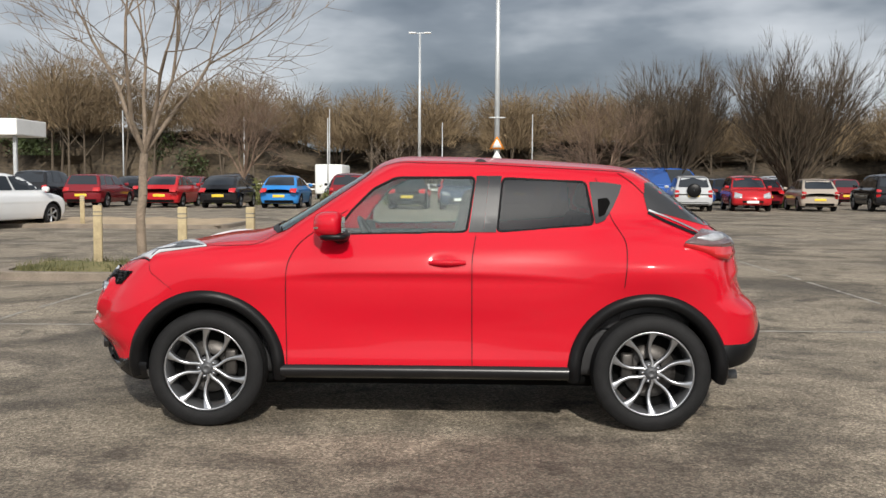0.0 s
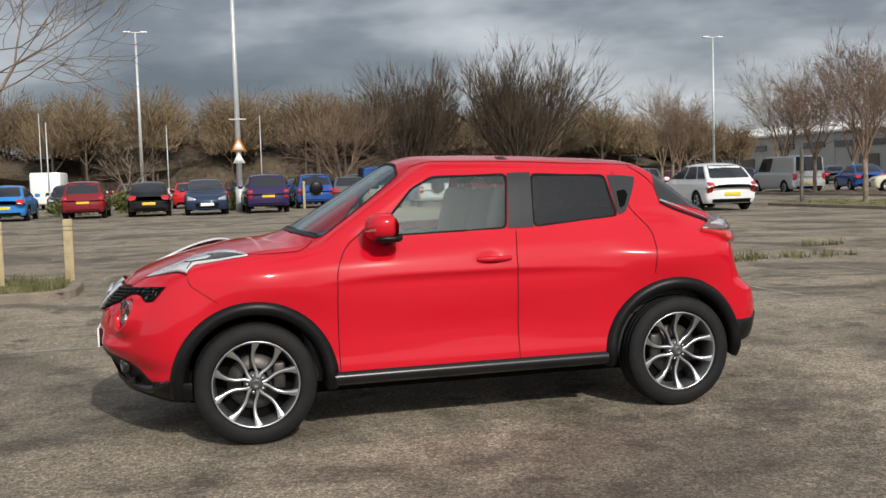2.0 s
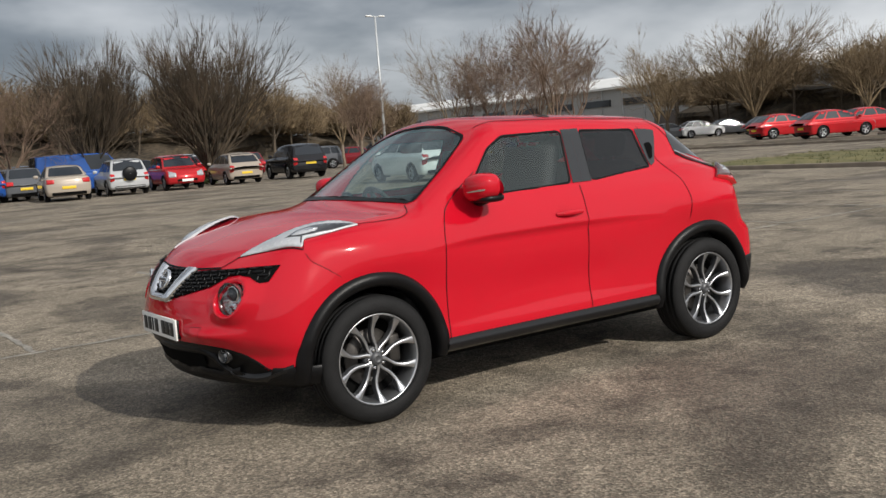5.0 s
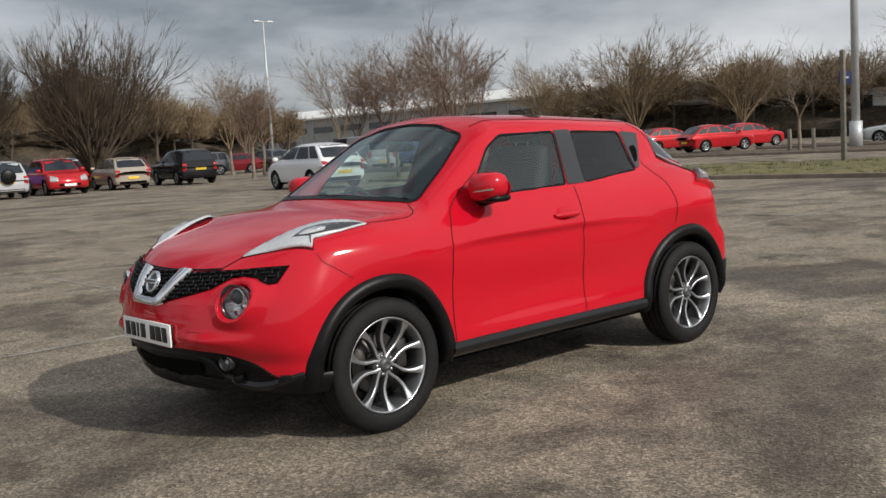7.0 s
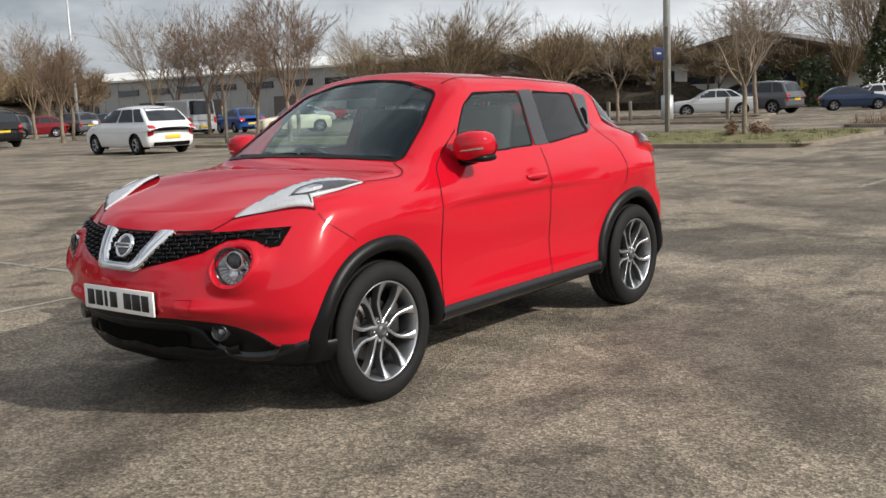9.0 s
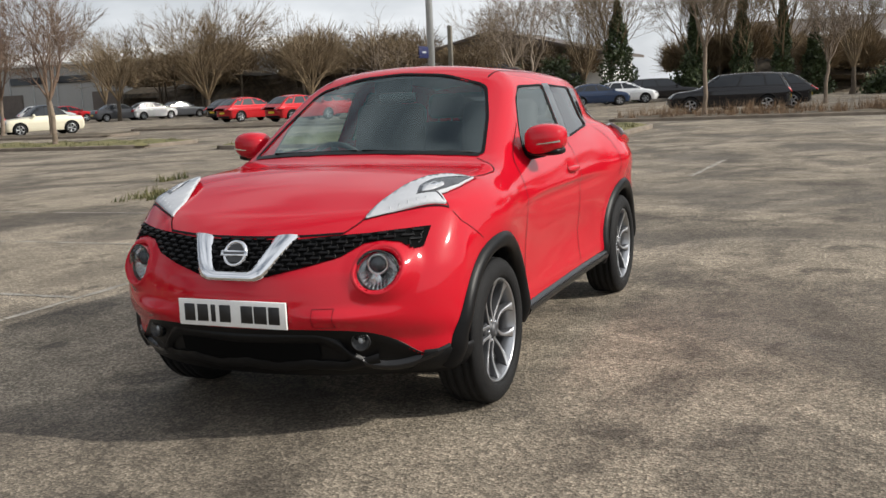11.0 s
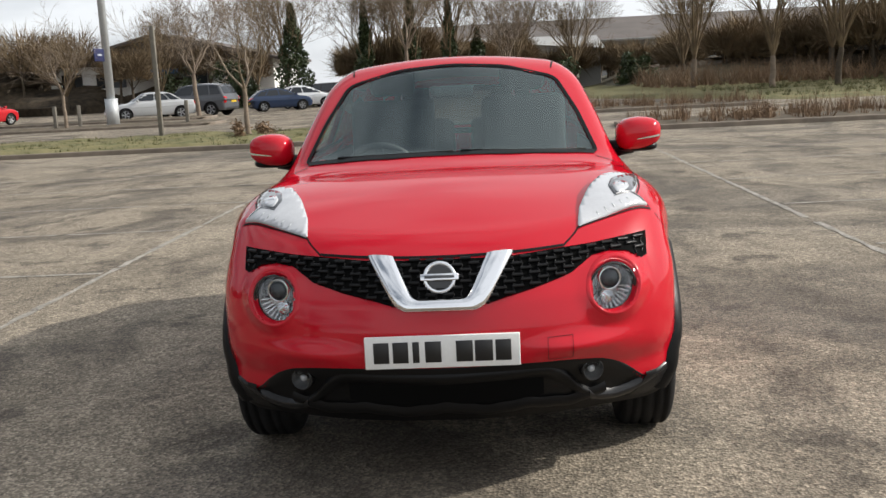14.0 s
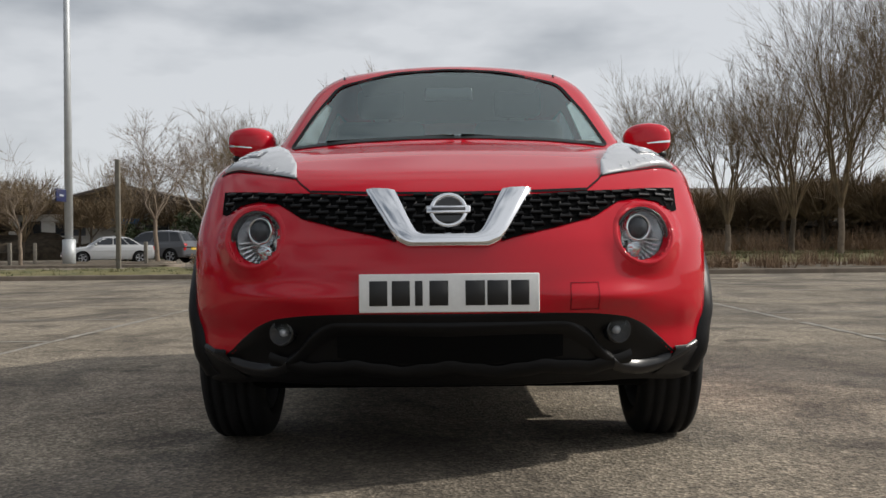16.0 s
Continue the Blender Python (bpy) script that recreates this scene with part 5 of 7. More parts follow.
island("planting_island", 18.9, 26.2, 3.6, 15.6, M_turf, "raised kerbed island with rough grass", 1.2)
island("planting_island", 18.8, 22.4, -22.0, -3.3, M_soil, "raised kerbed bed of soil with dead plants", 1.2)
island("planting_island", 30.4, 33.2, -10.0, 6.4, M_soil, "raised kerbed bed of soil with dead plants", 1.0)
island("planting_island", 37.0, 40.5, 12.0, 34.0, M_soil, "narrow kerbed soil island", 1.2)
island("planting_island", 20.4, 24.0, 19.0, 28.6, M_turf, "raised kerbed island with trees", 1.2)
island("planting_island", 30.0, 33.0, 29.0, 46.0, M_soil, "raised kerbed island with trees", 1.2)
island("planting_island", -6.6, -3.0, 7.2, 9.3, M_turf, "grassy tree island with timber posts", 0.7)
island("planting_island", -17.0, -7.0, 22.2, 27.2, M_sand, "sandy kerbed island", 0.9)
island("planting_island", 46.5, 49.8, 15.0, 26.5, M_soil, "narrow kerbed soil island", 1.2)
blades("rough_grass", "rough winter grass on the islands", [(19.1, 26.0, 3.9, 15.3), (20.6, 23.8, 19.2, 28.4)], 90, M_grass, 0.05, 0.20, 5)
blades("rough_grass", "tufts of grass round the tree island", [(-6.4, -3.2, 7.35, 9.15)], 420, M_grass, 0.06, 0.22, 6)
blades("dead_plants", "brown dead plant stems in the bed", [(19.1, 22.2, -21.5, -3.6), (30.6, 33.0, -9.6, 6.1)], 110, M_dry, 0.25, 0.75, 7, lean=0.22)
blades("grass_tufts", "weeds and grass tufts in the tarmac joint", [(6.2, 8.8, 7.4, 8.1), (9.2, 10.4, 9.4, 9.8)], 240, M_grass, 0.05, 0.20, 8, z0=0.0)


# grass and a scrub bank to the south-east
def field():
    bm = bmesh.new()
    nx, ny = 44, 48
    g = []
    for i in range(nx + 1):
        row = []
        for j in range(ny + 1):
            y = -5.0 - 85.0 * j / ny
            x0 = 33.6 + max(0, y + 12.0) * 2.4
            x = x0 + (92 - x0) * i / nx
            t = min(1.0, max(0.0, (x - 53.0 + (y + 10) * 0.15) / 14.0)) * min(1.0, max(0.0, (-7.0 - y) / 6.0))
            z = 0.05 + 0.12 * min(1, i / 2) + 0.12 * noise.noise((x * 0.2, y * 0.2, 1)) + 1.3 * t * t * (3 - 2 * t) * (1 + 0.15 * noise.noise((x * 0.1, y * 0.1, 4)))
            row.append(bm.verts.new((x, y, z if i else -0.02)))
        g.append(row)
    for i in range(nx):
        for j in range(ny):
            f = bm.faces.new((g[i][j], g[i + 1][j], g[i + 1][j + 1], g[i][j + 1]))
            f.material_index = 1 if f.calc_center_median().z > 0.42 else 0
    ob = part("grass_field", bm, [M_turf, M_bank])
    return tagged(ob, "rough grass rising to a scrub bank", "grass", "", "structure")


field()
blades("bank_scrub", "brown dead stems and brambles on the bank", [(50, 70, -34, -9), (44, 58, -44, -26)], 22, M_dry, 0.5, 2.0, 16, z0=0.35, lean=0.45, width=0.022)
blades("field_grass", "rough yellowing grass on the bank", [(34, 60, -26, -11)], 22, M_grass, 0.10, 0.35, 15, z0=0.15)


# ---- posts and lamps ----
def timber_post(x, y, h, w=0.13, label="short square timber bollard in the island", mat=None):
    post = thing("timber_post", label, "post", pose(x, y, 0, 0, 0, (x * 37) % 20))
    b = box(0, 0, h / 2, w, w, h, 0.012)
    part("shaft", b, mat or M_post, post)
    for z in (h - 0.10, h - 0.16):
        part("groove", box(0, 0, z, w + 0.004, w + 0.004, 0.018, 0.003), M_greypost, post)
    return post


timber_post(-5.5, 8.65, 1.02)
timber_post(-4.0, 8.0, 1.02)
timber_post(-11.4, 22.9, 0.95)
timber_post(-3.2, 8.9, 1.0)
timber_post(4.9, 48.2, 1.5)
for x, y in ((38.4, 19.4), (38.9, 18.5), (38.0, 13.3)):
    timber_post(x, y, 1.1, 0.15, "pale square timber stake beside a young tree", M_greypost)
post = thing("tall_post", "tall thin grey timber stake in the grass island", "post", pose(25.3, 10.2, 0))
part("shaft", box(0, 0, 1.75, 0.13, 0.13, 3.5, 0.01), M_greypost, post)
post2 = thing("tall_post", "tall thin grey timber stake in the grass island", "post", pose(21.5, 27.3, 0))
part("shaft", box(0, 0, 1.1, 0.11, 0.11, 2.2, 0.01), M_greypost, post2)


def lamp_post(x, y, h, heads=2, r=0.11, label="tall grey steel lamp post with twin flat heads", turn=0):
    lp = thing("lamp_post", label, "street lamp", pose(x, y, 0, 0, 0, turn))
    part("pole", tube(bmesh.new(), (0, 0, 0), (0, 0, h), r, r * 0.55, 12, True), M_steel, lp)
    part("base", tube(bmesh.new(), (0, 0, 0), (0, 0, 1.3), r * 1.5, r * 1.5, 12, True), M_steel, lp)
    if heads:
        part("bracket", box(0, 0, h, 1.2, 0.09, 0.09, 0.02), M_steel, lp)
        for s in (1, -1):
            part("lamp_head", box(s * 0.72, 0, h + 0.03, 0.62, 0.34, 0.14, 0.05), M_white, lp, "flat floodlight head")
    return lp


lamp_post(-4.8, 86.0, 15.0, 2, 0.17)
lamp_post(47.0, 78.0, 13.8, 2, 0.15)
sign_pole = lamp_post(1.5, 48.3, 15.5, 2, 0.17, "tall grey steel pole with warning signs")
for z, sc in ((3.55, 1.0), (2.85, 0.8)):
    part("warning_sign", prism([(-0.42 * sc, z - 0.36 * sc), (0.42 * sc, z - 0.36 * sc), (0, z + 0.36 * sc)], -0.21, -0.19), M_orange if z > 3 else M_white, sign_pole, "triangular sign")
    part("sign_face", prism([(-0.27 * sc, z - 0.27 * sc), (0.27 * sc, z - 0.27 * sc), (0, z + 0.20 * sc)], -0.218, -0.212), M_white, sign_pole)
part("crossbar", box(0, -0.15, 4.9, 0.9, 0.06, 0.06, 0.01), M_steel, sign_pole)
sign2 = lamp_post(43.6, 18.8, 20.0, 2, 0.21, "thick pale steel lamp post on an island")
part("direction_sign", box(-1.2, -0.1, 3.4, 1.2, 0.06, 0.6, 0.02), material("blue sign", (0.012, 0.018, 0.075), 0.5, vary=0.05), sign2, "blue direction sign")
part("sign_arrow", box(-1.2, -0.14, 3.4, 0.5, 0.02, 0.09, 0.005), M_steel, sign2)
for x, y, h in ((-9.5, 60, 5.6), (-16.5, 66, 6), (-24, 62, 6.2), (-2.5, 80, 6.5), (-13, 85, 8), (5.5, 84, 7.5)):
    lamp_post(x, y, h, 0, 0.06, "thin grey steel lamp column")


# ---- parked cars ----
KINDS = {  # length, width, height, sill, belt, cabin: rear foot, rear top, front top, front foot (shares of half the length), bonnet height
    "hatchback": (4.10, 1.76, 1.48, 0.22, 0.95, -0.97, -0.60, 0.06, 0.56, 0.91),
    "suv": (4.45, 1.84, 1.66, 0.28, 1.04, -0.97, -0.80, 0.12, 0.48, 1.02),
    "saloon": (4.65, 1.80, 1.45, 0.22, 0.95, -0.72, -0.38, 0.12, 0.46, 0.90),
    "estate": (4.60, 1.80, 1.50, 0.22, 0.95, -0.97, -0.82, 0.12, 0.48, 0.90),
    "people_carrier": (4.34, 1.80, 1.56, 0.24, 0.99, -0.97, -0.66, 0.14, 0.62, 0.95),
    "van": (5.0, 1.95, 2.0, 0.25, 1.12, -0.985, -0.95, 0.42, 0.74, 1.10),
    "beetle": (4.08, 1.72, 1.50, 0.22, 0.92, -0.62, -0.30, 0.10, 0.42, 0.88),
}
PAINTS, PATTERNS = {}, {}


def car_paint(colour):
    if colour not in PAINTS:
        PAINTS[colour] = paint("car paint", colour, 0.1, 0.35)
    return PAINTS[colour]


def kind_form(kind):
    """The form of a parked car's bodywork, for the helpers that lay things on a skin."""
    L, W, H, sill, belt, r0, r1, f1, f0, hood = KINDS[kind]
    h = L / 2
    sec = spline([(sill, 0.93), (0.42, 0.985), (0.62, 1.0), (belt - 0.10, 0.975), (belt + 0.06, 0.88)])
    deck = belt + (0.05 if kind == "saloon" else 0.0)
    top = spline([(-h, deck - 0.12), (-h * 0.93, deck - 0.02), (-h * 0.6, deck), (h * f0 - 0.1, belt), (h * f0 + 0.22, hood + 0.01), (h * 0.80, hood - 0.05), (h * 0.93, hood - 0.15), (h, hood - 0.26)])
    nose = spline([(sill, 0.955), (0.40, 0.995), (0.55, 1.0), (0.68, 0.985), (0.85, 0.93), (1.1, 0.86)])
    tail = spline([(sill, 0.965), (0.42, 1.0), (0.60, 1.0), (0.80, 0.985), (belt, 0.965), (belt + 0.2, 0.93)])
    wb, wt = W / 2 * 0.885, W / 2 * (0.70 if kind != "van" else 0.83)

    def f(x, y, z):
        a = np.abs(y)
        e = np.maximum(0, np.abs(x) / h - 0.5) / 0.5
        side = a - W / 2 * sec(z) * (1 - 0.07 * e**2)
        d = smax(side, z - (top(x) - 0.03 * (a / 0.8) ** 2), 0.12)
        d = smax(d, x - (h * nose(z) - 0.26 * (a / (W / 2)) ** 2.6), 0.10)
        d = smax(d, -x - (h * tail(z) - 0.16 * (a / (W / 2)) ** 2.8), 0.09)
        d = smax(d, sill - z, 0.05)
        k = (z - belt) / (H - belt)
        c = smax((a - (wb - (wb - wt) * k)) * 0.94, z - (H - 0.045 * (a / wt) ** 2 - (0.075 if kind in ("hatchback", "people_carrier", "suv") else 0.05) * ((x - h * (f1 + r1) / 2) / (h * (f1 - r1) / 2)) ** 2), 0.09)
        fs, rs = h * (f0 - f1) / (H - belt), h * (r1 - r0) / (H - belt)
        c = smax(c, (x - (h * f0 - fs * (z - belt) - 0.13 * (a / wb) ** 2)) / math.sqrt(1 + fs * fs), 0.07)
        c = smax(c, (-x - (-h * r0 - rs * (z - belt) - 0.10 * (a / wb) ** 2)) / math.sqrt(1 + rs * rs), 0.07)
        c = smax(c, belt - 0.25 - z, 0.02)
        return smin(d, c, 0.05)

    return f


def car_pattern(kind):
    """The first car of a kind, from which the others are copied."""
    L, W, H, sill, belt, r0, r1, f1, f0, hood = KINDS[kind]
    h = L / 2
    SKIN[0] = kind_form(kind)
    car = thing("parked_" + ("van" if kind == "van" else "suv" if kind == "suv" else "car"), "parked car", "van" if kind == "van" else "car", group="parked cars")
    p, quads = skin_mesh(0.042, h + 0.1, W / 2 + 0.09, H + 0.1)
    c = p[quads].mean(1)
    x, a, z = c[:, 0], np.abs(c[:, 1]), c[:, 2]
    wr = 0.345 if kind in ("suv", "van") else 0.315
    ax = (0.60 * h, -0.62 * h)
    gone = (a > W / 2 - 0.30) & (np.minimum(np.hypot(x - ax[0], z - wr), np.hypot(x - ax[1], z - wr)) < wr + 0.05)
    cab = (z > H - 0.16) if kind != "beetle" else (z > belt + 0.02)
    panel("body", p, quads[~gone & ~cab], car_paint(RED), car)
    panel("roof", p, quads[~gone & cab], car_paint(RED), car)

    def rear_x(v):
        return h * (r0 + (r1 - r0) * (v - belt) / (H - belt))

    def front_x(v):
        return h * (f0 + (f1 - f0) * (v - belt) / (H - belt))

    lo, hi = belt + 0.045, H - 0.12
    b0, b1, t0, t1 = rear_x(lo) + 0.20, front_x(lo) - 0.20, rear_x(hi) + 0.17, front_x(hi) - 0.06
    cuts = {"van": ((0.62, 0.97),), "beetle": ((0.06, 0.62), (0.64, 1.0))}.get(kind, ((0.0, 0.21), (0.24, 0.57), (0.60, 1.0)))
    for u0, u1 in cuts:
        poly = [(b0 + (b1 - b0) * u0, lo), (b0 + (b1 - b0) * u1, lo), (t0 + (t1 - t0) * u1, hi), (t0 + (t1 - t0) * u0, hi)]
        laid("side_window", "side", rounded(poly, 0.05, 3), M_darkwin, car, 0.008, 0.12, True)
    yl, yh = W / 2 * 0.80, W / 2 * 0.64 if kind != "van" else W / 2 * 0.74
    laid("windscreen", "front", rounded([(yl, belt + 0.05), (yh, H - 0.09), (-yh, H - 0.09), (-yl, belt + 0.05)], 0.06, 3), M_darkwin, car, 0.008, 0.15)
    laid("rear_screen", "back", rounded([(yl * 0.94, belt + 0.06), (yh * 0.97, H - 0.10), (-yh * 0.97, H - 0.10), (-yl * 0.94, belt + 0.06)], 0.07, 3), M_darkwin, car, 0.008, 0.15)
    tall = 0.36 if kind in ("suv", "van", "people_carrier") else 0.19
    wide = 0.17 if tall > 0.3 else 0.27
    y1 = W / 2 * 0.90
    laid("tail_lamp", "back", rounded([(y1, belt - 0.06), (y1, belt - 0.06 - tall), (y1 - wide, belt - 0.08 - tall * 0.8), (y1 - wide * 1.1, belt - 0.08)], 0.03, 2), M_lampred, car, 0.012, 0.08, True, edge=0.01)
    laid("head_lamp", "front", rounded([(y1 - 0.02, 0.60), (y1 - 0.05, hood - 0.13), (y1 - 0.36, hood - 0.24), (y1 - 0.34, 0.60)], 0.03, 2), M_farlamp, car, 0.012, 0.08, True, edge=0.01)
    laid("front_grille", "front", rounded([(0.42, 0.30), (0.48, 0.50), (-0.48, 0.50), (-0.42, 0.30)], 0.04, 2), M_black, car, 0.008, 0.12)
    laid("rear_bumper_trim", "back", rounded([(W / 2 * 0.72, sill + 0.03), (W / 2 * 0.72, sill + 0.15), (-W / 2 * 0.72, sill + 0.15), (-W / 2 * 0.72, sill + 0.03)], 0.03, 2), M_black, car, 0.010, 0.12)
    for view, v, m, lab, s in (("back", 0.55 if kind != "suv" else 0.72, M_plate_y, "yellow rear number plate", -1), ("front", 0.44, M_plate_w, "white front number plate", 1)):
        q = onto(view, np.array([0.0]), np.array([v]))[0]
        part("number_plate", box(q[0] + 0.012 * s, 0, v, 0.02, 0.52, 0.115, 0.003), m, car, lab)
    for s in (1, -1):
        part("door_mirror", box(front_x(belt) - 0.30, s * (W / 2 + 0.05), belt + 0.07, 0.13, 0.20, 0.14, 0.05, segs=3), car_paint(RED), car)
    for cx in ax:
        band("arch_edge", "side", [arc(cx, wr + e, -18, 198, 28, wr) for e in (0.030, 0.058, 0.066)], (0.004, 0.012, 0.002), M_black, car, True)
        for s in (1, -1):
            bm = bmesh.new()
            rows = [[bm.verts.new((cx + (wr + 0.04) * math.cos(t), s * yy, wr + (wr + 0.04) * math.sin(t))) for t in np.linspace(-0.4, math.pi + 0.4, 14)] for yy in (W / 2 - 0.34, W / 2 - 0.03)]
            for i in range(13):
                bm.faces.new((rows[0][i], rows[0][i + 1], rows[1][i + 1], rows[1][i]))
            bm.faces.new(rows[0])
            part("arch_liner", bm, M_deepshade, car)
            wheel = part("wheel", lathe([(0.0005, 0.03), (0.05, 0.035), (0.06, 0.02), (0.06, -0.1)], 16), M_alloydark, car)
            wheel.matrix_basis = Matrix.Translation((cx, s * (W / 2 - 0.12), wr)) @ pose(0, 0, 0, 0, 0, 0 if s > 0 else 180)
            part("tyre", lathe([(wr * 0.66, 0.085), (wr * 0.72, 0.10), (wr * 0.92, 0.10), (wr, 0.075), (wr, -0.075), (wr * 0.92, -0.1), (wr * 0.66, -0.09)], 28), M_tyre, wheel)
            bm = bmesh.new()
            for i in range(5):
                t = i * 2 * math.pi / 5
                tube(bm, (0.03 * math.cos(t), 0.045, 0.03 * math.sin(t)), (wr * 0.64 * math.cos(t), 0.075, wr * 0.64 * math.sin(t)), 0.028, 0.034, 5)
            lathe([(wr * 0.60, 0.08), (wr * 0.66, 0.088), (wr * 0.67, 0.05)], 28, bm)
            part("rim", bm, M_alloy, wheel)
            # black disc that colours in the shade behind the rim
            part("brake_shadow", disc(wr * 0.66, 0.0, 20), M_deepshade, wheel)
    part("underbody", box(0, 0, sill + 0.10, L * 0.9, W * 0.6, 0.16, 0.03), M_deepshade, car)
    return car


def parked_car(kind, colour, x, y, turn, label, size=1.0, dark_roof=False, spare=False):
    """A parked car, its front at +x before it is turned."""
    m = pose(x, y, 0, 0, 0, turn) @ Matrix.Scale(size * (1.16 if y > 40 and x < 24 else 1.07), 4)
    if kind not in PATTERNS:
        car = PATTERNS[kind] = car_pattern(kind)
    else:
        car = copy_thing(PATTERNS[kind], Matrix())
    car.matrix_basis = m
    tagged(car, label)
    for ob in car.children:
        if ob.name.split(".")[0] in ("body", "roof", "door_mirror"):
            ob.material_slots[0].link = "OBJECT"
            ob.material_slots[0].material = car_paint((0.012, 0.012, 0.013) if dark_roof and ob.name.startswith("roof") else colour)
    if spare:
        h = KINDS[kind][0] / 2
        part("spare_wheel", lathe([(0.02, 0.11), (0.26, 0.11), (0.31, 0.08), (0.32, 0.0), (0.30, -0.05)], 28, m=Matrix.Translation((-h - 0.07, 0, 0.96)) @ pose(0, 0, 0, 0, 0, 90)), M_black, car, "black covered spare wheel")
    return car


RED, WINE, BLACK, NAVY, BLUE, SKY, GREY, SILVER, WHITE, BEIGE, CREAM, PURPLE = (0.42, 0.015, 0.02), (0.17, 0.012, 0.018), (0.012, 0.012, 0.014), (0.02, 0.035, 0.075), (0.02, 0.075, 0.28), (0.03, 0.20, 0.52), (0.10, 0.105, 0.115), (0.42, 0.43, 0.44), (0.70, 0.71, 0.72), (0.36, 0.31, 0.26), (0.70, 0.66, 0.52), (0.028, 0.018, 0.07)
ROW = 46.0
parked_car("hatchback", WHITE, -13.7, 22.2, 76, "white hatchback parked by the sandy island", 1.03)
for kind, col, x, y, turn, label, kw in (
    ("suv", BLACK, -22.4, ROW, 90, "black estate-like SUV in the far row", {}),
    ("estate", WINE, -19.6, ROW, 90, "dark red estate car in the far row", {}),
    ("hatchback", GREY, -17.6, ROW + 6, 90, "grey hatchback behind the far row", {}),
    ("hatchback", RED, -15.7, ROW, 90, "bright red hatchback in the far row", {}),
    ("hatchback", BLACK, -12.7, ROW, 90, "black hatchback in the far row", {}),
    ("hatchback", SKY, -9.6, ROW, 90, "bright blue hatchback in the far row", {}),
    ("suv", WINE, -6.1, ROW, 90, "dark red SUV in the far row", {"size": 0.95}),
    ("hatchback", BLACK, -3.1, ROW, 90, "black hatchback in the far row", {}),
    ("hatchback", NAVY, -0.4, ROW - 1, -90, "slate blue hatchback, nose out, in the far row", {"size": 1.03}),
    ("suv", PURPLE, 2.5, ROW - 1, 90, "dark purple SUV in the far row", {}),
    ("suv", BLUE, 5.6, ROW + 5, 90, "blue off-roader in the row behind", {"spare": True}),
    ("estate", GREY, 7.5, ROW + 5, 90, "dark grey estate in the row behind", {}),
    ("saloon", BEIGE, 8.4, ROW - 1.2, 82, "bronze saloon in the far row", {}),
    ("van", BLUE, 11.6, ROW + 7, 0, "blue panel van behind the far row", {}),
    ("suv", SILVER, 11.3, ROW - 0.8, 84, "silver off-roader with a spare wheel", {"spare": True, "size": 0.93}),
    ("suv", RED, 14.3, ROW - 0.4, -96, "red crossover, nose out, in the far row", {"size": 0.94}),
    ("hatchback", WINE, 16.6, ROW + 6, 90, "dark red hatchback in the row behind", {}),
    ("people_carrier", BEIGE, 17.8, ROW + 0.2, 84, "beige compact people carrier in the far row", {"size": 0.93}),
    ("suv", BLACK, 21.6, ROW + 0.4, 84, "black SUV at the end of the far row", {}),
    ("people_carrier", WHITE, 17.3, 27.2, 84, "white compact people carrier at the island", {"size": 1.02}),
    ("van", SILVER, 32.0, 44.0, 84, "silver van with white doors by the trees", {}),
    ("hatchback", BLUE, 38.0, 45.6, 70, "blue hatchback beyond the tree island", {}),
    ("beetle", CREAM, 36.0, 38.6, 150, "cream soft-top coupe with black roof", {"dark_roof": True}),
    ("people_carrier", SILVER, 58.5, 60.0, -40, "silver people carrier in the far rows", {}),
    ("hatchback", RED, 50.4, 34.8, -22, "red hatchback half hidden by another red one", {}),
    ("hatchback", RED, 70.0, 68.4, -35, "dark red hatchback in the far rows", {}),
    ("saloon", GREY, 66.0, 59.0, -28, "grey saloon parked by the hedge", {}),
    ("hatchback", WHITE, 68.6, 57.4, -24, "white hatchback parked by the hedge", {}),
    ("saloon", GREY, 71.5, 56.6, -24, "dark grey saloon parked by the hedge", {}),
    ("hatchback", BLACK, 56.5, 40.0, -20, "black hatchback parked by the hedge", {}),
    ("hatchback", RED, 46.8, 28.8, -22, "red hatchback parked by the hedge", {}),
    ("hatchback", RED, 53.0, 30.4, -22, "older red hatchback parked by the hedge", {}),
    ("saloon", SILVER, 50.6, 19.3, 118, "silver saloon beside the steel post", {"size": 1.0}),
    ("suv", GREY, 52.4, 17.3, 78, "grey SUV beside the silver saloon", {"size": 1.06}),
    ("hatchback", NAVY, 57.0, 13.2, -66, "dark blue small hatchback parked by the hedge", {"size": 0.9}),
    ("hatchback", WHITE, 61.5, 12.4, -80, "white hatchback parked by the hedge", {"size": 0.95}),
    ("estate", BLACK, 64.0, 10.4, -80, "black estate parked by the hedge", {}),
    ("estate", BLACK, 37.6, 2.9, 97, "black estate with its lamps to the drive", {}),
    ("hatchback", BLACK, 41.0, 2.0, 97, "black hatchback beside the estate", {}),
):
    parked_car(kind, col, x, y, turn, label, **kw)
rnd = random.Random(4)
cols = (WHITE, SILVER, GREY, BLACK, WINE, NAVY, RED, BLUE, WHITE, SILVER)
for i in range(16):
    parked_car(rnd.choice(("hatchback", "estate", "suv", "saloon")), rnd.choice(cols), -30 + i * 3.6 + rnd.uniform(-0.5, 0.5), 60 + rnd.uniform(0, 3), rnd.choice((90, -90)), "parked car in the rows beyond the shrubs")
for i in range(9):
    parked_car(rnd.choice(("hatchback", "estate", "suv", "saloon")), rnd.choice(cols), 29 + i * 3.1, 62 + i * 0.8 + rnd.uniform(0, 2), rnd.choice((60, 150, 90)), "parked car among the far rows")


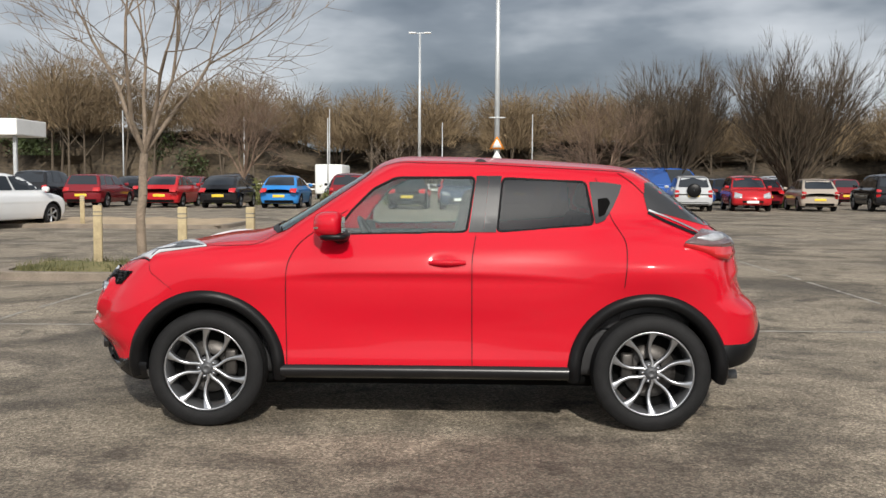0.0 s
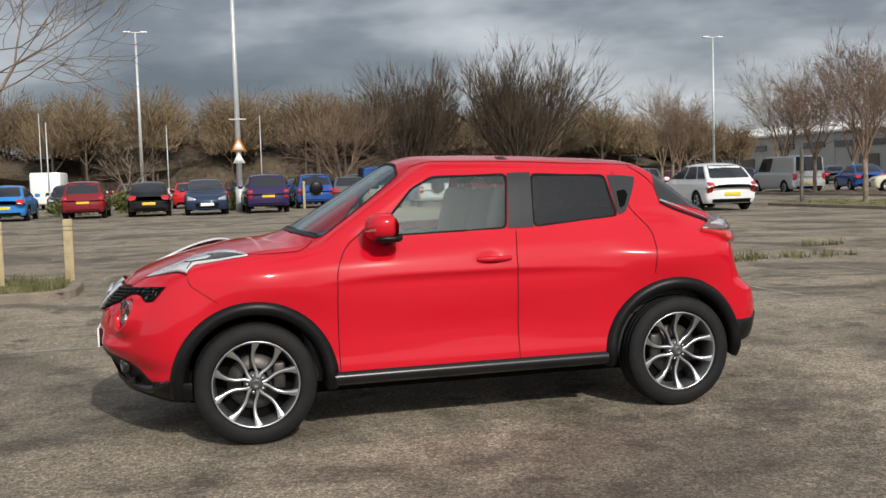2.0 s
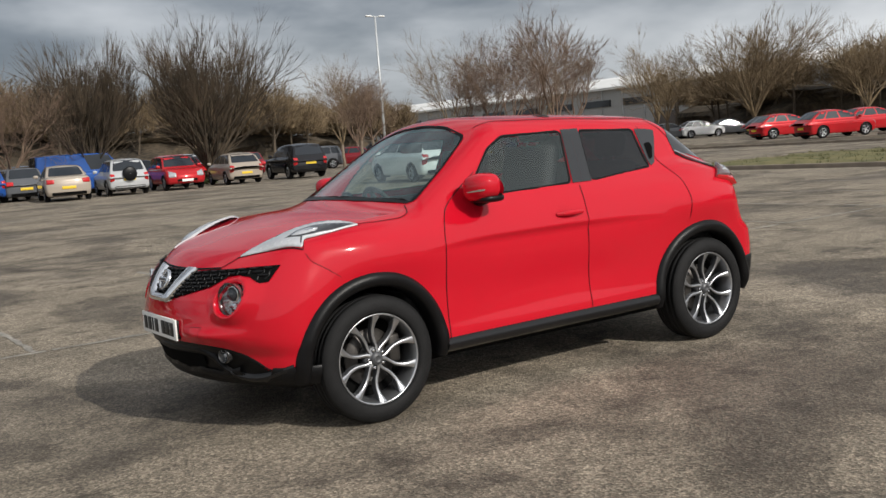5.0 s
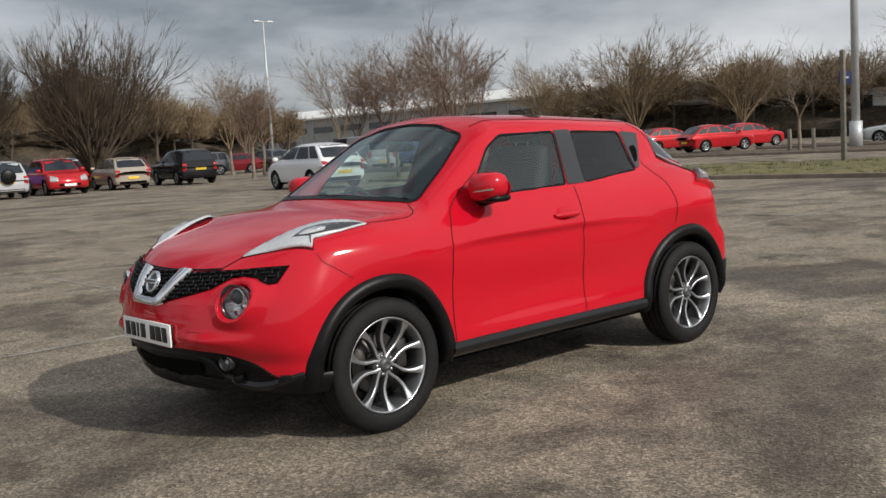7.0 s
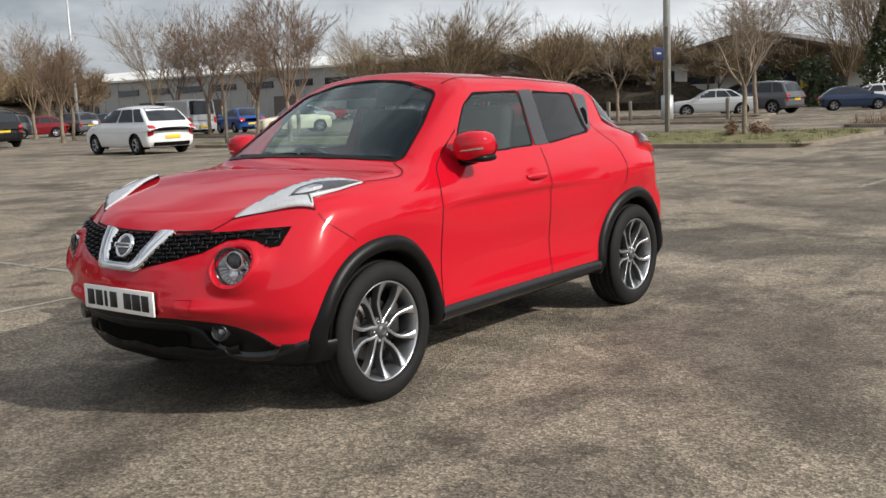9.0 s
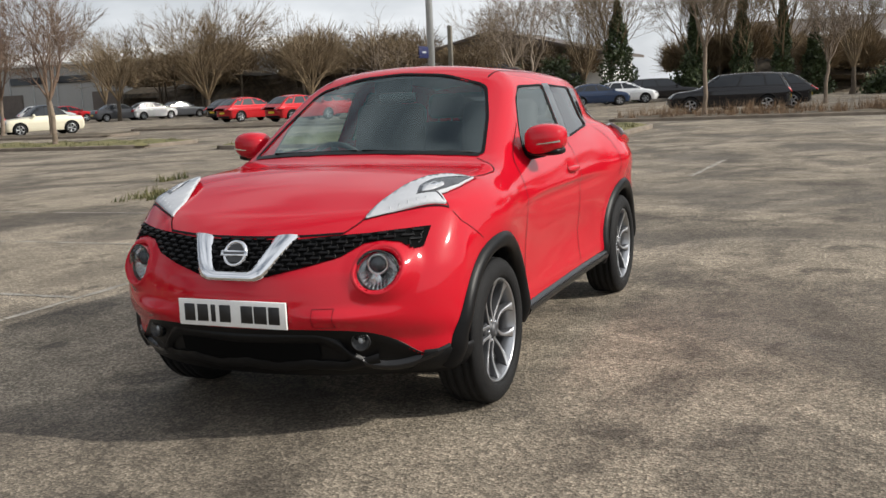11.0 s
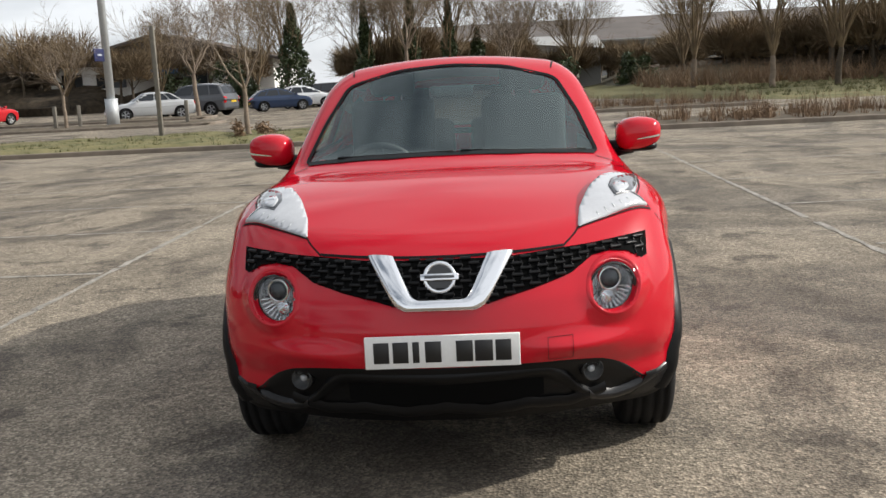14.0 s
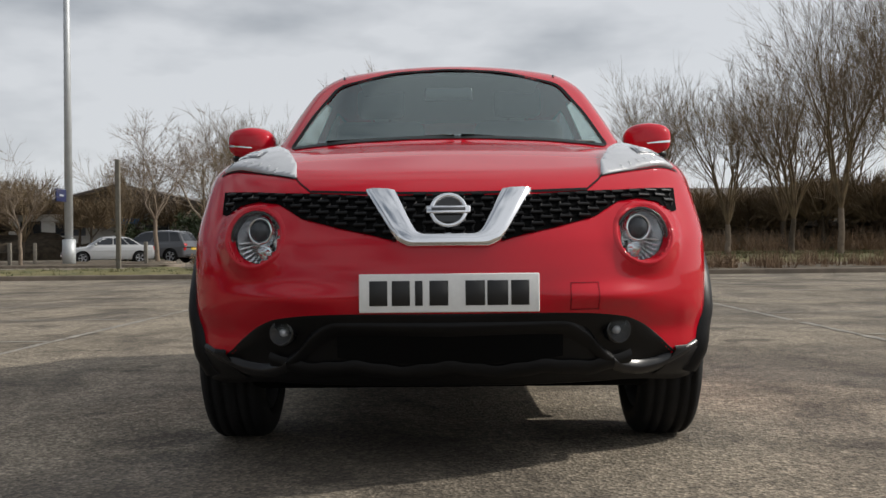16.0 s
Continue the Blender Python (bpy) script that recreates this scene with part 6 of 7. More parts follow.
# ---- trees and woods ----
def grow(segs, rnd, p, d, length, r, level, wander=0.16, up=0.12, split=(2, 3), least=0.004, fan=0.7):
    """One limb and, at its end and along it, its branches."""
    n = 4 if level > 1 else 2
    q, rr = p, r
    for i in range(n):
        x, y, z = d[0] + rnd.gauss(0, wander), d[1] + rnd.gauss(0, wander), d[2] + rnd.gauss(0, wander * 0.6) + up * 0.5
        k = 1 / math.sqrt(x * x + y * y + z * z)
        d = (x * k, y * k, z * k)
        s = length / n
        e, r2 = (q[0] + d[0] * s, q[1] + d[1] * s, q[2] + d[2] * s), rr * (0.87 if level else 0.55)
        segs.append((q, e, rr, r2))
        q, rr = e, r2
        if level and i and rnd.random() < 0.8:
            grow(segs, rnd, q, aside(rnd, d, 0.6, fan * rnd.uniform(0.5, 0.95)), length * rnd.uniform(0.5, 0.75), max(rr * 0.55, least), level - 1, wander, up, split, least, fan)
    if level:
        for _ in range(rnd.randint(*split)):
            grow(segs, rnd, q, aside(rnd, d, 1.0, fan * rnd.uniform(0.3, 0.75)), length * rnd.uniform(0.6, 0.85), max(rr * 0.75, least), level - 1, wander, up, split, least, fan)


def aside(rnd, d, keep, push):
    """A way that leans off d to some side."""
    a, b, c = rnd.gauss(0, 1), rnd.gauss(0, 1), rnd.gauss(0, 1)
    x, y, z = d[1] * c - d[2] * b, d[2] * a - d[0] * c, d[0] * b - d[1] * a
    k = push / math.sqrt(x * x + y * y + z * z + 1e-9)
    x, y, z = d[0] * keep + x * k, d[1] * keep + y * k, d[2] * keep + z * k
    k = 1 / math.sqrt(x * x + y * y + z * z)
    return x * k, y * k, z * k


def bare_tree(name, label, x, y, h, trunk, r, seed, level=4, spread=0.5, mat=None, limbs=(3, 5), first=0.42, twigmat=None, up=0.12, wander=0.11, least=0.007, split=(2, 3), fan=0.75):
    """A leafless tree: a trunk, and a crown of limbs and twigs."""
    rnd = random.Random(seed)
    tree = thing(name, label, "tree", pose(x, y, 0))
    segs, q, rr = [], (0.0, 0.0, -0.05), r
    for i in range(6):
        e = (q[0] + rnd.gauss(0, 0.012) * trunk, q[1] + rnd.gauss(0, 0.012) * trunk, q[2] + trunk / 6)
        segs.append((q, e, rr * (1.3 if i == 0 else 1), rr * 0.96))
        q, rr = e, rr * 0.96
    p, f = sticks(segs, 12)
    me = bpy.data.meshes.new("trunk")
    me.from_pydata(p.tolist(), [], f.tolist())
    me.shade_smooth()
    part("trunk", me, mat or M_bark, tree)
    segs = []
    k = rnd.randint(*limbs)
    for i in range(k):
        a = 2 * math.pi * (i + rnd.uniform(-0.25, 0.25)) / k
        s = spread * rnd.uniform(0.5, 1.25)
        n = math.sqrt(1 + s * s)
        grow(segs, rnd, q, (math.cos(a) * s / n, math.sin(a) * s / n, 1 / n), (h - trunk) * first * rnd.uniform(0.8, 1.1), rr * 0.62, level, wander, up, split, least, fan)
    part("crown", stick_mesh("crown", segs), twigmat or mat or M_bark, tree)
    return tree


bare_tree("young_tree", "slender leafless young tree in the grassy island", -4.66, 8.15, 6.6, 1.85, 0.078, 3, 4, 0.44, limbs=(6, 6), first=0.40, up=0.14, wander=0.13, least=0.005, split=(1, 2))
bare_tree("young_tree", "small crooked leafless tree with pale bark", 24.0, 7.1, 5.2, 1.5, 0.085, 8, 4, 0.60, limbs=(4, 4), first=0.40, up=0.05, wander=0.24, least=0.006, split=(1, 2))
bare_tree("young_tree", "small leafless tree between two timber posts", 38.6, 19.0, 5.0, 1.6, 0.09, 12, 4, 0.6, limbs=(3, 4), up=0.04, wander=0.2, least=0.006, split=(1, 2))
bare_tree("young_tree", "slim leafless tree with pale bark in the bed", 32.0, 3.0, 7.4, 2.6, 0.085, 13, 4, 0.40, limbs=(4, 5), first=0.36, twigmat=M_bark, least=0.006)
bare_tree("young_tree", "small leafless tree with pale bark by the drive", 45.5, -0.6, 5.6, 1.9, 0.09, 15, 4, 0.55, limbs=(4, 5), first=0.36, least=0.007)
bare_tree("young_tree", "spreading leafless tree with pale bark on an island", 48.2, 15.8, 7.6, 2.4, 0.13, 16, 4, 0.65, limbs=(4, 5), first=0.40, up=0.06, wander=0.2, least=0.009)
bare_tree("young_tree", "small leafless tree with reddish twigs in the island", 21.8, 24.0, 5.6, 1.7, 0.10, 14, 4, 0.38, limbs=(4, 5), twigmat=M_twigred, least=0.007)
for i, (x, y, h) in enumerate(((31.6, 43.5, 5.6), (31.2, 40.2, 6.1), (31.8, 37.0, 5.9), (31.3, 33.4, 5.5), (26.4, 47.0, 4.9), (29.0, 50.0, 5.1))):
    bare_tree("young_tree", "leafless tree with pale reddish twigs in the tree island", x, y, h, 1.9, 0.11, 20 + i, 4, 0.45, limbs=(4, 6), twigmat=M_twigred, least=0.008)
bare_tree("pollard_tree", "wide leafless tree behind the far row", 7.4, 51.0, 6.0, 1.3, 0.15, 31, 4, 0.95, limbs=(6, 7), up=0.04, twigmat=M_twigred)
bare_tree("pollard_tree", "wide leafless tree behind the far row", -13.0, 50.5, 6.2, 1.6, 0.14, 32, 4, 0.9, limbs=(6, 7), up=0.05, twigmat=M_twigred)
bare_tree("pollard_tree", "small leafless tree behind the far row", -4.6, 56.0, 4.6, 1.2, 0.12, 33, 3, 0.8, limbs=(4, 5), up=0.05)
bare_tree("upright_tree", "large fan-shaped leafless tree of many stems", 18.2, 50.6, 8.4, 0.7, 0.26, 41, 4, 0.78, M_darkbark, (24, 25), 0.37, M_fan, up=0.11, wander=0.05, least=0.011, fan=0.42)
bare_tree("upright_tree", "fan-shaped leafless tree of many stems", 12.0, 53.0, 7.2, 0.7, 0.24, 42, 4, 0.58, M_darkbark, (20, 21), 0.38, M_fan, up=0.13, wander=0.05, least=0.010, fan=0.38)
for i, (x, y, h) in enumerate(((33.5, 62.0, 7.0), (37.0, 66.0, 7.5), (42.0, 60.0, 8.0), (47.0, 58.0, 8.5), (52.0, 60.0, 7.5))):
    bare_tree("young_tree", "leafless tree among the far parked cars", x, y, h, 1.8, 0.13, 50 + i, 4, 0.5, limbs=(3, 5), twigmat=M_twigred if i % 2 else M_twig)
bare_tree("dome_tree", "round-headed dense leafless tree over the hedge", 67.6, 50.6, 9.2, 1.6, 0.24, 55, 4, 0.75, M_darkbark, (11, 12), 0.40, M_twig, up=0.04, wander=0.08, least=0.012, fan=0.55)
bare_tree("dome_tree", "round-headed leafless tree over the hedge", 64.8, 58.0, 8.2, 1.8, 0.20, 56, 4, 0.60, M_darkbark, (6, 7), 0.40, M_twig, up=0.06, least=0.010, fan=0.6, wander=0.08)
bare_tree("dome_tree", "round-headed leafless tree over the hedge", 74.0, 44.0, 7.8, 1.6, 0.20, 57, 4, 0.70, M_darkbark, (8, 9), 0.40, M_twig, up=0.05, least=0.010, fan=0.6, wander=0.08)
bare_tree("dome_tree", "low leafless tree over the hedge", 78.0, 36.0, 6.8, 1.6, 0.18, 58, 4, 0.70, M_darkbark, (7, 8), 0.40, M_twig, up=0.05, least=0.010, fan=0.6, wander=0.08)
for i, (x, y, h) in enumerate(((70, 64, 8), (76, 27, 8), (76, 19, 9), (66, 14.5, 11), (72, 9.6, 11), (74, 8, 12), (71, 6, 10), (68, 3, 10.5), (66, -1.5, 9), (70, -6, 8), (53.9, -11.7, 9.6), (48.6, -14.8, 9.2), (47.4, -17.8, 10.4), (43.6, -18.9, 12.4), (46, -24, 14), (41, -21.5, 13), (58, -21, 11), (62, -26, 12), (52, -30, 14), (64, -13, 8.5), (44, -30, 14))):
    bare_tree("tall_tree", "tall leafless tree along the boundary", x, y, h, h * 0.20, 0.17, 60 + i, 4, 0.42, M_bark if i in (10, 11, 13, 15) else M_darkbark, (7, 8), 0.37, M_twig, up=0.12, wander=0.08, least=0.008 if i < 10 else 0.006, fan=0.62)


def leaf_cloud(name, label, centre, size, count, leaf, mat, seed, category="shrub", column=0.0):
    """A bush or ivy mass of many small leaves about uneven clumps."""
    rng = np.random.default_rng(seed)
    k = max(4, count // 260)
    cl = rng.normal(0, 0.42, (k, 3)) * size
    cl[:, 2] = np.abs(cl[:, 2])
    w = rng.integers(0, k, count)
    c = cl[w] + rng.normal(0, 0.16, (count, 3)) * size
    c[:, 2] = np.clip(c[:, 2], 0.03, None)
    if column:
        h = column * rng.uniform(0, 1, count) ** 0.9
        a = rng.uniform(0, 2 * math.pi, count)
        rad = size[0] * (1.05 - h / column) * (0.75 + 0.35 * np.sin(h * 2.1 + 3 * np.sin(a)) ** 2) * rng.uniform(0.2, 1, count) ** 0.5
        c = np.stack([rad * np.cos(a), rad * np.sin(a), h], 1)
    u = rng.normal(0, 1, (count, 3))
    u /= np.linalg.norm(u, axis=1)[:, None]
    v = np.cross(u, rng.normal(0, 1, (count, 3)))
    v /= np.linalg.norm(v, axis=1)[:, None] + 1e-9
    s = leaf * rng.uniform(0.6, 1.3, (count, 1))
    p = np.stack([c - u * s, c + v * s * 0.5, c + u * s, c - v * s * 0.5], 1).reshape(-1, 3)
    me = bpy.data.meshes.new(name)
    me.from_pydata(p.tolist(), [], np.arange(4 * count).reshape(-1, 4).tolist())
    bush = thing(name, label, category, pose(*centre))
    part("leaves", me, mat, bush)
    return bush


for i, (x, y, sx, sz) in enumerate(((-7.4, 51, 1.3, 1.3), (-11.6, 52, 1.2, 1.5), (1.3, 50.6, 1.2, 1.4), (-4.4, 52, 1.4, 1.1), (-16, 53, 1.6, 1.2), (4.0, 52.5, 1.2, 1.2))):
    leaf_cloud("shrub", "yellow-green evergreen shrub behind the far row", (x, y, 0), np.array((sx, 0.8, sz)), 2200, 0.085, M_shrub, 100 + i)
for i, (x, y, z, sx, sz) in enumerate(((18.0, 50.9, 0, 0.7, 1.2), (11.6, 53.2, 0, 0.8, 1.3), (72, 20, 0, 1.8, 3.0), (70, 9.5, 0, 1.6, 2.6), (66, -4, 0, 2.2, 2.2), (66, -9.4, 0.5, 1.4, 2.0), (70, -24, 0, 4, 2.5), (72, -33, 0, 4, 2.8), (76, 25.5, 0, 2.0, 3.0), (-46, 96, 4, 3, 5), (-30, 100, 2, 4, 4), (-18, 104, 2, 4, 4), (6, 104, 2, 4, 4))):
    leaf_cloud("ivy_bush", "dark evergreen bush and ivy among the bare trees", (x, y, z), np.array((sx, sx, sz)), 3200, 0.16, M_ivy, 120 + i)
for i, (x, y, r, h) in enumerate(((66, 14.0, 1.9, 7.2), (72, 9.6, 1.1, 8.0), (71, 6.0, 1.1, 8.5), (68, 3.0, 1.0, 7.5), (70, 1.0, 1.5, 5.0))):
    leaf_cloud("ivy_clad_trunk", "tree trunk clad in dark ivy by the boundary", (x, y, 0), np.array((r, r, h)), 4200, 0.15, M_ivy, 160 + i, "tree", h)
leaf_cloud("dead_shrub", "low brown dead shrub at the foot of the tree", (23.6, 6.9, 0.1), np.array((0.5, 0.5, 0.55)), 900, 0.05, M_dry, 140)
leaf_cloud("dead_shrub", "low brown dead shrub in the bed", (20.0, -6.7, 0.1), np.array((0.5, 0.8, 0.55)), 700, 0.05, M_dry, 141)


def thicket(name, label, line, depth, h, seed, twigs, mat_mass, mat_twig, rough=0.35, twig=1.5):
    """Woodland too dense to count: a dark rough mass under a haze of twigs, along a line of (x, y, height share)."""
    rng = np.random.default_rng(seed)
    line = np.array(line, float)
    t = np.r_[0, np.cumsum(np.hypot(*np.diff(line[:, :2], axis=0).T))]
    n = int(t[-1] / 1.2)
    s = np.linspace(0, t[-1], n)
    px, py, ph = (np.interp(s, t, line[:, k]) for k in range(3))
    dx, dy = np.gradient(px), np.gradient(py)
    nl = np.hypot(dx, dy)
    nx, ny = -dy / nl, dx / nl
    wood = thing(name, label, "woodland", kind="stuff")
    rows, m = [], 10
    for j in range(m + 1):
        v = j / m
        prof = math.sin(min(1.0, v * 1.3) * math.pi / 2)
        z = h * ph * 0.50 * prof * (1 + 0.0 * s)
        off = depth * (v * 0.9)
        jit = np.array([noise.noise((q * 0.21, v * 4 + seed, 0.0)) for q in s])
        jit2 = np.array([noise.noise((q * 0.09, seed * 1.7, v * 1.5)) for q in s])
        rows.append(np.stack([px + nx * (off + jit * depth * 0.5), py + ny * (off + jit * depth * 0.5), np.maximum(0, z * (1 + rough * jit2 + 0.16 * jit)) if j else np.zeros(n) - 0.1], 1))
    p = np.concatenate(rows)
    f = [(j * n + i, j * n + i + 1, (j + 1) * n + i + 1, (j + 1) * n + i) for j in range(m) for i in range(n - 1)]
    me = bpy.data.meshes.new(name)
    me.from_pydata(p.tolist(), [], f)
    part("undergrowth", me, mat_mass, wood)
    # twigs stand round the crowns of the trees in the wood
    k = max(6, int(t[-1] / 1.2))
    ts = rng.uniform(0, t[-1], k)
    tw = rng.uniform(-0.2, 1.0, k) * depth
    th = h * np.interp(ts, s, ph) * rng.uniform(0.78, 1.08, k)
    cx, cy = np.interp(ts, s, px + 0 * s) + np.interp(ts, s, nx) * tw, np.interp(ts, s, py) + np.interp(ts, s, ny) * tw
    w = rng.integers(0, k, twigs)
    r = rng.uniform(0, 1, twigs) ** 0.6
    an, el = rng.uniform(0, 2 * math.pi, twigs), rng.uniform(-0.25, 1.0, twigs)
    rad = 0.30 * th[w]
    base = np.stack([cx[w] + rad * r * np.cos(an) * np.sqrt(1 - np.clip(el, 0, 1) ** 2 * 0.8), cy[w] + rad * r * np.sin(an) * np.sqrt(1 - np.clip(el, 0, 1) ** 2 * 0.8), th[w] * (0.58 + 0.38 * el * r)], 1)
    d = np.stack([np.cos(an) * 0.55, np.sin(an) * 0.55, rng.uniform(0.2, 1.2, twigs)], 1) + rng.normal(0, 0.3, (twigs, 3))
    d /= np.linalg.norm(d, axis=1)[:, None]
    ln = twig * rng.uniform(0.4, 1.2, (twigs, 1))
    sd = np.cross(d, rng.normal(0, 1, (twigs, 3)))
    sd /= np.linalg.norm(sd, axis=1)[:, None] + 1e-9
    wd = 0.030 * rng.uniform(0.5, 1.6, (twigs, 1))
    p = np.stack([base - sd * wd, base + sd * wd, base + d * ln], 1).reshape(-1, 3)
    me = bpy.data.meshes.new(name)
    me.from_pydata(p.tolist(), [], np.arange(3 * twigs).reshape(-1, 3).tolist())
    part("twigs", me, mat_twig, wood)
    segs = []
    for i in range(k):
        segs.append(((cx[i], cy[i], 0), (cx[i] + rng.normal(0, 0.4), cy[i] + rng.normal(0, 0.4), th[i] * 0.8), 0.16, 0.05))
        for _ in range(4):
            z0 = th[i] * rng.uniform(0.3, 0.7)
            a0 = rng.uniform(0, 6.28)
            segs.append(((cx[i], cy[i], z0), (cx[i] + math.cos(a0) * th[i] * 0.22, cy[i] + math.sin(a0) * th[i] * 0.22, z0 + th[i] * 0.26), 0.07, 0.015))
    part("stems", stick_mesh("stems", segs), M_darkbark, wood)
    return wood


thicket("wood", "brown leafless woodland beyond the car park", [(-75, 92, 1.35), (-40, 96, 1.30), (-26, 97, 1.12), (-15, 98, 0.95), (8, 98, 0.98), (22, 92, 0.85), (40, 90, 0.75), (58, 96, 0.6), (75, 120, 0.55)], 9, 11.6, 3, 210000, M_thicket, M_twig)
thicket("wood", "dark leafless thicket along the boundary", [(80, 72, 0.9), (76, 54, 1.0), (78, 44, 1.0), (79, 36, 0.95), (80, 28, 0.8), (81, 20, 0.6)], 6, 7.6, 7, 50000, M_thicket, M_twig)
thicket("wood", "leafless boundary scrub under tall trees", [(76, 12, 0.8), (74, 5, 0.85), (73, -3, 0.7), (78, -8, 0.5)], 6, 6.0, 11, 55000, M_thicket, M_twig)


thicket("wood", "dark scrub on the bank beyond the grass", [(84, -9, 0.55), (74, -11, 0.75), (66, -15, 0.85), (61, -22, 0.9), (56, -32, 1.0), (48, -44, 1.1)], 6, 5.2, 17, 60000, M_thicket, M_twig)


# ---- buildings ----
def long_store():
    """The long low store with a white fascia and dark window bands."""
    b = thing("store_building", "long grey-clad store with a white fascia", "building")
    part("wall", box(103, 112, 3.6, 18, 104, 7.2, 0.05), M_clad, b, smooth=False)
    part("fascia", box(93.8, 112, 6.85, 1.0, 105, 0.3, 0.04), M_white, b, "white fascia band", smooth=False)
    part("roof", prism([(93.2, 7.0), (98.5, 8.35), (103, 8.9), (103, 7.0)], 59.5, 164.5), M_white, b, "pale sloping roof sheet", smooth=False)
    for i in range(12):
        part("window_band", box(93.93, 66 + i * 7.9, 4.9, 0.25, 5.4, 0.9, 0.02), M_darkwin, b, smooth=False)
    for i in range(6):
        part("door", box(93.93, 69 + i * 15.8, 1.6, 0.3, 4.2, 3.2, 0.02), M_roof, b, smooth=False)
    for i in range(27):
        part("panel_joint", box(93.94, 61 + i * 3.95, 3.4, 0.16, 0.04, 6.6), M_steel, b, smooth=False)


long_store()


def gable_house():
    """The pale building with a dark shallow roof behind the hedge."""
    b = thing("gabled_building", "white building with a dark shallow gabled roof", "building")
    part("wall", box(88, 29, 2.0, 12, 20, 4.0, 0.03), M_white, b, smooth=False)
    part("wall", box(82.6, 30, 1.5, 0.4, 6, 3.0, 0.03), material("cream plaster", (0.55, 0.50, 0.30), 0.8), b, smooth=False)
    bm = bmesh.new()
    for y0, y1 in ((18, 29), (29, 40)):
        z0, z1 = (4.0, 6.6) if y0 == 18 else (6.6, 4.0)
        vs = [bm.verts.new(q) for q in ((81, y0, z0), (95, y0, z0), (95, y1, z1), (81, y1, z1), (81, y0, z0 - 0.25), (95, y0, z0 - 0.25), (95, y1, z1 - 0.25), (81, y1, z1 - 0.25))]
        for f in ((0, 1, 2, 3), (7, 6, 5, 4), (0, 4, 5, 1), (1, 5, 6, 2), (2, 6, 7, 3), (3, 7, 4, 0)):
            bm.faces.new([vs[i] for i in f])
    part("roof", bm, M_roof, b, smooth=False)
    bm = bmesh.new()
    bm.faces.new([bm.verts.new(q) for q in ((81.9, 19, 4), (81.9, 39, 4), (81.9, 29, 6.3))])
    part("gable", bm, M_roof, b, smooth=False)
    for y, z, w, h, m in ((22, 2.6, 2.2, 1.6, M_darkwin), (26, 2.6, 2.2, 1.6, M_darkwin), (33.5, 2.7, 2.6, 1.2, M_darkwin), (37, 2.6, 1.8, 1.6, M_darkwin)):
        w_ob = part("window", box(81.93, y, z, 0.16, w, h, 0.01), m, b, smooth=False)
        part("frame", box(81.9, y, z - h / 2 - 0.06, 0.22, w + 0.2, 0.12, 0.01), M_white, w_ob, smooth=False)
    part("hoarding", box(81.6, 25, 1.3, 0.1, 3.2, 1.2, 0.02), M_plate_y, b, "yellow hoarding", smooth=False)
    part("awning", box(81.3, 29.5, 3.3, 1.0, 4.6, 0.5, 0.05), material("blue awning", (0.05, 0.16, 0.36), 0.6), b, smooth=False)


gable_house()


def warehouse():
    b = thing("warehouse", "large warehouse with a dull dark roof behind the trees", "building")
    part("wall", box(112, -28, 2.3, 30, 76, 4.6, 0.05), M_clad, b, smooth=False)
    bm = bmesh.new()
    for (x0, z0), (x1, z1) in (((96, 4.4), (112, 7.4)), ((112, 7.4), (128, 4.4))):
        bm.faces.new([bm.verts.new(q) for q in ((x0, -67, z0), (x1, -67, z1), (x1, 11, z1), (x0, 11, z0))])
    part("roof", bm, M_roof, b, smooth=False)
    part("gutter", box(96.2, -28, 4.4, 0.5, 78, 0.2, 0.03), M_clad, b, "grey gutter", smooth=False)
    low = thing("low_building", "low white outbuilding with a sloping roof", "building")
    part("wall", box(82, -3.5, 1.7, 6, 11, 3.4, 0.03), M_clad, low, smooth=False)
    bm = bmesh.new()
    bm.faces.new([bm.verts.new(q) for q in ((78.6, -9.4, 3.3), (86, -9.4, 4.6), (86, 2.4, 4.9), (78.6, 2.4, 4.4))])
    part("roof", bm, M_clad, low, smooth=False)


warehouse()


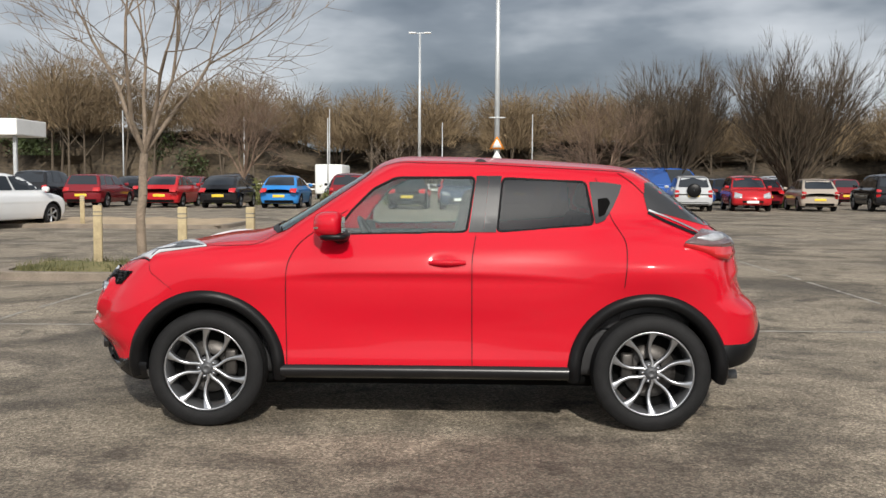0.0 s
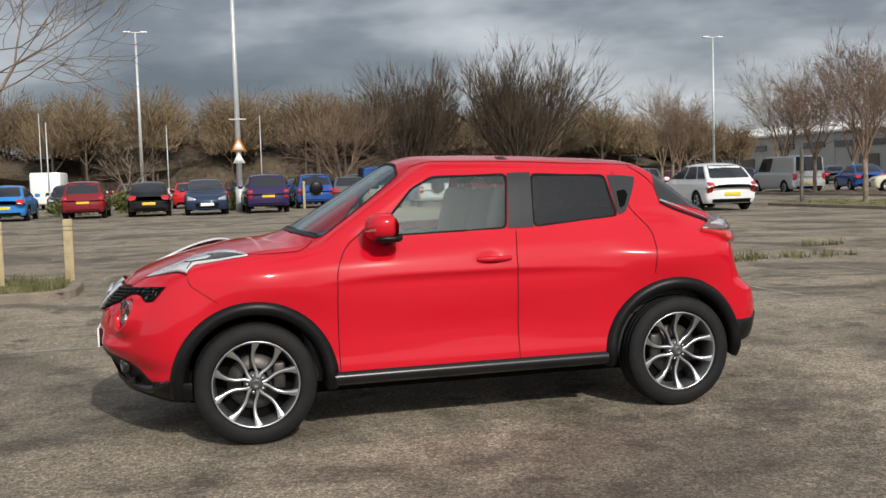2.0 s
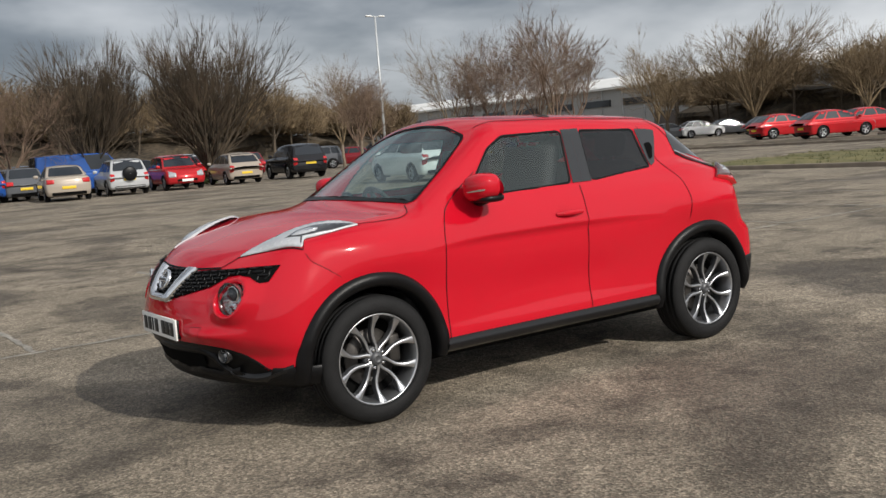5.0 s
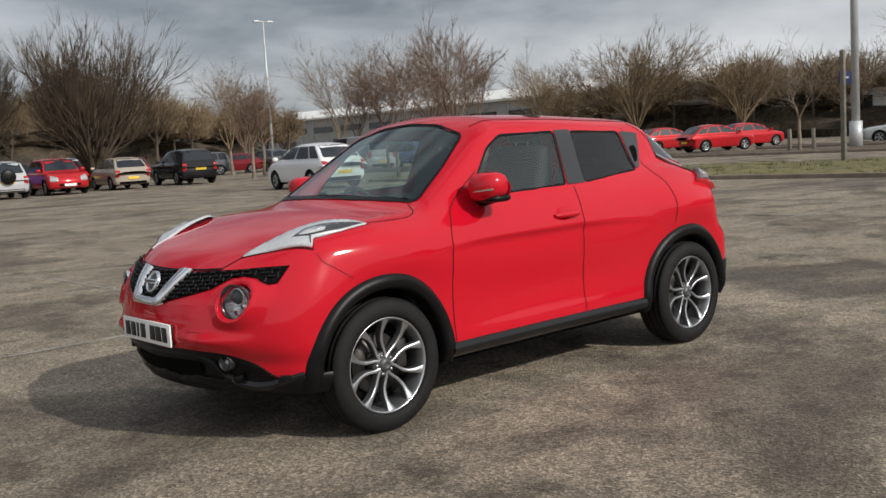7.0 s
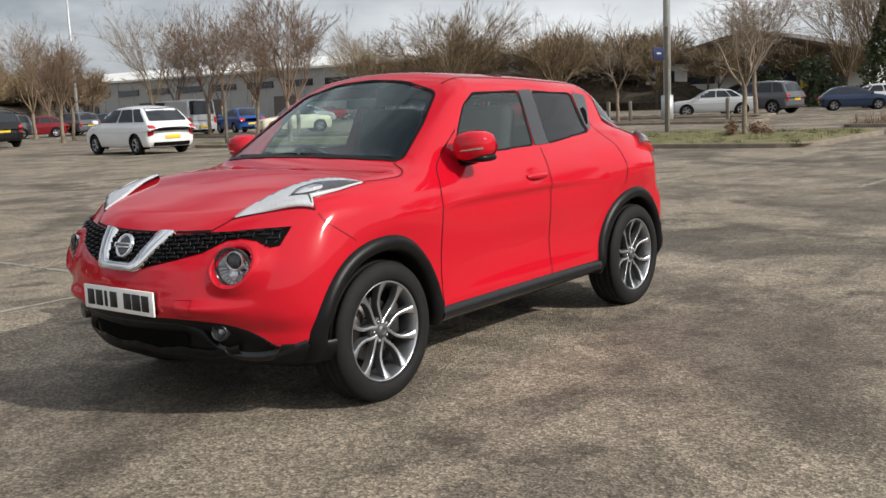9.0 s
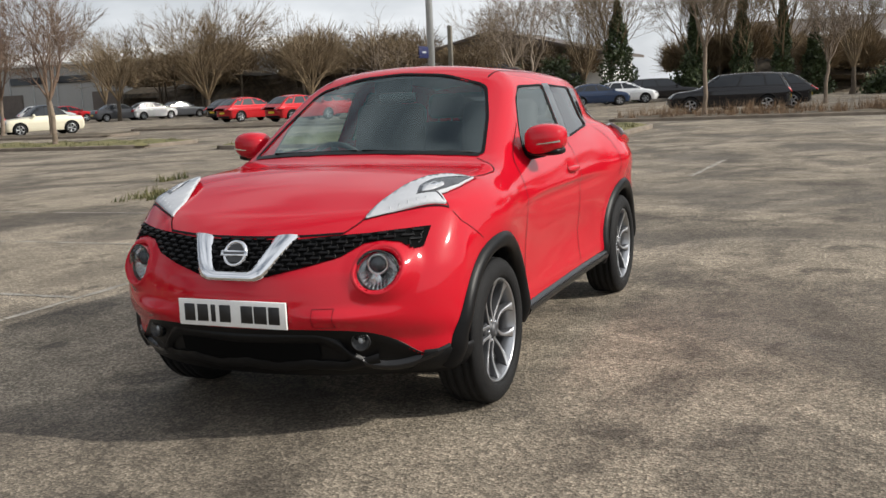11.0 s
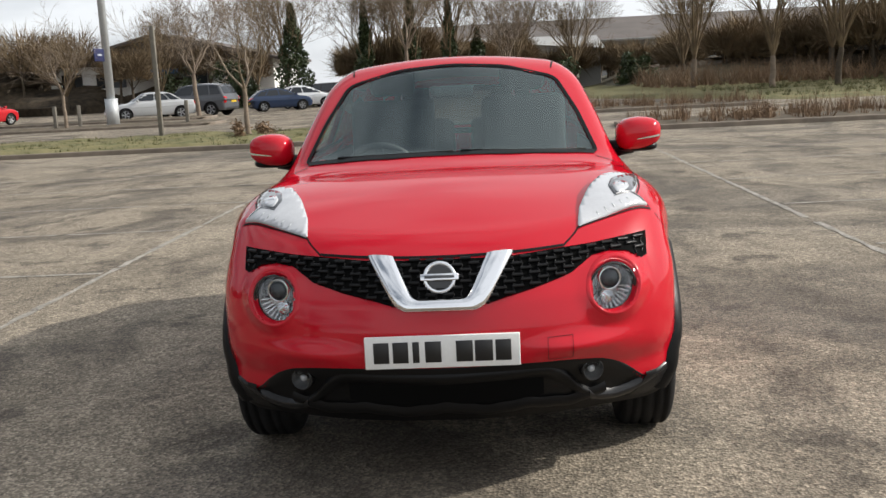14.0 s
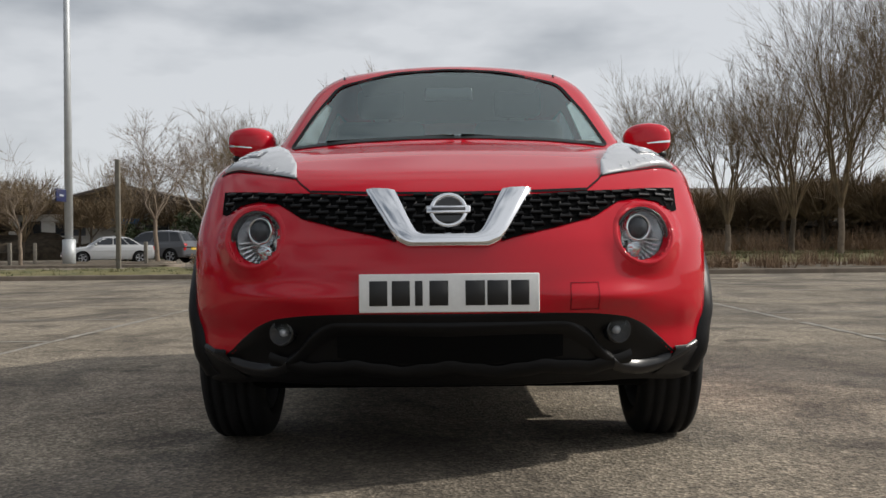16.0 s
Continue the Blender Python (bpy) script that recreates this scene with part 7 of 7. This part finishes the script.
def far_side():
    can = thing("canopy", "flat white canopy on thin posts", "canopy")
    part("roof", box(-37.6, 67, 5.2, 10, 5, 1.2, 0.08), M_white, can, smooth=False)
    for x in (-41, -33.2):
        part("post", box(x, 65.5, 2.3, 0.25, 0.25, 4.6, 0.02), M_steel, can, smooth=False)
    house = thing("brick_house", "red brick house among the trees", "house")
    part("wall", box(-47, 112, 4.2, 6, 5, 8.8, 0.03), M_brick, house, smooth=False)
    part("roof", box(-47, 112, 8.8, 6.6, 5.6, 0.5, 0.1), M_roof, house, smooth=False)
    van = thing("box_van", "white box van beyond the shrubs", "van")
    part("body", box(-11, 73, 1.55, 2.1, 5, 2.3, 0.12), M_white, van)
    part("cab", box(-11, 76.2, 1.2, 2.0, 1.6, 1.7, 0.2), M_white, van)
    for sx in (-0.9, 0.9):
        for sy in (-1.6, 3.0):
            part("wheel", lathe([(0.02, 0.1), (0.33, 0.1), (0.35, 0), (0.33, -0.1)], 18, m=Matrix.Translation((-11 + sx, 73 + sy, 0.35)) @ pose(0, 0, 0, 0, 0, 90)), M_tyre, van)
    fence = thing("rail_fence", "low pale rail fence beyond the rows", "fence")
    for z in (0.75, 1.15):
        part("rail", box(-14, 74, z, 76, 0.08, 0.10, 0.01), M_white, fence, smooth=False)
    for i in range(26):
        part("post", box(-52 + i * 3.04, 74, 0.6, 0.10, 0.10, 1.2, 0.01), M_white, fence, smooth=False)
    shop = thing("far_shop", "small far shop with white and yellow boards", "building")
    part("wall", box(38, 104, 2.2, 12, 5, 4.4, 0.05), M_white, shop, smooth=False)
    part("board", box(34.5, 101.4, 3.0, 1.6, 0.2, 2.4, 0.02), M_plate_y, shop, "yellow board", smooth=False)
    part("board", box(38.5, 101.4, 3.0, 1.6, 0.2, 2.4, 0.02), material("blue board", (0.12, 0.16, 0.5), 0.6), shop, "blue board", smooth=False)
    hall = thing("far_shop", "small far shop with a pale gable and red trim", "building")
    part("wall", box(55.7, 104, 1.2, 4, 5, 2.4, 0.05), M_white, hall, smooth=False)
    part("gable", prism([(53.5, 2.4), (57.9, 2.4), (55.7, 3.4)], 101.4, 106.6), M_white, hall, smooth=False)
    part("trim", box(53.9, 101.4, 1.2, 0.4, 0.2, 2.4, 0.02), M_lampred, hall, smooth=False)
    part("trim", box(57.5, 101.4, 1.2, 0.4, 0.2, 2.4, 0.02), M_lampred, hall, smooth=False)


far_side()

# ---- the car in the middle ----
build_crossover()
